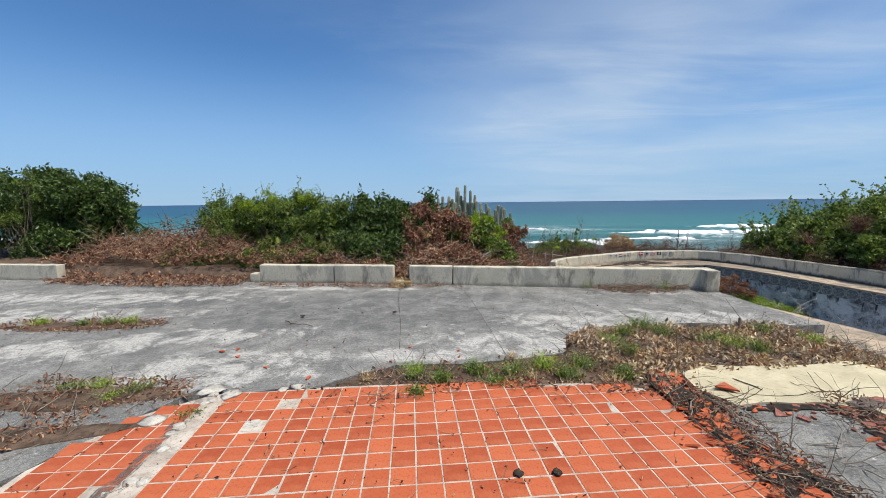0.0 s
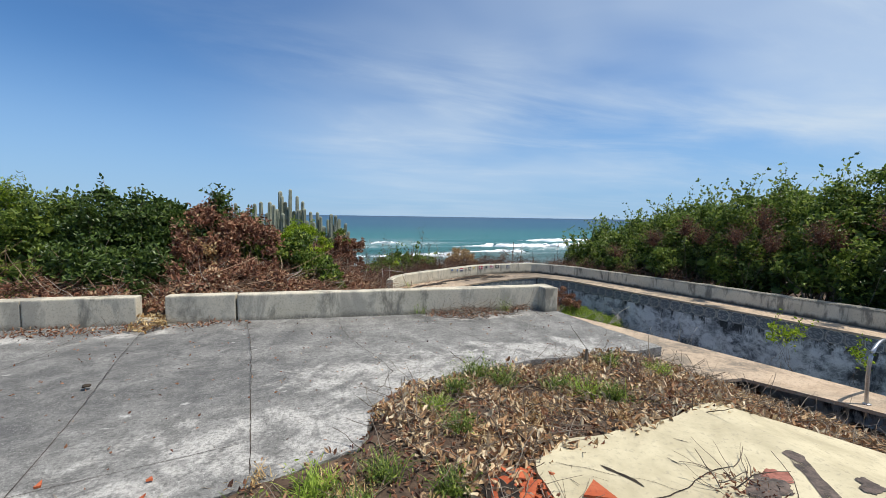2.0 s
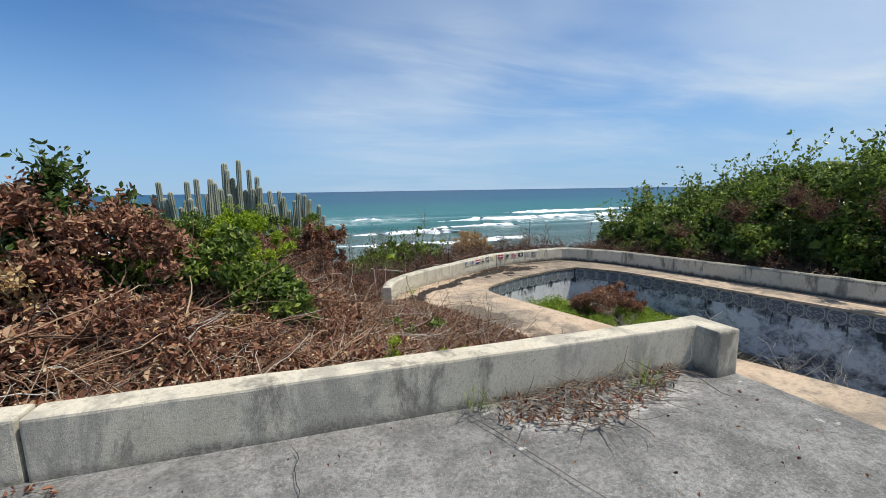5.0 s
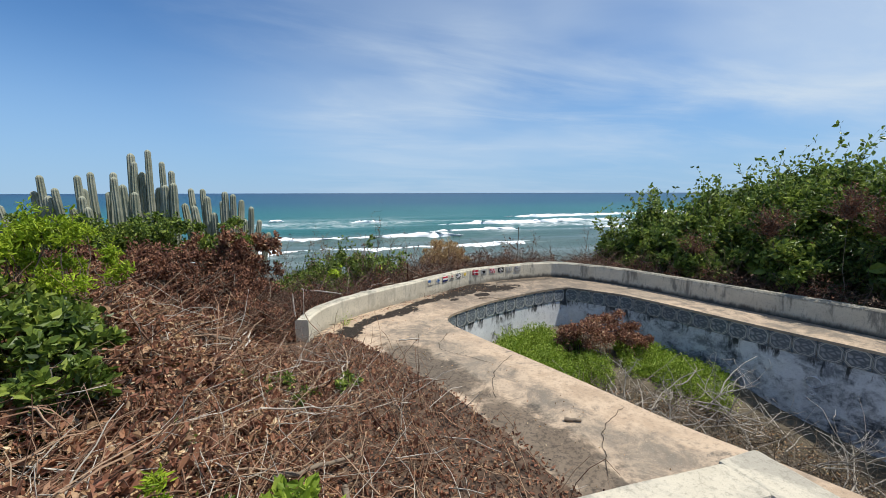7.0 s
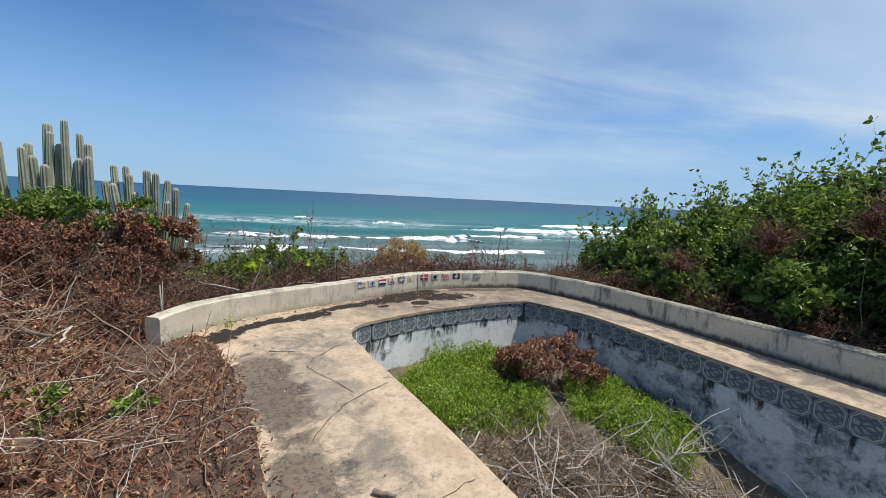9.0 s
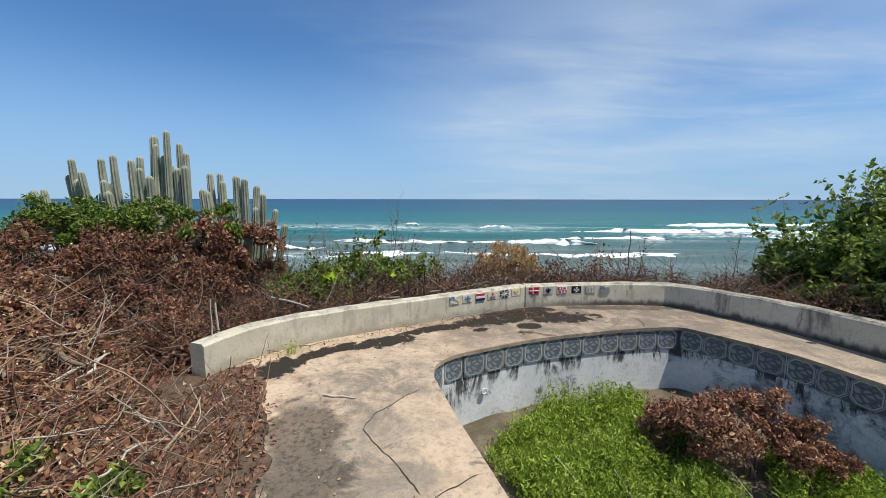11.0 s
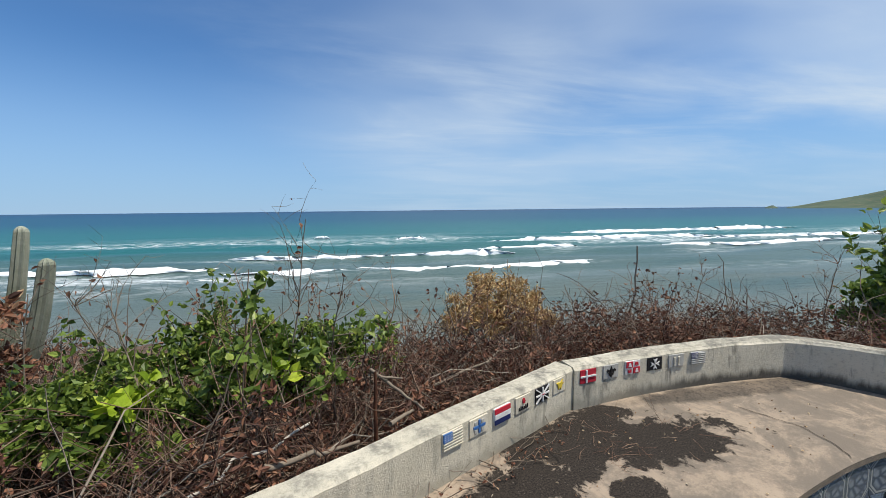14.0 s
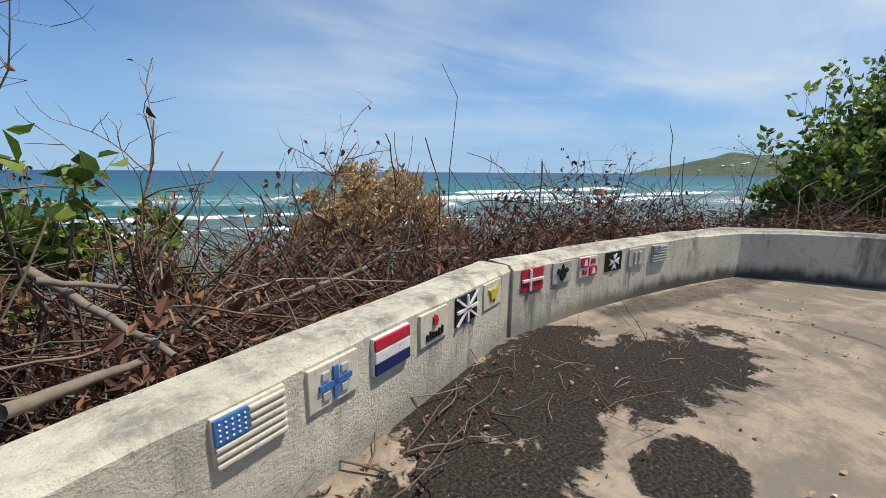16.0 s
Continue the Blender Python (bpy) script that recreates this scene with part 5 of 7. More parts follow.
# columnar cacti
def cactus_column(base, top, rad, r):
    """A ribbed column that leaves the clump at a slant and then stands upright."""
    base, top = np.array(base, float), np.array(top, float)
    k, ribs = 12, 9
    t = np.linspace(0, 1, k)
    ctrl = np.array([base[0] * 0.25 + top[0] * 0.75, base[1] * 0.25 + top[1] * 0.75, base[2] + (top[2] - base[2]) * 0.35])
    line = ((1 - t) ** 2)[:, None] * base + (2 * t * (1 - t))[:, None] * ctrl + (t ** 2)[:, None] * top
    line += np.stack([np.sin(t * 5 + r.random() * 6), np.cos(t * 4 + r.random() * 6), 0 * t], 1) * 0.012
    prof = rad * (0.86 + 0.18 * np.sin(t * 3.0)) * (1 + 0.03 * np.sin(t * 30))
    bm = bmesh.new()
    rings = []
    for i in range(k):
        ring = []
        for j in range(ribs * 2):
            a = math.pi * j / ribs
            q = prof[i] * (1.0 if j % 2 == 0 else 0.74)
            ring.append(bm.verts.new((line[i, 0] + q * math.cos(a), line[i, 1] + q * math.sin(a), line[i, 2])))
        rings.append(ring)
    # rounded crown
    for f, dz in ((0.85, 0.35), (0.55, 0.65), (0.2, 0.82)):
        ring = []
        for j in range(ribs * 2):
            a = math.pi * j / ribs
            q = prof[-1] * f * (1.0 if j % 2 == 0 else 0.8)
            ring.append(bm.verts.new((line[-1, 0] + q * math.cos(a), line[-1, 1] + q * math.sin(a), line[-1, 2] + rad * dz)))
        rings.append(ring)
    for a, b in zip(rings, rings[1:]):
        n = len(a)
        for j in range(n):
            bm.faces.new((a[j], a[(j + 1) % n], b[(j + 1) % n], b[j]))
    bm.faces.new(rings[-1])
    return bm


def make_cactus_mat():
    k = Mat("cactus_skin", 0.7)
    n1, n2 = k.noise(3, 5, 0.6), k.noise(60, 4, 0.7)
    c = k.mix(k.ramp(n1, 0.3, 0.7), (0.22, 0.24, 0.17), (0.36, 0.37, 0.285))
    c = k.mix(k.ramp(n2, 0.5, 0.68, 0.0, 0.6), c, (0.40, 0.38, 0.31))
    return k.done(c, n2, 0.5, 0.01)


M_CACTUS = make_cactus_mat()
rc = np.random.default_rng(81)
cactus = tagged(new("columnar_cactus"), "tall grey-green columnar cactus clump standing above the shrubs", "cactus")
TOPS = [(-2.77, 1.33), (-2.55, 1.36), (-2.0, 1.63), (-1.85, 1.94), (-1.72, 1.53), (-1.58, 1.69), (-1.39, 1.47), (-1.22, 1.94), (-1.31, 1.67), (-1.02, 2.01), (-1.17, 1.52), (-0.89, 1.61), (-0.78, 2.02), (-0.61, 1.91), (-0.42, 2.41), (-0.34, 2.25), (-0.23, 2.03), (-0.05, 2.5), (0.17, 2.26), (0.36, 2.06), (0.43, 1.79), (0.63, 1.69), (0.87, 1.68), (0.98, 1.51), (1.25, 1.41), (1.36, 1.61), (1.52, 1.56), (1.67, 1.43), (1.9, 1.28), (2.01, 0.97), (2.2, 0.66)]
TOPS += [(-1.9, 1.35), (-1.45, 1.3), (-1.1, 1.3), (-0.7, 1.5), (-0.5, 1.75), (-0.3, 1.6), (-0.12, 1.85), (0.05, 1.7), (0.25, 1.75), (0.5, 1.35), (0.75, 1.3), (1.12, 1.15), (1.44, 1.2), (1.75, 1.0)]
for i, (x, z) in enumerate(TOPS):
    y = 15.5 + rc.uniform(-0.25, 0.25)
    if x < -2.2:
        bx = -2.05 + rc.normal() * 0.05
    elif x < 0.5:
        bx = -0.5 + (x + 0.5) * 0.86
    else:
        bx = 1.3 + (x - 1.3) * 0.35
    base_y = 15.5 + rc.uniform(-0.2, 0.2)
    part("column", cactus_column((bx, base_y, float(ground_z(bx, base_y)) - 0.1), (x, y, z), rc.uniform(0.064, 0.086), rc), M_CACTUS, cactus, "", False)

# ---- in the pool ----
rp = np.random.default_rng(91)


def floor_z(x, y):
    return np.array([pool_floor(a, b) for a, b in zip(np.atleast_1d(x), np.atleast_1d(y))])


def weed_patch(label, poly, n, height, seed, mat=None, size=0.05):
    r = np.random.default_rng(seed)
    px, py = [q[0] for q in poly], [q[1] for q in poly]
    x, y = r.uniform(min(px), max(px), n * 3), r.uniform(min(py), max(py), n * 3)
    ok = inside(poly, x, y)
    lump = np.array([noise.noise(Vector((a * 1.8, b * 1.8, 5))) for a, b in zip(x, y)])
    ok &= (lump + r.normal(size=len(x)) * 0.16) > -0.22
    x, y, lump = x[ok][:n], y[ok][:n], lump[ok][:n]
    z = floor_z(x, y)
    h = np.zeros((len(x), 3)) + np.array([0, 0, 1.0])
    h[:, :2] = r.normal(size=(len(x), 2)) * 0.35
    hh = height * (0.75 + 0.9 * lump) * r.uniform(0.5, 1.2, len(x))
    line = wander(np.stack([x, y, z - 0.02], 1), h, hh, 4, 0.12, r)
    root = put("weeds", tube_mesh("weeds", line, np.full(len(x), 0.003), mat or M_WEED, 3, 0.6), None, label, "weeds", kind="stuff")
    q = np.repeat(line[:, 1:].reshape(-1, 3), 4, 0)
    q = q + r.normal(size=q.shape) * 0.025
    put("weeds", leaf_mesh("weeds", q, size, mat or M_WEED, 0.35, 0.5, 0.8, 0.3, r), None, label, "weeds", kind="stuff")


weed_patch("bright green succulent weeds on the pool floor", [(5.9, 11.5), (6.6, 12.3), (8.0, 12.7), (8.2, 11.4), (7.9, 10.4), (7.0, 10.3), (6.35, 10.7)], 3600, 0.30, 92)
weed_patch("bright green weeds beside the pool wall", [(8.9, 11.5), (9.5, 11.6), (10.0, 10.0), (9.2, 9.4), (8.5, 9.8), (8.4, 10.6)], 1900, 0.30, 93)
weed_patch("green weeds at the middle of the pool floor", [(8.0, 7.4), (9.2, 7.6), (9.4, 6.2), (8.6, 5.6), (7.9, 6.2)], 900, 0.35, 94)
weed_patch("green weeds further along the pool floor", [(9.6, 5.2), (10.6, 5.3), (10.9, 3.6), (9.6, 3.2)], 600, 0.55, 95)
bush("rust-red dried bush growing on the pool floor", [(8.45, 11.35, -1.14, 0.66, 0.58, 0.46), (8.05, 11.5, -1.22, 0.45, 0.42, 0.36), (8.85, 11.1, -1.25, 0.45, 0.42, 0.34)], 9000, 0.05, M_DEAD, 96, stems=220, stem_r=0.005, stem_mat=M_TWIG_RED, shoots=50, shoot_len=0.16, spread=0.06, floor=-1.6)


def in_pool(n, poly, r):
    px, py = [q[0] for q in poly], [q[1] for q in poly]
    x, y = r.uniform(min(px), max(px), n * 3), r.uniform(min(py), max(py), n * 3)
    ok = inside(poly, x, y)
    x, y = x[ok][:n], y[ok][:n]
    return np.stack([x, y, floor_z(x, y)], 1)


PILE = [(6.6, 10.4), (7.9, 10.4), (9.4, 9.4), (10.0, 8.2), (9.8, 6.5), (8.2, 5.4), (7.2, 6.8), (6.75, 8.4)]


def pile_mesh(name, n, lo, hi, rad, up, k=7):
    b = in_pool(n, PILE, rp)
    b[:, 2] += rp.uniform(0.0, 0.22, len(b)) * (0.4 + rp.random(len(b)))
    h = rp.normal(size=b.shape)
    h[:, 2] = np.abs(h[:, 2]) * up
    line = wander(b, h, rp.uniform(lo, hi, len(b)), k, 0.2, rp)
    fz = np.array([floor_z(l[:, 0], l[:, 1]) for l in line])
    line[:, :, 2] = np.maximum(line[:, :, 2], fz)
    # stay inside the basin
    ok = np.array([inside(pool_poly, l[:, 0], l[:, 1]).all() for l in line])
    line = line[ok]
    return tube_mesh(name, line, rad * rp.uniform(0.5, 1.5, len(line)), M_TWIG_PALE if rad > 0.006 else M_TWIG, 4, 0.35)


stuff("dry_branches", pile_mesh("dry_branches", 240, 0.5, 1.5, 0.011, 0.25), "heap of bleached dry branches on the pool floor", "branches")
stuff("dry_twigs", pile_mesh("dry_twigs", 2600, 0.2, 0.8, 0.0045, 0.5), "fine dry twigs heaped on the pool floor", "branches")
b = in_pool(7000, PILE, rp)
b[:, 2] += rp.uniform(0.0, 0.07, len(b))
stuff("dead_leaves", leaf_mesh("dead_leaves", b, 0.045, M_LITTER, 0.45, 0.1, 1.0, 0.5, rp), "brown dead leaves and mud on the pool floor", "dead leaves")


def dead_branch(base, height, seed, label):
    """A leafless branched limb that stands up from the heap."""
    r = np.random.default_rng(seed)
    root = tagged(new("dead_branch"), label, "branch")
    main = wander(np.array([base]), np.array([[r.normal() * 0.4, r.normal() * 0.4, 0.8]]), height, 10, 0.16, r)
    put("limb", tube_mesh("limb", main, [0.014], M_TWIG_PALE, 6, 0.35), root)
    s = main[0][r.integers(2, 9, 12)]
    side = wander(s, r.normal(size=(12, 3)) * 0.7 + np.array([0, 0, 0.5]), height * r.uniform(0.25, 0.55, 12), 7, 0.2, r)
    put("side_branch", tube_mesh("side_branch", side, 0.006 * r.uniform(0.6, 1.2, 12), M_TWIG_PALE, 5, 0.35), root, kind="stuff")
    s = side[:, 2:].reshape(-1, 3)
    tw = wander(s, r.normal(size=s.shape) + np.array([0, 0, 0.4]), height * 0.16, 5, 0.2, r)
    put("twig", tube_mesh("twig", tw, np.full(len(tw), 0.0026), M_TWIG_PALE, 4, 0.4), root, kind="stuff")
    return root


for bx, by, h, sd in ((9.0, 9.6, 1.1, 101), (8.7, 8.6, 1.3, 102), (9.5, 8.4, 1.2, 103), (7.9, 9.2, 0.8, 104), (9.6, 7.0, 1.3, 105), (7.6, 9.9, 0.7, 106)):
    dead_branch((bx, by, float(floor_z(bx, by)[0]) - 0.03), h, sd, "bleached leafless branch sticking out of the pool heap")


# ---- small parts of the terrace and deck ----
def ribbon(name, pts, width, z, mat, seed, parent, label="", jitter=0.02, step=0.05, thick=0.003):
    """A thin crooked crack or seam lying on a floor."""
    line = smooth_line([np.array(q, float) for q in pts], step)
    n = normals2(line)
    bm = bmesh.new()
    prev = None
    for i, (q, m) in enumerate(zip(line, n)):
        j = noise.noise(Vector((q[0] * 7 + seed, q[1] * 7, 0))) * jitter + noise.noise(Vector((q[0] * 31 + seed, q[1] * 31, 0))) * jitter * 0.35
        w = width * (0.55 + 0.9 * abs(noise.noise(Vector((q[0] * 9, q[1] * 9, seed)))))
        if i in (0, len(line) - 1):
            w *= 0.2
        zz = z(q[0], q[1]) if callable(z) else z
        a = bm.verts.new((q[0] + m[0] * (j + w), q[1] + m[1] * (j + w), zz))
        b = bm.verts.new((q[0] + m[0] * (j - w), q[1] + m[1] * (j - w), zz))
        if prev:
            bm.faces.new((prev[0], a, b, prev[1]))
        prev = (a, b)
    for f in bm.faces:
        f.normal_update()
        if f.normal.z < 0:
            f.normal_flip()
    me = bpy.data.meshes.new(name)
    bm.to_mesh(me)
    bm.free()
    me.materials.append(mat)
    return put(name, me, parent, label)


def terrace_top(x, y):
    return 0.0 - 0.03 * max(0.0, min(1.0, (x - 3.5) / 1.5)) + 0.004


for i, pts in enumerate((
        [(-0.12, 6.45), (0.12, 5.2), (0.36, 3.6), (0.52, 2.5)], [(1.22, 6.35), (1.30, 5.4), (1.58, 4.4), (1.66, 3.95), (1.45, 3.45)],
        [(-1.45, 6.55), (-1.2, 5.0), (-0.95, 3.7), (-0.78, 2.6)], [(-2.05, 6.4), (-2.15, 5.2), (-2.6, 3.7), (-3.2, 2.2)],
        [(2.45, 6.3), (2.85, 5.2), (3.3, 4.0)], [(-5.2, 4.6), (-3.0, 4.3), (-1.1, 4.45), (0.3, 4.7)], [(0.3, 4.75), (1.0, 5.0), (1.7, 5.15)],
        [(-4.6, 6.6), (-4.9, 5.0), (-5.3, 3.0)], [(-2.9, 2.1), (-1.5, 2.5), (0.4, 2.9)])):
    ribbon("crack", pts, 0.0040 if i < 5 else 0.0024, terrace_top, M_SOIL, i * 3.1, terrace, jitter=0.035 if i == 1 else 0.006)


def patch_bm(cx, cy, rx, ry, z, seed, n=44, rot=0.0, rag=0.35, dome=0.012):
    """A low irregular patch of soil or worn plaster."""
    bm = bmesh.new()
    rim, mid = [], []
    for i in range(n):
        a = 2 * math.pi * i / n
        w = 1 + rag * noise.noise(Vector((math.cos(a) * 1.6 + seed, math.sin(a) * 1.6, seed * 0.37))) * 1.6 + rag * 0.5 * noise.noise(Vector((math.cos(a) * 6 + seed, math.sin(a) * 6, 3)))
        x, y = rx * w * math.cos(a), ry * w * math.sin(a)
        x, y = x * math.cos(rot) - y * math.sin(rot), x * math.sin(rot) + y * math.cos(rot)
        zz = z(cx + x, cy + y) if callable(z) else z
        zm = z(cx + x * 0.8, cy + y * 0.8) if callable(z) else z
        rim.append(bm.verts.new((cx + x, cy + y, zz)))
        mid.append(bm.verts.new((cx + x * 0.8, cy + y * 0.8, zm + dome)))
    for i in range(n):
        j = (i + 1) % n
        bm.faces.new((rim[i], rim[j], mid[j], mid[i]))
    bm.faces.new(mid)
    return bm


def flat_patch(name, cx, cy, rx, ry, z, mat, seed, label, category, rot=0.0, rag=0.35, dome=0.008, parent=None, kind="stuff"):
    bm = patch_bm(cx, cy, rx, ry, z, seed, rot=rot, rag=rag, dome=dome)
    return put(name, from_bm(name, bm, mat), parent, label, category, kind=kind)


def make_soft_patch(name, a, b, rough=0.95, lo=0.36, hi=0.62, scale=5.0):
    """Thin layer with worn, broken edges: see-through where it has gone."""
    k = Mat(name, rough)
    n1, n2, n3 = k.noise(scale, 7, 0.7, 0.5), k.noise(50, 4, 0.7), k.noise(16, 5, 0.7)
    c = k.mix(k.ramp(n3, 0.3, 0.7), a, b)
    m = k.done(c, n2, 0.2, 0.003)
    k.link(k.ramp(k.math("ADD", k.math("MULTIPLY", n1, 0.75), k.math("MULTIPLY", n2, 0.25)), lo, hi), k.b.inputs["Alpha"])
    return m


M_SOILPATCH = make_soft_patch("washed_soil", (0.016, 0.013, 0.011), (0.045, 0.035, 0.027), lo=0.36, hi=0.43, scale=5.0)
M_STAIN = make_soft_patch("damp_stain", (0.10, 0.098, 0.092), (0.16, 0.155, 0.145), lo=0.42, hi=0.62, scale=2.2)
DZ = DECK_Z + 0.004
rd = np.random.default_rng(121)
for i, pts in enumerate(([(5.7, 10.0), (5.2, 9.6), (4.9, 9.0)], [(6.1, 8.4), (5.6, 8.1), (5.2, 7.6)], [(5.2, 11.2), (4.8, 10.6), (5.1, 10.1), (5.3, 9.8)], [(8.2, 13.9), (8.4, 13.4), (8.3, 13.1)])):
    ribbon("crack", pts, 0.004, DZ + 0.002, M_SOIL, 40 + i, deck, jitter=0.04)

# earth and litter that has crept over the deck's edge
BED = [(2.0, 6.9), (3.4, 6.85), (4.5, 6.65), (5.05, 6.62), (4.88, 7.4), (4.74, 8.3), (4.46, 9.3), (4.1, 10.3), (3.62, 11.3), (3.3, 11.75), (2.8, 11.5), (2.0, 11.2), (1.2, 9)]
bm = slab(BED, lambda x, y: DECK_Z + 0.018 + 0.012 * noise.noise(Vector((x * 4, y * 4, 0))), 0.15, 0.09, 0.1, 8)
put("earth_bed", from_bm("earth_bed", bm, M_GROUND), None, "brown earth and litter creeping over the deck edge", "soil", kind="stuff")
q = np.stack([rd.uniform(3.0, 5.0, 9000), rd.uniform(6.7, 11.6, 9000)], 1)
edge_x = np.interp(q[:, 1], [6.62, 7.4, 8.3, 9.3, 10.3, 11.3, 11.75], [5.05, 4.88, 4.74, 4.46, 4.1, 3.62, 3.3])
q = q[q[:, 0] < edge_x + rd.normal(size=len(q)) * 0.06]
stuff("leaf_litter", leaf_mesh("leaf_litter", np.column_stack([q, np.full(len(q), DECK_Z + 0.03)]), 0.045, M_DEAD, 0.45, 0.05, 1.0, 0.5, rd), "dead leaves along the edge of the deck", "leaf litter")
# crumbs and leaves blown on the deck
q = np.stack([rd.uniform(3.3, 9.5, 900), rd.uniform(7, 14.2, 900)], 1)
ok = inside([(4.9, 7), (5.9, 7.2), (5.2, 11.6), (5.6, 12.3), (8.9, 13.3), (9.2, 14.0), (6.9, 14.0), (3.6, 12.0), (4.4, 9.8)], q[:, 0], q[:, 1])
stuff("leaf_crumbs", leaf_mesh("leaf_crumbs", np.column_stack([q[ok], np.full(ok.sum(), DECK_Z + 0.012)]), 0.022, M_LITTER, 0.6, 0.05, 1.0, 0.4, rd), "dead leaf crumbs scattered over the deck", "leaf litter")
q = np.stack([rd.normal(6.7, 0.5, 90), rd.normal(13.75, 0.2, 90)], 1)
ok = inside([(5.6, 13.2), (6.8, 14.0), (8, 14.1), (7.9, 13.3), (6.5, 13.0)], q[:, 0], q[:, 1])
q = q[ok]
h = rd.normal(size=(len(q), 3)) * np.array([1, 1, 0.08])
stuff("dry_twigs", tube_mesh("dry_twigs", wander(np.column_stack([q, np.full(len(q), DECK_Z + 0.02)]), h, rd.uniform(0.1, 0.32, len(q)), 6, 0.16, rd), rd.uniform(0.0010, 0.0020, len(q)), M_TWIG_RED, 4, 0.5), "fine reddish dry twigs on the dark soil", "twigs")


def stick(name, a, b, rad, mat, label, seed, cat="stick", k=8, bend=0.03):
    r = np.random.default_rng(seed)
    a, b = np.array(a, float), np.array(b, float)
    t = np.linspace(0, 1, k)[:, None]
    line = a + (b - a) * t
    line[1:-1] += r.normal(size=(k - 2, 3)) * bend * np.array([1, 1, 0.3])
    return put(name, tube_mesh(name, [line], [rad], mat, 7, 0.6), None, label, cat)


stick("fallen_stick", (6.45, 12.86, DECK_Z + 0.012), (6.95, 12.72, DECK_Z + 0.014), 0.009, M_TWIG, "thin forked stick lying on the pool deck", 1)
stick("fallen_stick", (6.5, 12.78, DECK_Z + 0.012), (6.68, 12.92, DECK_Z + 0.02), 0.007, M_TWIG, "short twig lying on the pool deck", 2)
stick("fallen_stick", (5.36, 8.38, DECK_Z + 0.022), (5.50, 8.30, DECK_Z + 0.022), 0.022, M_TWIG, "short thick piece of bark on the deck", 3, bend=0.004)
stick("fallen_stick", (4.30, 11.05, DECK_Z + 0.012), (4.62, 11.0, DECK_Z + 0.012), 0.011, M_TWIG_PALE, "pale bleached stick lying on the deck", 4, bend=0.008)
stick("fallen_branch", (1.2, 11.1, -0.42), (2.35, 10.5, -0.40), 0.022, M_TWIG_PALE, "bleached bare branch lying on the brush", 5, bend=0.05)
stick("fallen_branch", (1.0, 10.6, -0.38), (1.9, 11.5, -0.36), 0.016, M_TWIG, "grey bare branch lying on the brush", 6, bend=0.05)
stick("fallen_branch", (2.6, 7.2, -0.22), (4.0, 7.0, -0.42), 0.016, M_TWIG, "grey bare branch lying behind the wall", 7, bend=0.04)
stick("fallen_branch", (2.9, 13.1, -0.15), (3.6, 12.75, -0.22), 0.016, M_TWIG_PALE, "pale cut pole lying against the parapet", 8, bend=0.01)
stick("fallen_branch", (5.6, 14.3, -0.32), (6.6, 14.75, -0.2), 0.014, M_TWIG, "long dry branch lying behind the parapet", 9, bend=0.03)
stick("fallen_branch", (4.5, 13.32, -0.22), (5.0, 13.62, -0.32), 0.018, M_TWIG, "cut dry branch stub behind the parapet", 10, bend=0.03)
stick("fallen_branch", (3.9, 13.2, -0.4), (4.7, 13.7, -0.2), 0.013, M_TWIG_PALE, "bare dry branch leaning in the brush", 11, bend=0.04)
stick("fallen_branch", (5.09, 14.05, -0.03), (5.43, 13.72, -0.21), 0.014, M_TWIG, "grey bare branch leaning across the brush by the parapet", 21, bend=0.003)
stick("fallen_branch", (5.19, 13.55, -0.19), (5.36, 13.75, -0.22), 0.016, M_TWIG, "thick weathered branch lying behind the parapet", 22, bend=0.003)
stick("fallen_branch", (5.15, 13.90, -0.03), (5.32, 14.00, -0.10), 0.010, M_TWIG, "thin weathered branch in the parapet brush", 23, bend=0.003)
stick("rusty_post", (5.10, 13.66, -0.75), (5.11, 13.68, 0.10), 0.017, make_plain("rusty_iron", (0.055, 0.026, 0.018), (0.13, 0.055, 0.03), 14, 0.8, 0.3), "thin rusty iron post behind the parapet", 12, "post", bend=0.002)
stick("wooden_stake", (2.82, 11.98, -0.75), (2.78, 12.0, 0.04), 0.017, M_TWIG_PALE, "grey wooden stake behind the parapet", 13, "stake", bend=0.004)
stick("wooden_stake", (2.93, 11.62, -0.75), (2.95, 11.63, 0.18), 0.008, M_TWIG_PALE, "thin grey stake behind the parapet", 14, "stake", bend=0.004)
stick("crooked_pole", (10.0, 17.6, float(ground_z(10.0, 17.6)) - 0.1), (10.15, 17.7, 0.42), 0.022, M_TWIG, "thin crooked pole standing in the brush", 15, "pole", bend=0.025)
stick("wooden_stump", (3.9, 3.66, -0.15), (3.91, 3.68, 0.14), 0.028, M_TWIG, "short dead stump in the leaf litter", 16, "stump", bend=0.004)
stick("fallen_stick", (-2.75, 3.75, 0.02), (-2.2, 3.45, 0.03), 0.009, M_TWIG, "dry stick lying on the terrace", 17, bend=0.02)

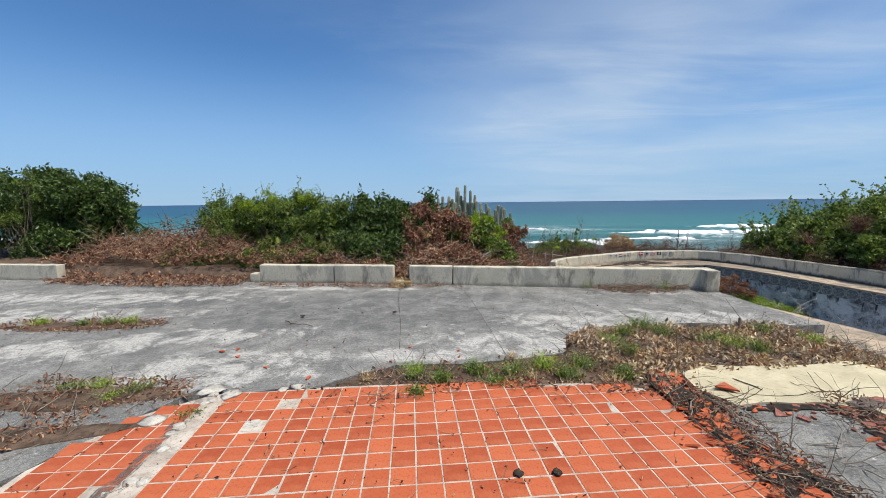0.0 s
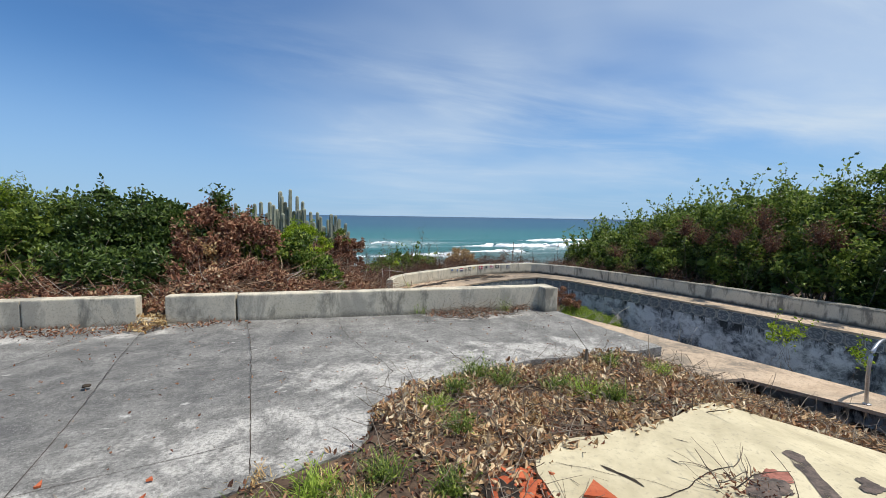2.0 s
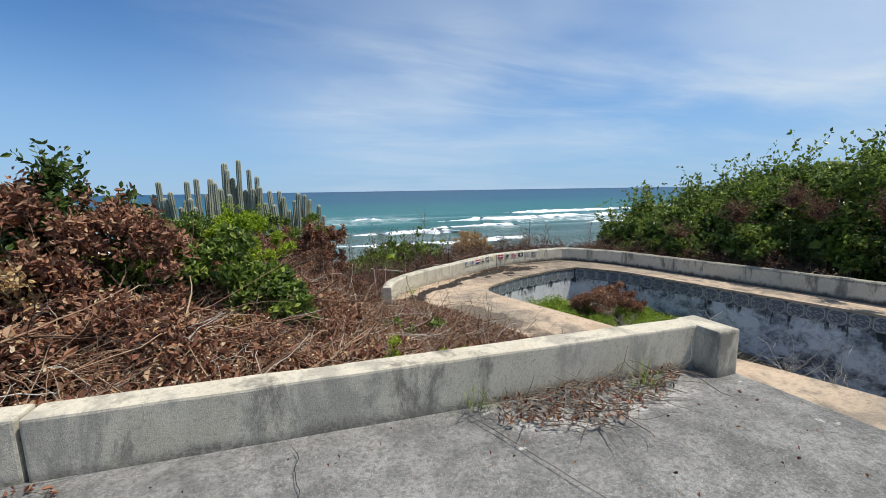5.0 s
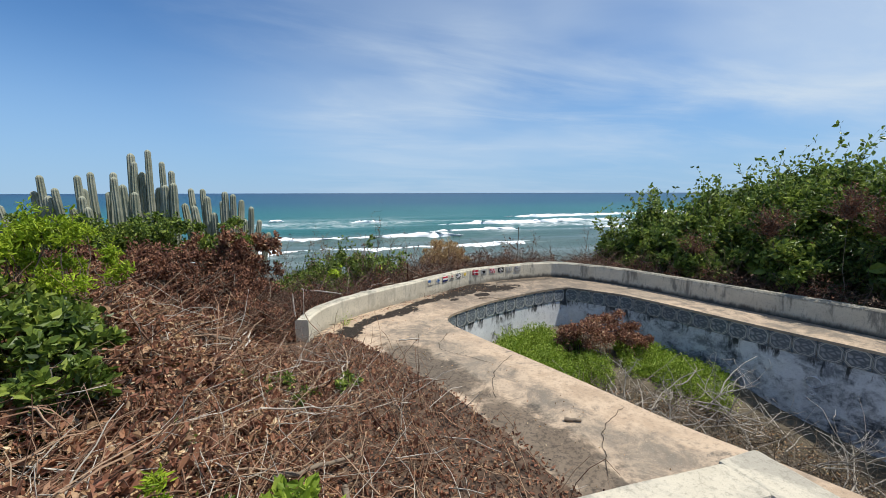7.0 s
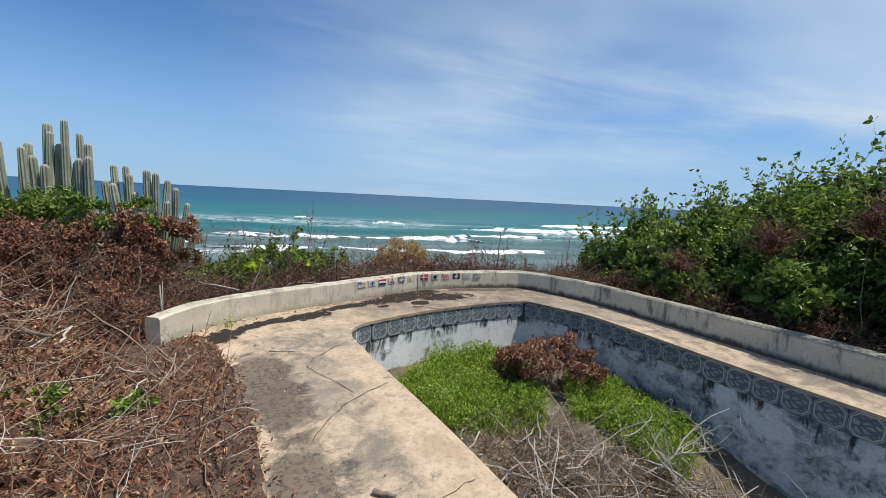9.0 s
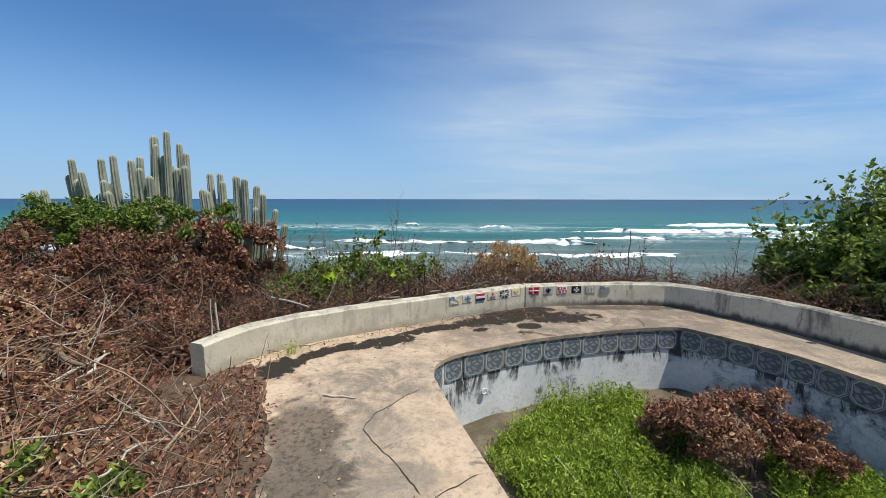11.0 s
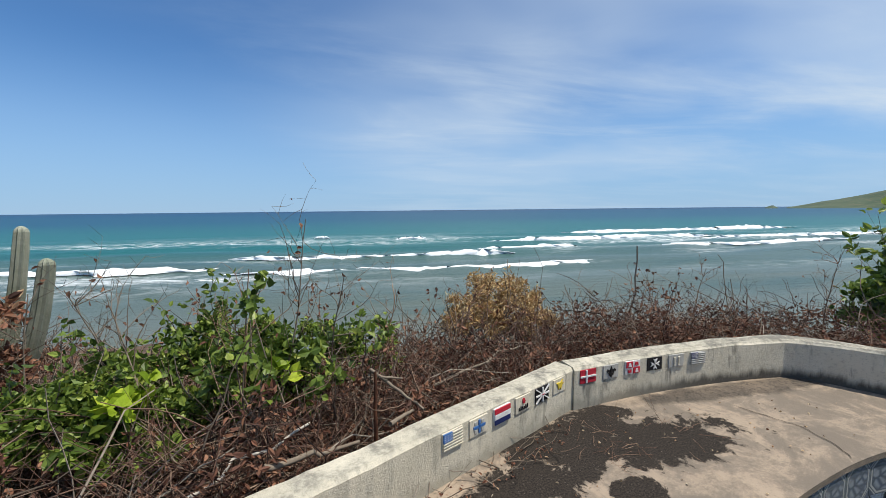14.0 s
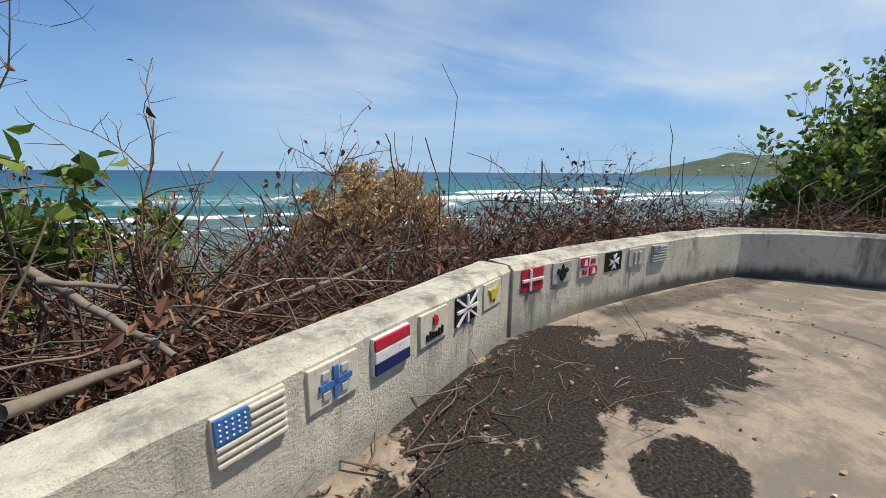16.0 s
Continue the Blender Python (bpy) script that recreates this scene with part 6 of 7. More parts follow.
for i, (a, b, rad, mt) in enumerate((((1.5, 10.9, -0.5), (1.62, 11.25, -0.2), 0.03, 0), ((1.62, 11.25, -0.22), (2.15, 10.95, -0.3), 0.028, 0), ((1.9, 10.55, -0.42), (2.2, 11.2, -0.25), 0.012, 1), ((2.2, 10.75, -0.42), (2.25, 11.1, -0.22), 0.02, 1), ((0.9, 9.4, -0.2), (1.7, 9.75, -0.35), 0.014, 1), ((1.3, 8.6, -0.3), (2.3, 8.9, -0.42), 0.016, 1), ((2.7, 8.2, -0.42), (3.3, 8.4, -0.5), 0.024, 0), ((3.2, 8.0, -0.46), (3.35, 7.6, -0.42), 0.026, 0), ((2.4, 9.3, -0.42), (3.4, 9.2, -0.52), 0.010, 1), ((2.8, 10.6, -0.52), (3.5, 10.4, -0.55), 0.009, 1), ((3.3, 9.6, -0.5), (3.4, 10.0, -0.40), 0.011, 1), ((0.2, 10.9, 0.05), (1.1, 10.6, -0.15), 0.010, 1), ((2.0, 9.8, -0.38), (2.9, 10.3, -0.46), 0.008, 1))):
    stick("fallen_branch", a, b, rad, (M_TWIG, M_TWIG_PALE)[mt], ("dark weathered broken branch lying on the brush", "bleached thin branch lying on the brush")[mt], 40 + i, bend=0.02)


# thorny twigs and small leafy shoots by the wall
def litter_heap(label, poly, n, size, zfun, height, seed, mat=None, twigs=60):
    r = np.random.default_rng(seed)
    px, py = [a[0] for a in poly], [a[1] for a in poly]
    x, y = r.uniform(min(px), max(px), n * 4), r.uniform(min(py), max(py), n * 4)
    ok = inside(poly, x, y)
    lump = np.array([noise.noise(Vector((a * 2.2, b * 2.2, seed))) for a, b in zip(x, y)])
    ok &= lump + r.normal(size=len(x)) * 0.2 > -0.3
    x, y, lump = x[ok][:n], y[ok][:n], lump[ok][:n]
    z = np.array([zfun(a, b) for a, b in zip(x, y)]) + np.maximum(0.008, height * (0.5 + lump) * r.random(len(x)))
    put("leaf_litter", leaf_mesh("leaf_litter", np.stack([x, y, z], 1), size, mat or M_LITTER, 0.42, 0.05, 1.0, 0.5, r), None, label, "leaf litter", kind="stuff")
    if twigs:
        s = r.choice(len(x), twigs)
        h = r.normal(size=(twigs, 3))
        h[:, 2] = np.abs(h[:, 2]) * 0.25
        line = wander(np.stack([x[s], y[s], z[s]], 1), h, r.uniform(0.1, 0.45, twigs), 6, 0.18, r)
        line[:, :, 2] = np.maximum(line[:, :, 2], np.array([[zfun(a[0], a[1]) + 0.006 for a in l] for l in line]))
        put("dry_twigs", tube_mesh("dry_twigs", line, r.uniform(0.0018, 0.005, twigs), M_TWIG, 4, 0.5), None, "dry twigs among " + label, "twigs", kind="stuff")


litter_heap("dead leaves heaped at the foot of the terrace wall", [(2.6, 6.05), (2.8, 6.36), (4.55, 6.28), (4.6, 6.18), (4.1, 5.95), (3.3, 5.75)], 420, 0.05, terrace_top, 0.10, 131, M_DEAD, twigs=240)
litter_heap("dead leaves at the foot of the terrace wall", [(-5, 6.3), (-4.8, 6.75), (-0.2, 6.5), (0, 6.35), (-1.8, 6.2)], 700, 0.05, terrace_top, 0.04, 132, M_DEAD, twigs=70)
litter_heap("dead leaves fallen through the gap in the wall", [(-1.65, 6.3), (-1.6, 6.75), (-1.22, 6.75), (-1.15, 6.3), (-1.4, 6.1)], 260, 0.06, lambda x, y: 0.07 if y > 6.6 else 0.01, 0.12, 133, M_STRAW, twigs=20)
litter_heap("dead leaves and twigs piled where the wall has fallen", [(-9.9, 6.5), (-9.8, 7.4), (-5.1, 7.2), (-5.1, 6.4), (-7, 6.2)], 2600, 0.08, lambda x, y: 0.0, 0.22, 134, M_DEAD, twigs=260)

FOOT = [tuple(q) for q in (par_a - normals2(par_a) * 0.03)[3:-2]]
FOOT += [tuple(q) for q in (par_a - normals2(par_a) * 0.26)[3:-2]][::-1]
litter_heap("reddish leaf litter along the foot of the parapet", FOOT, 700, 0.032, lambda x, y: DECK_Z + 0.008, 0.015, 137, M_DEAD, twigs=45)

# strip of earth, litter and weeds between tiles and terrace
DEBRIS = [(-1.45, 1.48), (-1.15, 1.95), (-0.75, 2.22), (0.2, 2.36), (1.2, 2.68), (1.36, 3.16), (1.8, 3.68), (3.2, 3.92), (5.35, 3.98), (6.3, 3.75), (6.75, 3.0), (7.0, 2.0), (6.2, 1.6), (5.5, 1.9), (4.5, 2.45), (3.3, 2.25), (2.3, 2.1), (2.1, 1.72), (1.9, 1.5), (1.2, 1.62), (0.2, 1.66), (-0.5, 1.42), (-0.9, 1.22)]


def bed_z(x, y):
    return float(low_east(x, y)) + 0.115 + 0.045 * noise.noise(Vector((x * 2.3, y * 2.3, 1))) - 0.03 * float(sstep(x, 1.5, 3))


def bed_mesh():
    xs, ys = np.arange(-1.7, 7.3, 0.07), np.arange(1.0, 4.2, 0.07)
    X, Y = np.meshgrid(xs, ys)
    jx = X + np.array([[noise.noise(Vector((a * 3, b * 3, 7))) * 0.12 for a in xs] for b in ys])
    keep = inside(DEBRIS, jx.ravel(), Y.ravel()).reshape(X.shape)
    Z = np.array([[bed_z(a, b) for a in xs] for b in ys]) + np.array([[noise.noise(Vector((a * 9, b * 9, 2))) * 0.014 for a in xs] for b in ys])
    Z = np.where(keep, Z, -0.2 + np.array([[float(low_east(a, b)) + 0.1 for a in xs] for b in ys]))
    idx = np.arange(X.size).reshape(X.shape)
    f = np.stack([idx[:-1, :-1], idx[:-1, 1:], idx[1:, 1:], idx[1:, :-1]], -1).reshape(-1, 4)
    f = f[keep.ravel()[f].any(1)]
    return mesh_from("earth_bed", np.stack([X, Y, Z], -1).reshape(-1, 3), f, M_GROUND, True)


put("earth_bed", bed_mesh(), None, "ridge of brown earth between tiles and terrace", "soil", kind="stuff")
DEBRIS_EAST = [q for q in DEBRIS if q[0] > 1.3]
litter_heap("dead leaves covering the earth between tiles and terrace", DEBRIS_EAST, 8000, 0.072, bed_z, 0.075, 135, M_LITTER, twigs=900)
litter_heap("red-brown dead leaves between tiles and terrace", DEBRIS, 5200, 0.05, bed_z, 0.05, 136, M_DEAD, twigs=1100)


def grass_tuft(cx, cy, z, n, height, seed, mat=None, label="clump of wiry green grass"):
    """Arching blades from one root."""
    r = np.random.default_rng(seed)
    root = tagged(new("grass_tuft"), label, "grass", "grass tufts")
    a = r.uniform(0, 2 * np.pi, n)
    s = np.stack([cx + r.normal(size=n) * 0.05, cy + r.normal(size=n) * 0.05, np.full(n, z)], 1)
    h = np.stack([np.cos(a) * 0.6, np.sin(a) * 0.6, r.uniform(0.5, 1.5, n)], 1)
    L = height * r.uniform(0.5, 1.2, n)
    k = 5
    t = np.linspace(0, 1, k)[None, :, None]
    h /= np.linalg.norm(h, axis=1)[:, None]
    line = s[:, None] + h[:, None] * L[:, None, None] * t
    line[:, :, 2] -= (L[:, None] * np.linspace(0, 1, k)[None, :] ** 2 * 0.35)
    line[:, :, 2] = np.maximum(line[:, :, 2], z + 0.01)
    w = np.stack([-np.sin(a), np.cos(a), 0 * a], 1)[:, None] * (0.0045 * np.linspace(1, 0.15, k))[None, :, None]
    v = np.stack([line + w, line - w], 2).reshape(-1, 3)
    idx = np.arange(n * k * 2).reshape(n, k, 2)
    f = np.stack([idx[:, :-1, 0], idx[:, 1:, 0], idx[:, 1:, 1], idx[:, :-1, 1]], -1).reshape(-1, 4)
    tagged(put("blade", mesh_from("blade", v, f, mat or M_WEED), root), kind="stuff")
    q = line[::3, 2:].reshape(-1, 3)
    tagged(put("leaf", leaf_mesh("leaf", q + r.normal(size=q.shape) * 0.02, 0.028, mat or M_WEED, 0.4, 0.3, 0.8, 0.2, r), root), kind="stuff")
    return root


rt = np.random.default_rng(141)
for i, (cx, cy, hgt) in enumerate(((-0.5, 2.0, 0.2), (-0.2, 1.85, 0.16), (0.15, 2.1, 0.2), (0.55, 2.0, 0.22), (0.9, 2.25, 0.22), (1.1, 2.0, 0.2), (1.35, 2.3, 0.22), (0.35, 1.8, 0.14), (1.9, 3.1, 0.2), (2.2, 3.35, 0.24), (2.5, 3.6, 0.3), (2.75, 3.45, 0.28), (3.4, 3.0, 0.25), (3.6, 2.85, 0.24), (3.2, 3.2, 0.22), (2.0, 2.7, 0.2), (4.6, 3.3, 0.2), (-0.42, 1.55, 0.1), (4.2, 3.65, 0.18), (1.7, 2.05, 0.18))):
    grass_tuft(cx, cy, bed_z(cx, cy), 130, hgt * 1.2, 200 + i, M_MID if i % 4 else M_WEED)
for i in range(34):
    cx, cy = rt.uniform(1.4, 6.0), rt.uniform(2.4, 3.85)
    if i % 3 == 0:
        cx, cy = rt.uniform(-1.0, 1.6), rt.uniform(1.7, 2.5)
    if inside(DEBRIS, np.array([cx]), np.array([cy]))[0]:
        grass_tuft(cx, cy, bed_z(cx, cy), 34, rt.uniform(0.08, 0.18), 270 + i, M_STRAW, "tuft of dry straw-coloured grass")
for i, (cx, cy, hgt, n) in enumerate(((-5.4, 3.5, 0.22, 90), (-5.1, 3.55, 0.2, 90), (-5.75, 3.45, 0.18, 80), (-6.45, 3.45, 0.2, 90), (-3.85, 1.45, 0.14, 80), (-3.6, 1.5, 0.14, 80), (-3.15, 1.45, 0.16, 90), (-3.3, 1.3, 0.12, 70), (-2.35, 1.05, 0.07, 50))):
    grass_tuft(cx, cy, 0.004, n, hgt, 240 + i, M_WEED if i % 2 else M_MID, "clump of green weeds growing from a terrace joint")
for i, (poly, n) in enumerate((([(-7.2, 3.2), (-7, 3.7), (-4.6, 3.8), (-4.5, 3.4), (-5.5, 3.1)], 900), ([(-4.6, 1.0), (-4.4, 1.7), (-2.7, 1.7), (-2.6, 1.3), (-3.6, 0.9)], 900), ([(-4.6, -0.2), (-4.5, 0.2), (-3.2, 1.1), (-3.0, 0.9), (-3.6, 0.2)], 600))):
    litter_heap("dry soil and litter in a terrace joint", poly, n, 0.045, lambda x, y: 0.005, 0.05, 150 + i, M_DEAD, twigs=80)
    cx, cy = np.mean([a[0] for a in poly]), np.mean([a[1] for a in poly])
    flat_patch("soil_patch", cx, cy, 1.1, 0.2, 0.005, M_GROUND, 300 + i, "dry soil in a terrace joint", "soil", 0.15 + 0.3 * (i == 2), 0.4, 0.02)
grass_tuft(4.05, 6.12, 0.0, 26, 0.42, 260, M_MID, "spindly green weed at the foot of the wall")
grass_tuft(2.55, 6.3, 0.0, 20, 0.35, 261, M_MID, "spindly green weed at the foot of the wall")
grass_tuft(3.62, 12.05, DECK_Z, 26, 0.28, 262, M_WEED, "green weed growing against the parapet")

# ---- red quarry tiles ----
TH, PITCH = radians(8.3), 0.1762
EX, EY = np.array([math.cos(TH), math.sin(TH)]), np.array([-math.sin(TH), math.cos(TH)])
TILED = [(-3.15, -3.9), (-2.98, 0.3), (-2.78, 1.0), (-2.4, 1.42), (-1.42, 1.6), (-0.9, 1.66), (0.2, 1.78), (1.3, 1.8), (1.75, 1.72), (1.9, 1.28), (2.03, 0.81), (2.2, 0.2), (2.45, -3.9)]
bed = put("tile_bed", from_bm("tile_bed", slab(TILED, lambda x, y: 0.0, 0.2, 0.03, 0.15, 5), M_GROUT), None, "red quarry tile floor with pale grout lines", "tile floor", kind="structure")
apron = put("concrete_apron", from_bm("concrete_apron", slab([(2.1, -3.9), (2.15, 0.3), (2.1, 1.0), (2.3, 2.0), (3.5, 2.2), (3.55, 1.3), (3.32, 0.8), (3.12, 0.48), (2.9, 0.2), (2.8, -3.9)], lambda x, y: -0.03, 0.2, 0.05, 0.12, 12), M_TERRACE), None, "bare grey concrete slab beside the tiles", "slab", kind="structure")


def tile_me(name, s, t, mat, bev=0.004):
    bm = box_bm(-s / 2, s / 2, -s / 2, s / 2, -t, 0.0, 0.0)
    bmesh.ops.bevel(bm, geom=[e for e in bm.edges if e.verts[0].co.z > -1e-5 and e.verts[1].co.z > -1e-5], offset=bev, segments=1, affect="EDGES")
    return from_bm(name, bm, mat)


tile_data = tile_me("tile", PITCH - 0.009, 0.02, M_RED)
origin = np.array([-1.314, 0.144])
rk = np.random.default_rng(161)
rest = bmesh.new()
for i in range(-14, 24):
    for j in range(-26, 13):
        c = origin + EX * PITCH * (i + 0.5) + EY * PITCH * 1.012 * (j + 0.5)
        if not inside(TILED, np.array([c[0]]), np.array([c[1]]))[0]:
            continue
        gap = -2.18 - 0.16 * (c[1] - 0.1)
        if abs(c[0] - gap) < 0.09 or (abs(c[0] + 1.72) < 0.09 and abs(c[1] - 0.95) < 0.09):
            continue
        edge = c[0] > 2.02 and rk.random() < 0.3
        if edge:
            continue
        drop = abs(rk.normal()) * 0.0015
        m = pose(c[0], c[1], 0.004 - drop, rk.normal() * 0.25, rk.normal() * 0.25, math.degrees(TH) + rk.normal() * 0.35)
        if c[1] > -0.25:
            ob = new("tile", tile_data)
            ob.parent = bed
            ob.matrix_basis = m
        else:
            vs = [rest.verts.new(m @ Vector(q)) for q in ((-0.083, -0.083, 0), (0.083, -0.083, 0), (0.083, 0.083, 0), (-0.083, 0.083, 0))]
            rest.faces.new(vs)
tagged(put("tiles", from_bm("tiles", rest, M_RED), bed), kind="stuff")

# pale mortar rubble where tiles have gone
M_MORTAR = make_plain("pale_mortar", (0.36, 0.33, 0.28), (0.60, 0.56, 0.49), 8, 0.95, bump=0.8, spots=(0.2, 0.18, 0.16))


def chunk(name, c, s, mat, seed, label, cat, flat=0.5, parent=None, group=""):
    r = np.random.default_rng(seed)
    bm = bmesh.new()
    bmesh.ops.create_icosphere(bm, subdivisions=2, radius=1)
    for v in bm.verts:
        w = 1 + 0.5 * noise.noise(v.co * 1.3 + Vector((seed, 0, 0))) + 0.2 * noise.noise(v.co * 4 + Vector((seed, 3, 0)))
        v.co = Vector((v.co.x * w * s, v.co.y * w * s, v.co.z * w * s * flat))
    bmesh.ops.rotate(bm, verts=bm.verts, matrix=Matrix.Rotation(r.uniform(0, 6.3), 3, "Z"))
    zmin = min(v.co.z for v in bm.verts)
    for v in bm.verts:
        v.co += Vector((c[0], c[1], c[2] - zmin * 0.75))
    return put(name, from_bm(name, bm, mat, True), parent, label, cat, group)


for i in range(26):
    y = rk.uniform(-0.1, 1.45)
    x = -2.18 - 0.16 * (y - 0.1) + rk.normal() * 0.07
    chunk("mortar_lump", (x, y, -0.01), rk.uniform(0.015, 0.05), M_MORTAR, 400 + i, "pale lump of broken mortar between tiles", "rubble", 0.3, group="mortar rubble")
for i, (x, y, s) in enumerate(((-2.45, 1.5, 0.12), (-2.2, 1.42, 0.1), (-1.75, 1.55, 0.05), (-1.62, 1.62, 0.07), (-2.6, 0.95, 0.1))):
    chunk("mortar_lump", (x, y, 0.0), s, M_MORTAR, 440 + i, "pale lump of broken mortar between tiles", "rubble", 0.09, group="mortar rubble")
bm = patch_bm(-1.72, 0.95, 0.075, 0.07, 0.0, 9.0, 20, 0, 0.2, 0.006)
put("drain_hole", from_bm("drain_hole", bm, M_MORTAR), None, "broken drain opening set in a missing tile", "drain")


# soil over the broken edge of the tiles, and scraps blown onto them
for i, (x, y) in enumerate(((2.12, 1.45), (2.05, 1.05), (2.12, 0.65), (2.2, 0.25), (2.28, -0.1), (1.98, 1.7))):
    flat_patch("soil_patch", x, y, 0.16, 0.28, 0.008 + 0.002 * i, M_SOILPATCH, 350 + i, "dark soil over the broken tile edge", "soil", 0.1, 0.45, 0.004)
for i, (x, y) in enumerate(((-2.25, 0.2), (-2.3, 0.6), (-2.35, 1.0), (-2.4, 1.35))):
    flat_patch("soil_patch", x, y, 0.06, 0.2, 0.003 + 0.001 * i, M_STAIN, 370 + i, "grey grime in the gap between tiles", "soil", 0.1, 0.45, 0.002)
q = np.stack([rk.uniform(-2.9, 2.0, 260), rk.uniform(-0.2, 1.7, 260)], 1)
stuff("leaf_crumbs", leaf_mesh("leaf_crumbs", np.column_stack([q, np.full(len(q), 0.014)]), 0.03, M_DEAD, 0.5, 0.05, 1.0, 0.5, rk), "small dead leaves scattered on the red tiles", "leaf litter")
q = q[:70]
stuff("dry_twigs", tube_mesh("dry_twigs", wander(np.column_stack([q, np.full(len(q), 0.012)]), rk.normal(size=(70, 3)) * np.array([1, 1, 0.02]), rk.uniform(0.05, 0.22, 70), 6, 0.12, rk), rk.uniform(0.0015, 0.003, 70), M_TWIG_RED, 4, 0.5), "thin dry twigs scattered on the red tiles", "twigs")
q = np.stack([rk.uniform(-7, 5, 700), rk.uniform(2.3, 6.3, 700)], 1)
ok = inside(TERRACE, q[:, 0], q[:, 1])
stuff("leaf_crumbs", leaf_mesh("leaf_crumbs", np.column_stack([q[ok], np.full(ok.sum(), 0.01)]), 0.026, M_DEAD, 0.6, 0.05, 1.0, 0.4, rk), "small dead leaves scattered on the terrace", "leaf litter")
for i, (x, y) in enumerate(((0.4, 0.42), (0.66, 0.44), (-1.15, 4.3), (-2.6, 4.05), (0.1, 2.15))):
    chunk("dark_stone", (x, y, 0.004), 0.035, M_SOIL, 460 + i, "small dark flat stone lying on the floor", "stone", 0.4)

litter_heap("dead leaves and grit along the broken tile edge", [(1.95, -0.3), (1.9, 0.6), (1.9, 1.3), (1.85, 1.75), (2.25, 1.9), (2.4, 1.2), (2.45, 0.5), (2.6, -0.3)], 1500, 0.035, lambda x, y: 0.012, 0.03, 351, M_DEAD, twigs=220)
# dead twigs spread over the bare slab
q = np.array([[2.55, 0.68], [2.6, 0.75], [2.62, 0.7], [2.7, 0.85], [2.75, 0.62], [2.8, 0.7], [2.9, 0.9], [2.85, 0.55], [2.95, 0.6], [2.6, 0.9], [2.7, 0.72], [2.66, 0.66]])
stuff("dry_twigs", tube_mesh("dry_twigs", wander(np.column_stack([q, np.full(len(q), -0.015)]), rk.normal(size=(12, 3)) * np.array([1, 1, 0.25]) + np.array([0.4, 0, 0.25]), rk.uniform(0.25, 0.6, 12), 8, 0.16, rk), rk.uniform(0.003, 0.006, 12), M_TWIG, 5, 0.5), "dead forked twigs lying on the bare slab", "twigs")
# loose broken tiles
M_BRICKDUST = make_plain("dusty_red_clay", (0.20, 0.075, 0.055), (0.38, 0.16, 0.12), 14, 0.9, spots=(0.09, 0.06, 0.05))
M_SCORCH = make_soft_patch("worn_paint_stain", (0.06, 0.052, 0.047), (0.17, 0.13, 0.11), lo=0.36, hi=0.46, scale=6.0)
def shard(cx, cy, z, s, seed, mat, label, cat="tile shard", tilt=8):
    r = np.random.default_rng(seed)
    n = r.integers(3, 6)
    ang = np.sort(r.uniform(0, 2 * np.pi, n)) if n > 3 else np.array([0.2, 2.1, 4.3]) + r.normal(size=3) * 0.3
    bm = bmesh.new()
    top = [bm.verts.new((math.cos(a) * s * r.uniform(0.7, 1.1), math.sin(a) * s * r.uniform(0.7, 1.1), 0.0)) for a in ang]
    f = bm.faces.new(top)
    ext = bmesh.ops.extrude_face_region(bm, geom=[f])
    for g in ext["geom"]:
        if isinstance(g, bmesh.types.BMVert):
            g.co.z -= 0.014
    ob = put("tile_shard", from_bm("tile_shard", bm, mat), None, label, cat, "broken tile shards")
    ob.matrix_basis = pose(cx, cy, z + 0.018 + s * 0.05, r.normal() * tilt, r.normal() * tilt, r.uniform(0, 360))
    return ob


rr = np.random.default_rng(171)
for i in range(260):
    t = rr.random()
    if t < 0.62:
        y = rr.uniform(-0.1, 2.1)
        x = np.interp(y, [-0.1, 0.8, 1.3, 2.1], [2.25, 2.10, 2.06, 2.15]) + rr.normal() * 0.11
    elif t < 0.8:
        x, y = rr.uniform(2.3, 3.6), rr.uniform(1.25, 1.55)
        y = 1.48 - 0.1 * (x - 2.4) + rr.normal() * 0.08
    else:
        y = rr.uniform(0.85, 1.72)
        x = np.interp(y, [0.85, 1.15, 1.35, 1.72], [3.30, 3.42, 3.42, 3.58]) + rr.normal() * 0.13
    shard(x, y, -0.03 if x > 2.2 else 0.0, rr.uniform(0.02, 0.065) if t > 0.62 else rr.uniform(0.03, 0.085), 500 + i, M_BRICKDUST if t > 0.62 and i % 3 else M_RED, "broken piece of red quarry tile")
for i in range(11):
    x, y = rr.uniform(-3.0, 0.5), rr.uniform(1.7, 3.2)
    if not inside(DEBRIS, np.array([x]), np.array([y]))[0]:
        shard(x, y, 0.0, rr.uniform(0.02, 0.05), 640 + i, M_RED, "small piece of red tile lying on the terrace")
for i, (x, y, rx, ry) in enumerate(((3.42, 1.25, 0.16, 0.30), (3.34, 0.98, 0.14, 0.22), (3.0, 1.46, 0.40, 0.07))):
    flat_patch("soil_patch", x, y, rx, ry, -0.022 + 0.002 * i, M_SOILPATCH, 390 + i, "dark soil among the broken tile pieces", "soil", 0.1, 0.4, 0.004)
litter_heap("splinters and grit among the broken tile pieces", [(3.2, 0.85), (3.15, 1.3), (3.3, 1.7), (3.75, 1.65), (3.7, 1.4), (3.5, 1.1), (3.45, 0.85)], 260, 0.03, lambda x, y: -0.015, 0.05, 352, M_DEAD, twigs=70)
shard(2.55, 1.72, 0.01, 0.12, 700, M_RED, "large loose red quarry tile", tilt=2)

# ---- yellow painted slab ----
def yellow_z(x, y):
    return 0.0 + min(0.0, (4.3 - x) * 0.22)


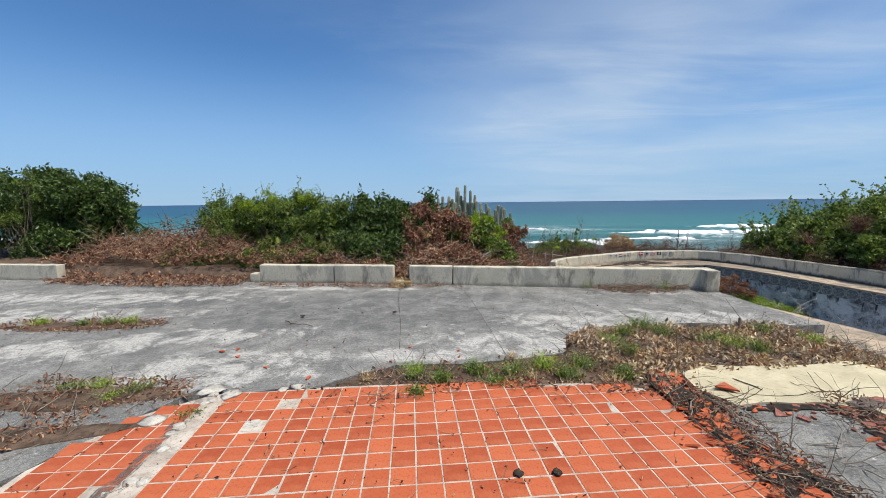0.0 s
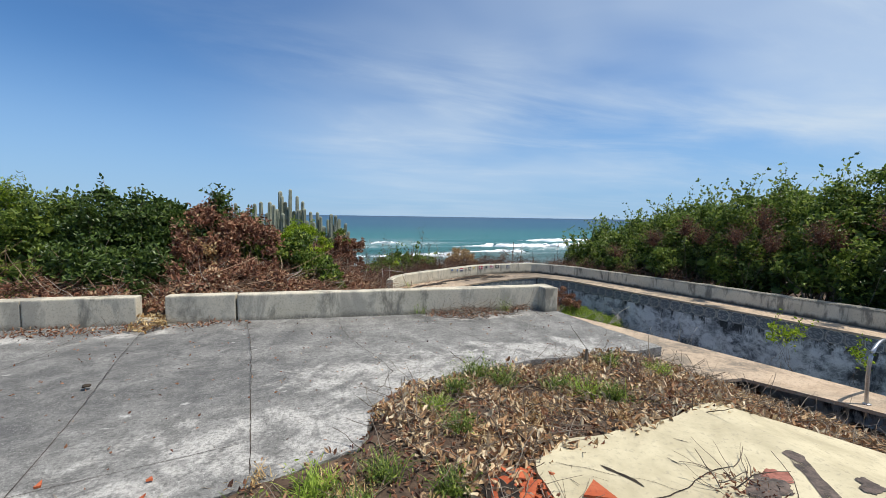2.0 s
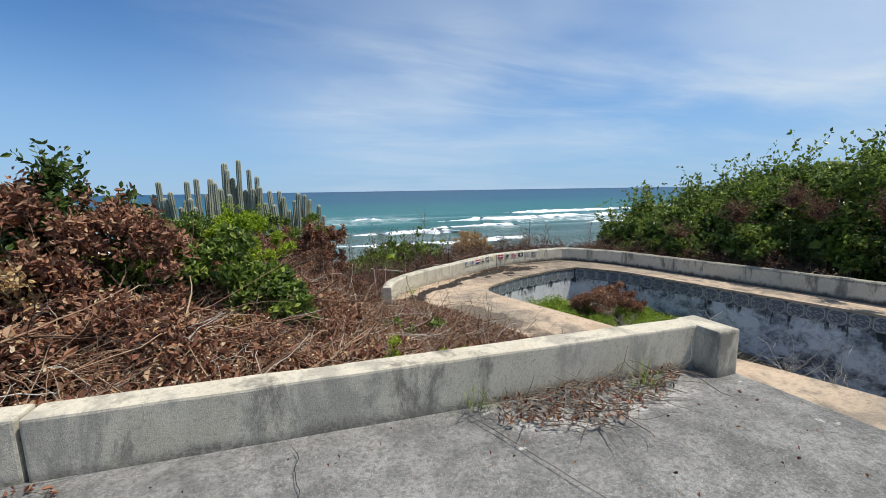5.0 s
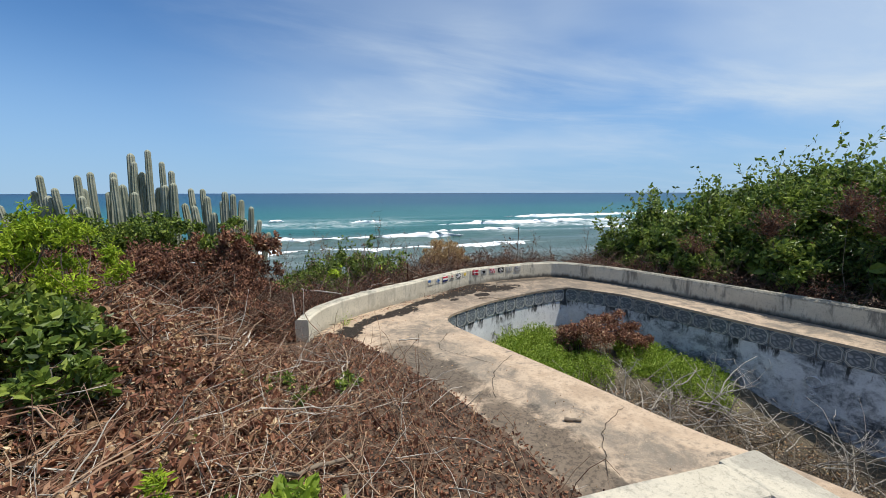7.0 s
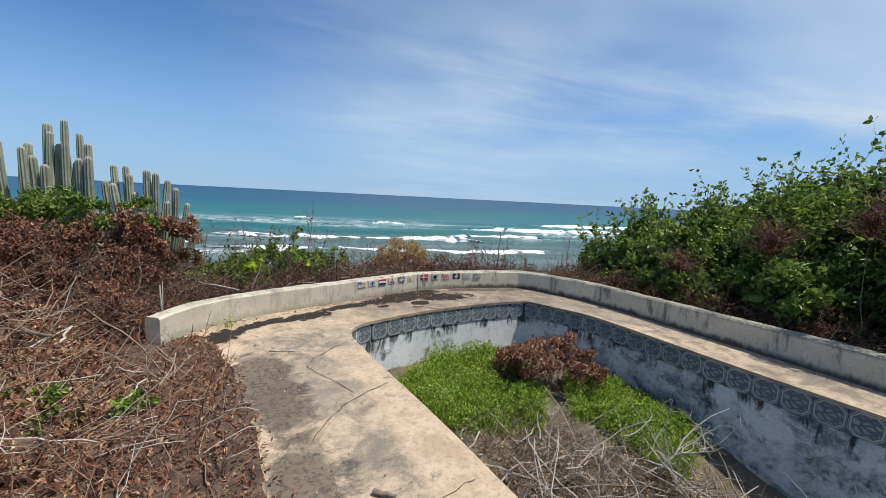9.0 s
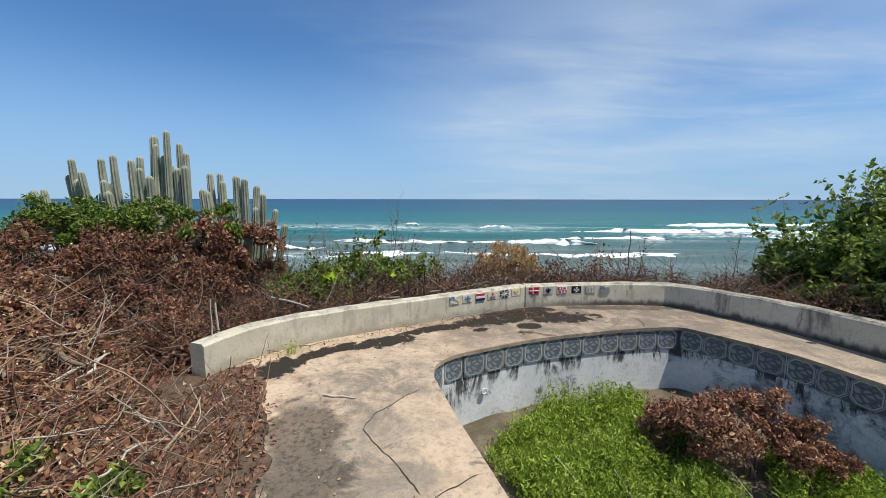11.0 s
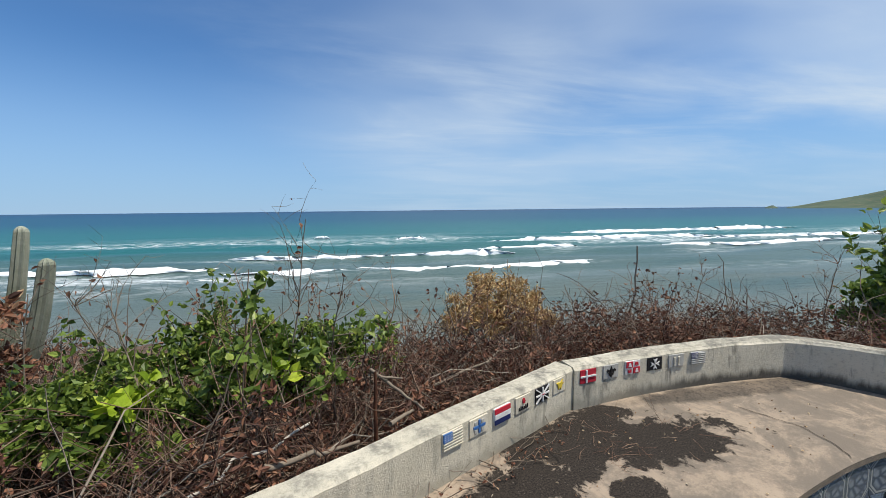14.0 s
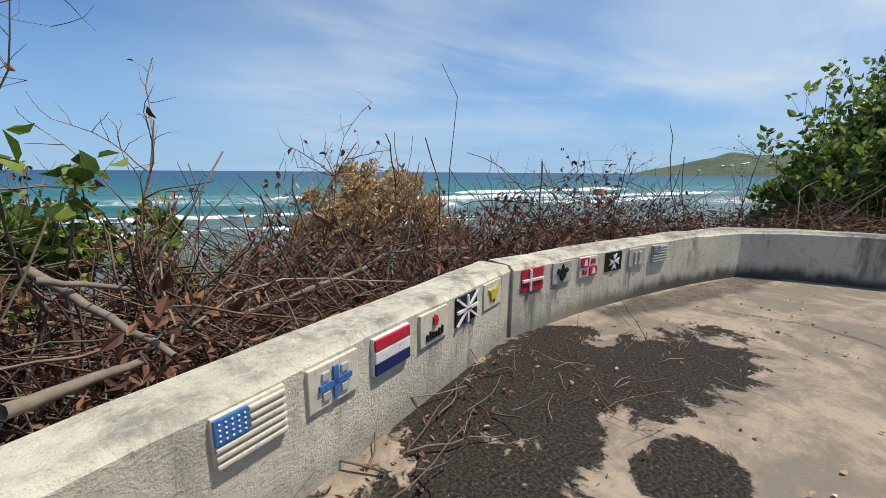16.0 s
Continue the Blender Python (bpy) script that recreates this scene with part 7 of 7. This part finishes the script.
yellow = put("painted_slab", from_bm("painted_slab", slab([q for q in YELLOW if q[0] < 4.0][:4] + [(4.3, 2.49), (4.3, 0.45)] + [q for q in YELLOW if q[0] < 4.0][4:], yellow_z, 0.07, 0.035, 0.07, 22), M_YELLOW), None, "cracked slab with peeling pale yellow paint", "slab", kind="structure")
put("slab_half", from_bm("slab_half", slab([(4.301, 2.49), (4.42, 2.52), (5.05, 2.1), (5.75, 1.45), (6.2, 0.4), (5.2, -0.4), (4.301, 0.45)], yellow_z, 0.07, 0.035, 0.07, 22), M_YELLOW), yellow, "sunken sloping half of the painted slab")
flat_patch("soil_patch", 3.55, 0.05, 0.75, 0.75, -0.125, M_SOIL, 377.0, "dark soil beside the bare slab", "soil", 0.3, 0.3, 0.01)
yt = lambda x, y: yellow_z(x, y) + 0.004
for i, pts in enumerate(([(2.75, 1.98), (2.82, 1.84), (2.86, 1.72)], [(2.62, 1.9), (2.68, 1.82)], [(3.25, 1.92), (3.28, 1.82)], [(3.5, 2.1), (3.58, 2.02)], [(2.35, 1.72), (2.9, 1.62), (3.4, 1.72), (3.62, 1.72)], [(2.5, 1.75), (2.55, 1.45)], [(4.19, 1.75), (3.98, 1.45), (3.76, 1.18), (3.56, 0.96), (3.48, 0.84)], [(2.45, 2.1), (2.9, 1.78), (3.1, 1.6)])):
    ribbon("crack", pts, (0.014, 0.007, 0.007, 0.005, 0.005, 0.005, 0.075, 0.002)[i], yt, M_SCORCH if i == 6 else M_SOIL, 70 + i, yellow, jitter=0.02)
for i, (cx, cy, rx, ry, mat) in enumerate(((3.74, 1.54, 0.13, 0.07, M_BRICKDUST), (4.25, 1.33, 0.10, 0.06, M_SCORCH), (4.58, 1.30, 0.12, 0.06, M_SCORCH), (4.25, 1.12, 0.10, 0.05, M_SCORCH), (3.60, 1.50, 0.16, 0.10, M_SCORCH))):
    flat_patch("peeled_patch", cx, cy, rx, ry, lambda x, y, e=i: yt(x, y) + 0.002 * (e % 3), mat, 90 + i * 2.2, "patch where the yellow paint has peeled away", "floor patch", 0.3, 0.4, 0.004)

# ---- waterline tiles ----
M_TILE = M_WATERLINE
bmt = box_bm(-0.148, 0.148, -0.148, 0.148, -0.014, 0.0, 0.0)
bmesh.ops.bevel(bmt, geom=[e for e in bmt.edges if e.verts[0].co.z > -1e-5 and e.verts[1].co.z > -1e-5], offset=0.005, segments=1, affect="EDGES")
wl_data = from_bm("waterline_tile", bmt, M_TILE)
seg = np.linalg.norm(np.diff(pool_line, axis=0), axis=1)
arc = np.concatenate([[0], np.cumsum(seg)])
pn = normals2(pool_line)
s = 0.4
while s < arc[-1] - 0.4:
    i = int(np.searchsorted(arc, s)) - 1
    f = (s - arc[i]) / seg[i]
    q = pool_line[i] * (1 - f) + pool_line[i + 1] * f
    n = pn[i] * (1 - f) + pn[i + 1] * f
    n /= np.linalg.norm(n)
    # facing into the basin
    inn = Vector((-n[0], -n[1], 0))
    upv = Vector((0, 0, 1))
    xa = upv.cross(inn)
    m = Matrix((xa, upv, inn)).transposed().to_4x4()
    m.translation = Vector((q[0] + n[0] * 0.03 - n[0] * 0.016, q[1] + n[1] * 0.03 - n[1] * 0.016, DECK_Z - 0.182))
    ob = new("waterline_tile", wl_data)
    ob.parent = pool
    ob.matrix_basis = m
    s += 0.302
# dark coping lip under the deck edge
lip = sweep_bm(pool_line, 0.05, 0.005, DECK_Z - 0.004, DECK_Z - 0.03, 0.004)
put("coping_lip", from_bm("coping_lip", lip, make_plain("coping_edge", (0.16, 0.10, 0.075), (0.30, 0.20, 0.15), 10, 0.9)), pool, "dark rounded lip of the pool coping")


# pool fitting on the far wall
def ring_bm(c, nrm, rad, thick):
    bm = bmesh.new()
    n = Vector(nrm).normalized()
    u = Vector((0, 0, 1)).cross(n).normalized()
    w = n.cross(u)
    rings = []
    for i in range(24):
        a = 2 * math.pi * i / 24
        d = u * math.cos(a) + w * math.sin(a)
        ring = []
        for j in range(8):
            b = 2 * math.pi * j / 8
            ring.append(bm.verts.new(Vector(c) + d * (rad + thick * math.cos(b)) + n * thick * math.sin(b)))
        rings.append(ring)
    for i in range(24):
        for j in range(8):
            bm.faces.new((rings[i][j], rings[(i + 1) % 24][j], rings[(i + 1) % 24][(j + 1) % 8], rings[i][(j + 1) % 8]))
    return bm


light = tagged(new("pool_light_niche"), "round empty light niche on the pool wall", "pool fitting")
part("rim", ring_bm((10.46, 8.98, -1.32), (-1, -0.27, 0), 0.09, 0.014), M_POOL, light, smooth=True)
part("socket", ring_bm((10.46, 8.98, -1.50), (-1, -0.27, 0), 0.03, 0.012), M_POOL, light, smooth=True)
inlet = tagged(new("pool_inlet"), "small round inlet pipe in the pool wall", "pool fitting")
part("rim", ring_bm((5.93, 12.25, -1.15), (0.45, -0.89, 0), 0.035, 0.012), M_POOL, inlet, smooth=True)

# handrail
M_STEEL = make_plain("dull_steel", (0.42, 0.43, 0.44), (0.58, 0.59, 0.60), 9, 0.35, 0.9, bump=0.1, spots=(0.3, 0.22, 0.16))
for off, sc in ((0.0, 1.0), (0.55, 0.62)):
    rail = tagged(new("pool_handrail"), "bent dull steel pool handrail at the broken coping", "handrail")
    pts = [(7.45 + off * 0.5, 2.87 - off, -0.75), (7.43 + off * 0.5, 2.88 - off, -0.2), (7.48 + off * 0.5, 2.88 - off, -0.75 + 0.82 * sc), (7.75 + off * 0.5, 2.92 - off, -0.75 + 0.93 * sc), (8.2 + off * 0.5, 3.0 - off, -0.75 + 0.80 * sc), (8.75 + off * 0.4, 3.12 - off, -0.75 + 0.5 * sc), (8.95 + off * 0.4, 3.17 - off, -1.1)]
    line = smooth_line([np.array(q) for q in pts], 0.06)
    put("tube", tube_mesh("tube", [line], [0.021], M_STEEL, 10, 1.0), rail)
    part("flange", ring_bm((7.45 + off * 0.5, 2.87 - off, -0.595), (0.02, 0, 1), 0.03, 0.012), M_STEEL, rail, smooth=True)
bush("thin yellow-flowered weed growing at the pool edge", [(8.3, 4.3, -0.25, 0.35, 0.35, 0.35), (8.6, 3.6, -0.4, 0.35, 0.3, 0.3)], 380, 0.05, M_BRIGHT, 175, stems=46, stem_r=0.004, shoots=10, shoot_len=0.3, clump=3, floor=-0.95, name="weed", category="plant")

# ---- plaques let into the parapet ----
def paint(name, c):
    return make_plain(name, tuple(x * 0.82 for x in c), c, 20, 0.55, bump=0.25, spots=tuple(x * 0.55 for x in c), fine=70)


P_CREAM, P_WHITE, P_RED, P_BLUE = paint("cream_glaze", (0.66, 0.60, 0.47)), paint("white_glaze", (0.76, 0.75, 0.72)), paint("red_glaze", (0.52, 0.03, 0.05)), paint("blue_glaze", (0.06, 0.17, 0.42))
P_NAVY, P_BLACK, P_GREY, P_YEL = paint("navy_glaze", (0.02, 0.03, 0.11)), paint("black_glaze", (0.02, 0.02, 0.022)), paint("grey_clay", (0.46, 0.45, 0.41)), paint("yellow_glaze", (0.70, 0.52, 0.06))
P_MUTED = paint("faded_blue_glaze", (0.16, 0.16, 0.22))


def prism(points, z0, z1):
    bm = bmesh.new()
    f = bm.faces.new([bm.verts.new((x, y, z1)) for x, y in points])
    ext = bmesh.ops.extrude_face_region(bm, geom=[f])
    for g in ext["geom"]:
        if isinstance(g, bmesh.types.BMVert):
            g.co.z = z0
    return bm


def bar(x0, x1, y0, y1, z1, z0=0.0):
    bm = box_bm(x0, x1, y0, y1, z0, z1, min(0.003, 0.3 * min(x1 - x0, y1 - y0)), 2)
    return bm


def strip_bm(a, b, w, z1):
    a, b = Vector(a), Vector(b)
    n = Vector((-(b - a).y, (b - a).x)).normalized() * w / 2
    return prism([tuple(a + n), tuple(a - n), tuple(b - n), tuple(b + n)], 0.0, z1)


W, H = 0.165, 0.115


def plaque_us(root, dull=False):
    part("canton", bar(-W / 2, -W / 2 + 0.074, -0.002, H / 2, 0.010), P_MUTED if dull else P_BLUE, root, "faded blue canton" if dull else "blue canton with pale dots")
    for i in range(6):
        y0 = -H / 2 + i * H / 6 + 0.003
        x0 = -W / 2 if i < 3 else -W / 2 + 0.076
        part("stripe", bar(x0, W / 2, y0, y0 + 0.011, 0.011), P_GREY if dull else P_CREAM, root)
    for i in range(5):
        for j in range(4):
            part("star", bar(-W / 2 + 0.008 + i * 0.0135, -W / 2 + 0.0125 + i * 0.0135, 0.007 + j * 0.0125, 0.0115 + j * 0.0125, 0.0125), P_WHITE, root)


def plaque_scroll(root):
    for a, b in (((-0.055, 0), (0.055, 0)), ((0, -0.045), (0, 0.045))):
        part("cross_arm", strip_bm(a, b, 0.016, 0.010), P_BLUE, root)
    for sx in (-1, 1):
        for sy in (-1, 1):
            part("scroll", bar(sx * 0.032 - 0.013, sx * 0.032 + 0.013, sy * 0.028 - 0.012, sy * 0.028 + 0.012, 0.009), P_GREY, root)


def plaque_bands(root):
    for (y0, y1), p in zip(((H / 6, H / 2), (-H / 6, H / 6), (-H / 2, -H / 6)), (P_RED, P_WHITE, P_NAVY)):
        part("band", bar(-W / 2, W / 2, y0 + 0.0005, y1 - 0.0005, 0.010), p, root)


def plaque_script(root):
    part("emblem", prism([(-0.012, 0.008), (0.006, 0.004), (0.016, 0.022), (0.008, 0.04), (-0.002, 0.046), (-0.014, 0.036)], 0.0, 0.011), P_RED, root, "red emblem")
    for i, (x, h) in enumerate(((-0.05, 0.022), (-0.03, 0.03), (-0.012, 0.024), (0.008, 0.02), (0.026, 0.026), (0.046, 0.03))):
        part("mark", bar(x - 0.005, x + 0.005, -0.04, -0.04 + h, 0.009), P_BLACK, root, "dark raised mark")
    part("mark", bar(-0.055, 0.05, -0.043, -0.038, 0.008), P_BLACK, root, "dark raised mark")


def plaque_rays(root):
    for a, b, w in (((-W / 2, 0), (W / 2, 0), 0.012), ((0, -H / 2), (0, H / 2), 0.012), ((-W / 2, -H / 2), (W / 2, H / 2), 0.009), ((-W / 2, H / 2), (W / 2, -H / 2), 0.009)):
        part("ray", strip_bm(a, b, w, 0.010 + w * 0.1), P_WHITE, root)
    part("ray", strip_bm((-0.02, 0), (0.02, 0), 0.005, 0.0135), P_RED, root, "red centre")


def plaque_bird(root):
    part("bird", prism([(-0.05, 0.03), (-0.03, 0.012), (-0.022, -0.03), (-0.002, -0.012), (0.012, -0.04), (0.022, -0.005), (0.05, 0.012), (0.028, 0.022), (0.036, 0.046), (0.004, 0.022), (-0.02, 0.03)], 0.0, 0.011), P_YEL, root, "yellow bird shape")


def plaque_cross(root):
    part("arm", bar(-W / 2, W / 2, -0.008, 0.008, 0.011), P_WHITE, root, "white cross arm")
    part("arm", bar(-0.028, -0.012, -H / 2, H / 2, 0.0115), P_WHITE, root, "white cross arm")


def plaque_lily(root):
    part("petal", prism([(0, 0.05), (0.013, 0.02), (0.008, -0.045), (-0.008, -0.045), (-0.013, 0.02)], 0.0, 0.011), P_BLACK, root)
    for sx in (-1, 1):
        pts = [(sx * 0.012, -0.012), (sx * 0.02, 0.018), (sx * 0.038, 0.026), (sx * 0.05, 0.012), (sx * 0.044, -0.004), (sx * 0.034, 0.008), (sx * 0.024, -0.006), (sx * 0.022, -0.036), (sx * 0.012, -0.03)]
        part("petal", prism(pts if sx < 0 else pts[::-1], 0.0, 0.010), P_BLACK, root)
    part("band", bar(-0.03, 0.03, -0.016, -0.008, 0.0125), P_BLACK, root)


def plaque_quarters(root):
    for sx, sy in ((-1, 1), (1, -1)):
        part("quarter", bar(min(0, sx * W / 2) + 0.004, max(0, sx * W / 2) - 0.004, min(0, sy * H / 2), max(0, sy * H / 2), 0.009), P_RED, root, "red quarter")
        part("tower", prism([(sx * 0.04 - 0.02, sy * 0.029 - 0.018), (sx * 0.04 + 0.02, sy * 0.029 - 0.018), (sx * 0.04 + 0.008, sy * 0.029 + 0.018), (sx * 0.04 - 0.008, sy * 0.029 + 0.018)], 0.0, 0.0125), P_WHITE, root)
        part("beast", prism([(-sx * 0.06, sy * 0.012), (-sx * 0.04, sy * 0.026), (-sx * 0.02, sy * 0.014), (-sx * 0.022, sy * 0.046), (-sx * 0.055, sy * 0.044)][:: (1 if sx * sy < 0 else -1)], 0.0, 0.010), P_RED, root, "red heraldic shape")


def plaque_star(root):
    for a in range(4):
        t = a * math.pi / 2
        rot = lambda x, y: (x * math.cos(t) - y * math.sin(t), x * math.sin(t) + y * math.cos(t))
        part("point", prism([rot(0.003, 0.0), rot(0.05, 0.022), rot(0.038, 0.0), rot(0.05, -0.022)][::-1], 0.0, 0.011), P_WHITE, root)


def plaque_pillars(root):
    for x in (-0.024, 0.024):
        part("pillar", bar(x - 0.006, x + 0.006, -0.035, 0.03, 0.011), P_CREAM, root)
        part("pillar_cap", bar(x - 0.011, x + 0.011, 0.03, 0.038, 0.012), P_CREAM, root)
        part("pillar_foot", bar(x - 0.011, x + 0.011, -0.043, -0.035, 0.012), P_CREAM, root)


PLAQUES_A = [(1.47, plaque_us, P_CREAM, "raised ceramic flag plaque with blue canton and cream stripes"), (1.235, plaque_scroll, P_CREAM, "cream ceramic plaque with a blue cross and scrolls"), (1.0, plaque_bands, P_WHITE, "ceramic flag plaque with red, white and navy bands"), (0.765, plaque_script, P_CREAM, "cream ceramic plaque with red emblem and dark marks"), (0.53, plaque_rays, P_BLACK, "black ceramic flag plaque with white crossing rays"), (0.295, plaque_bird, P_CREAM, "cream ceramic plaque with a yellow bird shape")]
PLAQUES_B = [(0.06, plaque_cross, P_RED, "red ceramic flag plaque with a white cross"), (0.313, plaque_lily, P_GREY, "grey ceramic plaque with a black fleur-de-lis"), (0.566, plaque_quarters, P_WHITE, "red and white quartered ceramic flag plaque"), (0.82, plaque_star, P_BLACK, "black ceramic plaque with a white four-pointed cross"), (1.07, plaque_pillars, P_GREY, "pale grey ceramic plaque with two pillars"), (1.325, lambda r: plaque_us(r, True), P_GREY, "faded ceramic flag plaque with grey stripes")]


def along(line, s):
    seg = np.linalg.norm(np.diff(line[:, :2], axis=0), axis=1)
    arc = np.concatenate([[0], np.cumsum(seg)])
    i = min(max(int(np.searchsorted(arc, s)) - 1, 0), len(seg) - 1)
    f = (s - arc[i]) / seg[i]
    d = (line[i + 1] - line[i]) / seg[i]
    return line[i] + (line[i + 1] - line[i]) * f, d, arc[-1]


def set_plaque(line, s, build, base, label, ztop):
    q, d, _ = along(line, s)
    root = tagged(new("flag_plaque"), label, "plaque", "flag plaques on the parapet")
    xa, up = Vector((d[0], d[1], 0)).normalized(), Vector((0, 0, 1))
    out = xa.cross(up)
    m = Matrix((xa, up, out)).transposed().to_4x4()
    m.translation = Vector((q[0], q[1], ztop - 0.035 - H / 2)) + out * 0.006
    root.matrix_basis = m
    part("tile", bar(-W / 2 - 0.003, W / 2 + 0.003, -H / 2 - 0.003, H / 2 + 0.003, 0.003, -0.02), base, root)
    build(root)


tot_a = along(par_a, 0.0)[2]
for back, build, base, label in PLAQUES_A:
    set_plaque(par_a, tot_a - back + W / 2, build, base, label, -0.225)
for s0, build, base, label in PLAQUES_B:
    set_plaque(par_b, s0 + W / 2, build, base, label, -0.222)

# ---- far off ----
M_FOAM = make_plain("sea_foam", (0.74, 0.78, 0.79), (0.86, 0.88, 0.88), 0.6, 0.95, bump=0.8, fine=3.0)


def breaker(x0, x1, y, width, height, seed):
    """A line of white water: a ragged low ridge."""
    n = max(12, int((x1 - x0) / 0.9))
    bm = bmesh.new()
    rows = []
    for i in range(n + 1):
        t = i / n
        x = x0 + (x1 - x0) * t
        yy = y + 4.5 * noise.noise(Vector((x * 0.035, seed, 0))) + 1.2 * noise.noise(Vector((x * 0.2, seed, 1)))
        env = min(1.0, 6 * t, 6 * (1 - t)) * (0.55 + 0.6 * noise.noise(Vector((x * 0.11, seed, 2))) + 0.35)
        env = max(0.05, env)
        w, h = width * env * (0.7 + 0.9 * noise.noise(Vector((x * 0.35, seed, 5)))), height * env * 0.8
        col = []
        for u, v in ((-0.5, -0.3), (-0.35, 0.45), (-0.12, 1.0), (0.1, 0.75), (0.35, 0.25), (0.5, -0.3)):
            rag = noise.noise(Vector((x * 0.9, u * 5, seed))) + 0.6 * noise.noise(Vector((x * 2.7, u * 9, seed)))
            col.append(bm.verts.new((x, yy + u * w + rag * 0.9, SEA_Z + 0.02 + h * v * (1 + 0.35 * rag))))
        rows.append(col)
    for a, b in zip(rows, rows[1:]):
        for j in range(5):
            bm.faces.new((a[j], b[j], b[j + 1], a[j + 1]))
    return put("breaking_wave", from_bm("breaking_wave", bm, M_FOAM, True), None, "line of white foam on a breaking wave", "wave", "breaking waves")


for i, (x0, x1, y, w, h) in enumerate(((-60, -8, 66, 3.0, 0.55), (-14, 12, 74, 2.4, 0.7), (8, 30, 70, 2.2, 0.75), (24, 46, 78, 3.4, 0.8), (32, 95, 96, 4.5, 0.9), (60, 150, 118, 6.0, 1.0), (48, 110, 74, 3.2, 0.6), (-90, -40, 82, 3.0, 0.5), (14, 22, 108, 1.6, 0.7), (-6, -2, 118, 1.2, 0.6), (80, 150, 88, 4.0, 0.6), (-10, 40, 60, 3.5, 0.35))):
    breaker(x0, x1, y, w, h, 5 + i * 3.3)

M_HILL = make_plain("hill_scrub", (0.055, 0.082, 0.05), (0.095, 0.122, 0.075), 0.012, 0.95, bump=0.6, spots=(0.16, 0.14, 0.09), fine=0.06)


def headland(b0, b1, dist, prof, name, label):
    n, k = 90, 9
    bm = bmesh.new()
    rows = []
    for i in range(n + 1):
        t = i / n
        b = radians(b0 + (b1 - b0) * t)
        h = np.interp(t, [p[0] for p in prof], [p[1] for p in prof]) * (1 + 0.10 * noise.noise(Vector((t * 14, 1, 0))) + 0.04 * noise.noise(Vector((t * 60, 1, 0))))
        col = []
        for j in range(k):
            u = j / (k - 1)
            d = dist + 500 * u
            z = SEA_Z - 1 + h * math.sin(u * math.pi * 0.62) * (1 + 0.12 * noise.noise(Vector((t * 25, u * 6, 2))))
            col.append(bm.verts.new((d * math.sin(b), d * math.cos(b), z)))
        rows.append(col)
    for a, b in zip(rows, rows[1:]):
        for j in range(k - 1):
            bm.faces.new((a[j], a[j + 1], b[j + 1], b[j]))
    return put(name, from_bm(name, bm, M_HILL, True), None, label, "headland", kind="structure")


headland(52.5, 112, 1500, [(0, 3), (0.03, 14), (0.07, 30), (0.13, 62), (0.18, 78), (0.24, 76), (0.4, 92), (0.7, 80), (1, 60)], "backdrop_headland", "distant green scrub-covered headland with scattered houses")
headland(50.6, 51.9, 1550, [(0, 0), (0.3, 8), (0.6, 11), (1, 0)], "backdrop_islet", "small rocky islet off the headland")
rh = np.random.default_rng(181)
M_HOUSE = make_plain("far_house", (0.66, 0.64, 0.60), (0.78, 0.76, 0.72), 0.2, 0.9)
for i in range(9):
    b = radians(rh.uniform(59, 72))
    d = rh.uniform(1540, 1640)
    u = (d - 1500) / 500
    t = (math.degrees(b) - 52.5) / 59.5
    h = np.interp(t, [0, 0.03, 0.07, 0.13, 0.18, 0.24, 0.4], [3, 14, 30, 62, 78, 76, 92])
    z = SEA_Z - 1 + h * math.sin(u * math.pi * 0.62)
    w = rh.uniform(6, 11)
    x, y = d * math.sin(b), d * math.cos(b)
    house = tagged(new("hillside_house"), "small white house far off on the headland", "house", "houses on the headland")
    part("wall", box_bm(x - w / 2, x + w / 2, y - 4, y + 4, z - 4, z + 4.5), M_HOUSE, house)
    rf = bmesh.new()
    vs = [rf.verts.new(q) for q in ((x - w / 2 - 1, y - 5, z + 4.4), (x + w / 2 + 1, y - 5, z + 4.4), (x + w / 2 + 1, y + 5, z + 4.4), (x - w / 2 - 1, y + 5, z + 4.4), (x - w / 4, y, z + 7), (x + w / 4, y, z + 7))]
    for f in ((0, 1, 5, 4), (1, 2, 5), (2, 3, 4, 5), (3, 0, 4), (3, 2, 1, 0)):
        rf.faces.new([vs[k] for k in f])
    part("roof", rf, M_HOUSE, house)
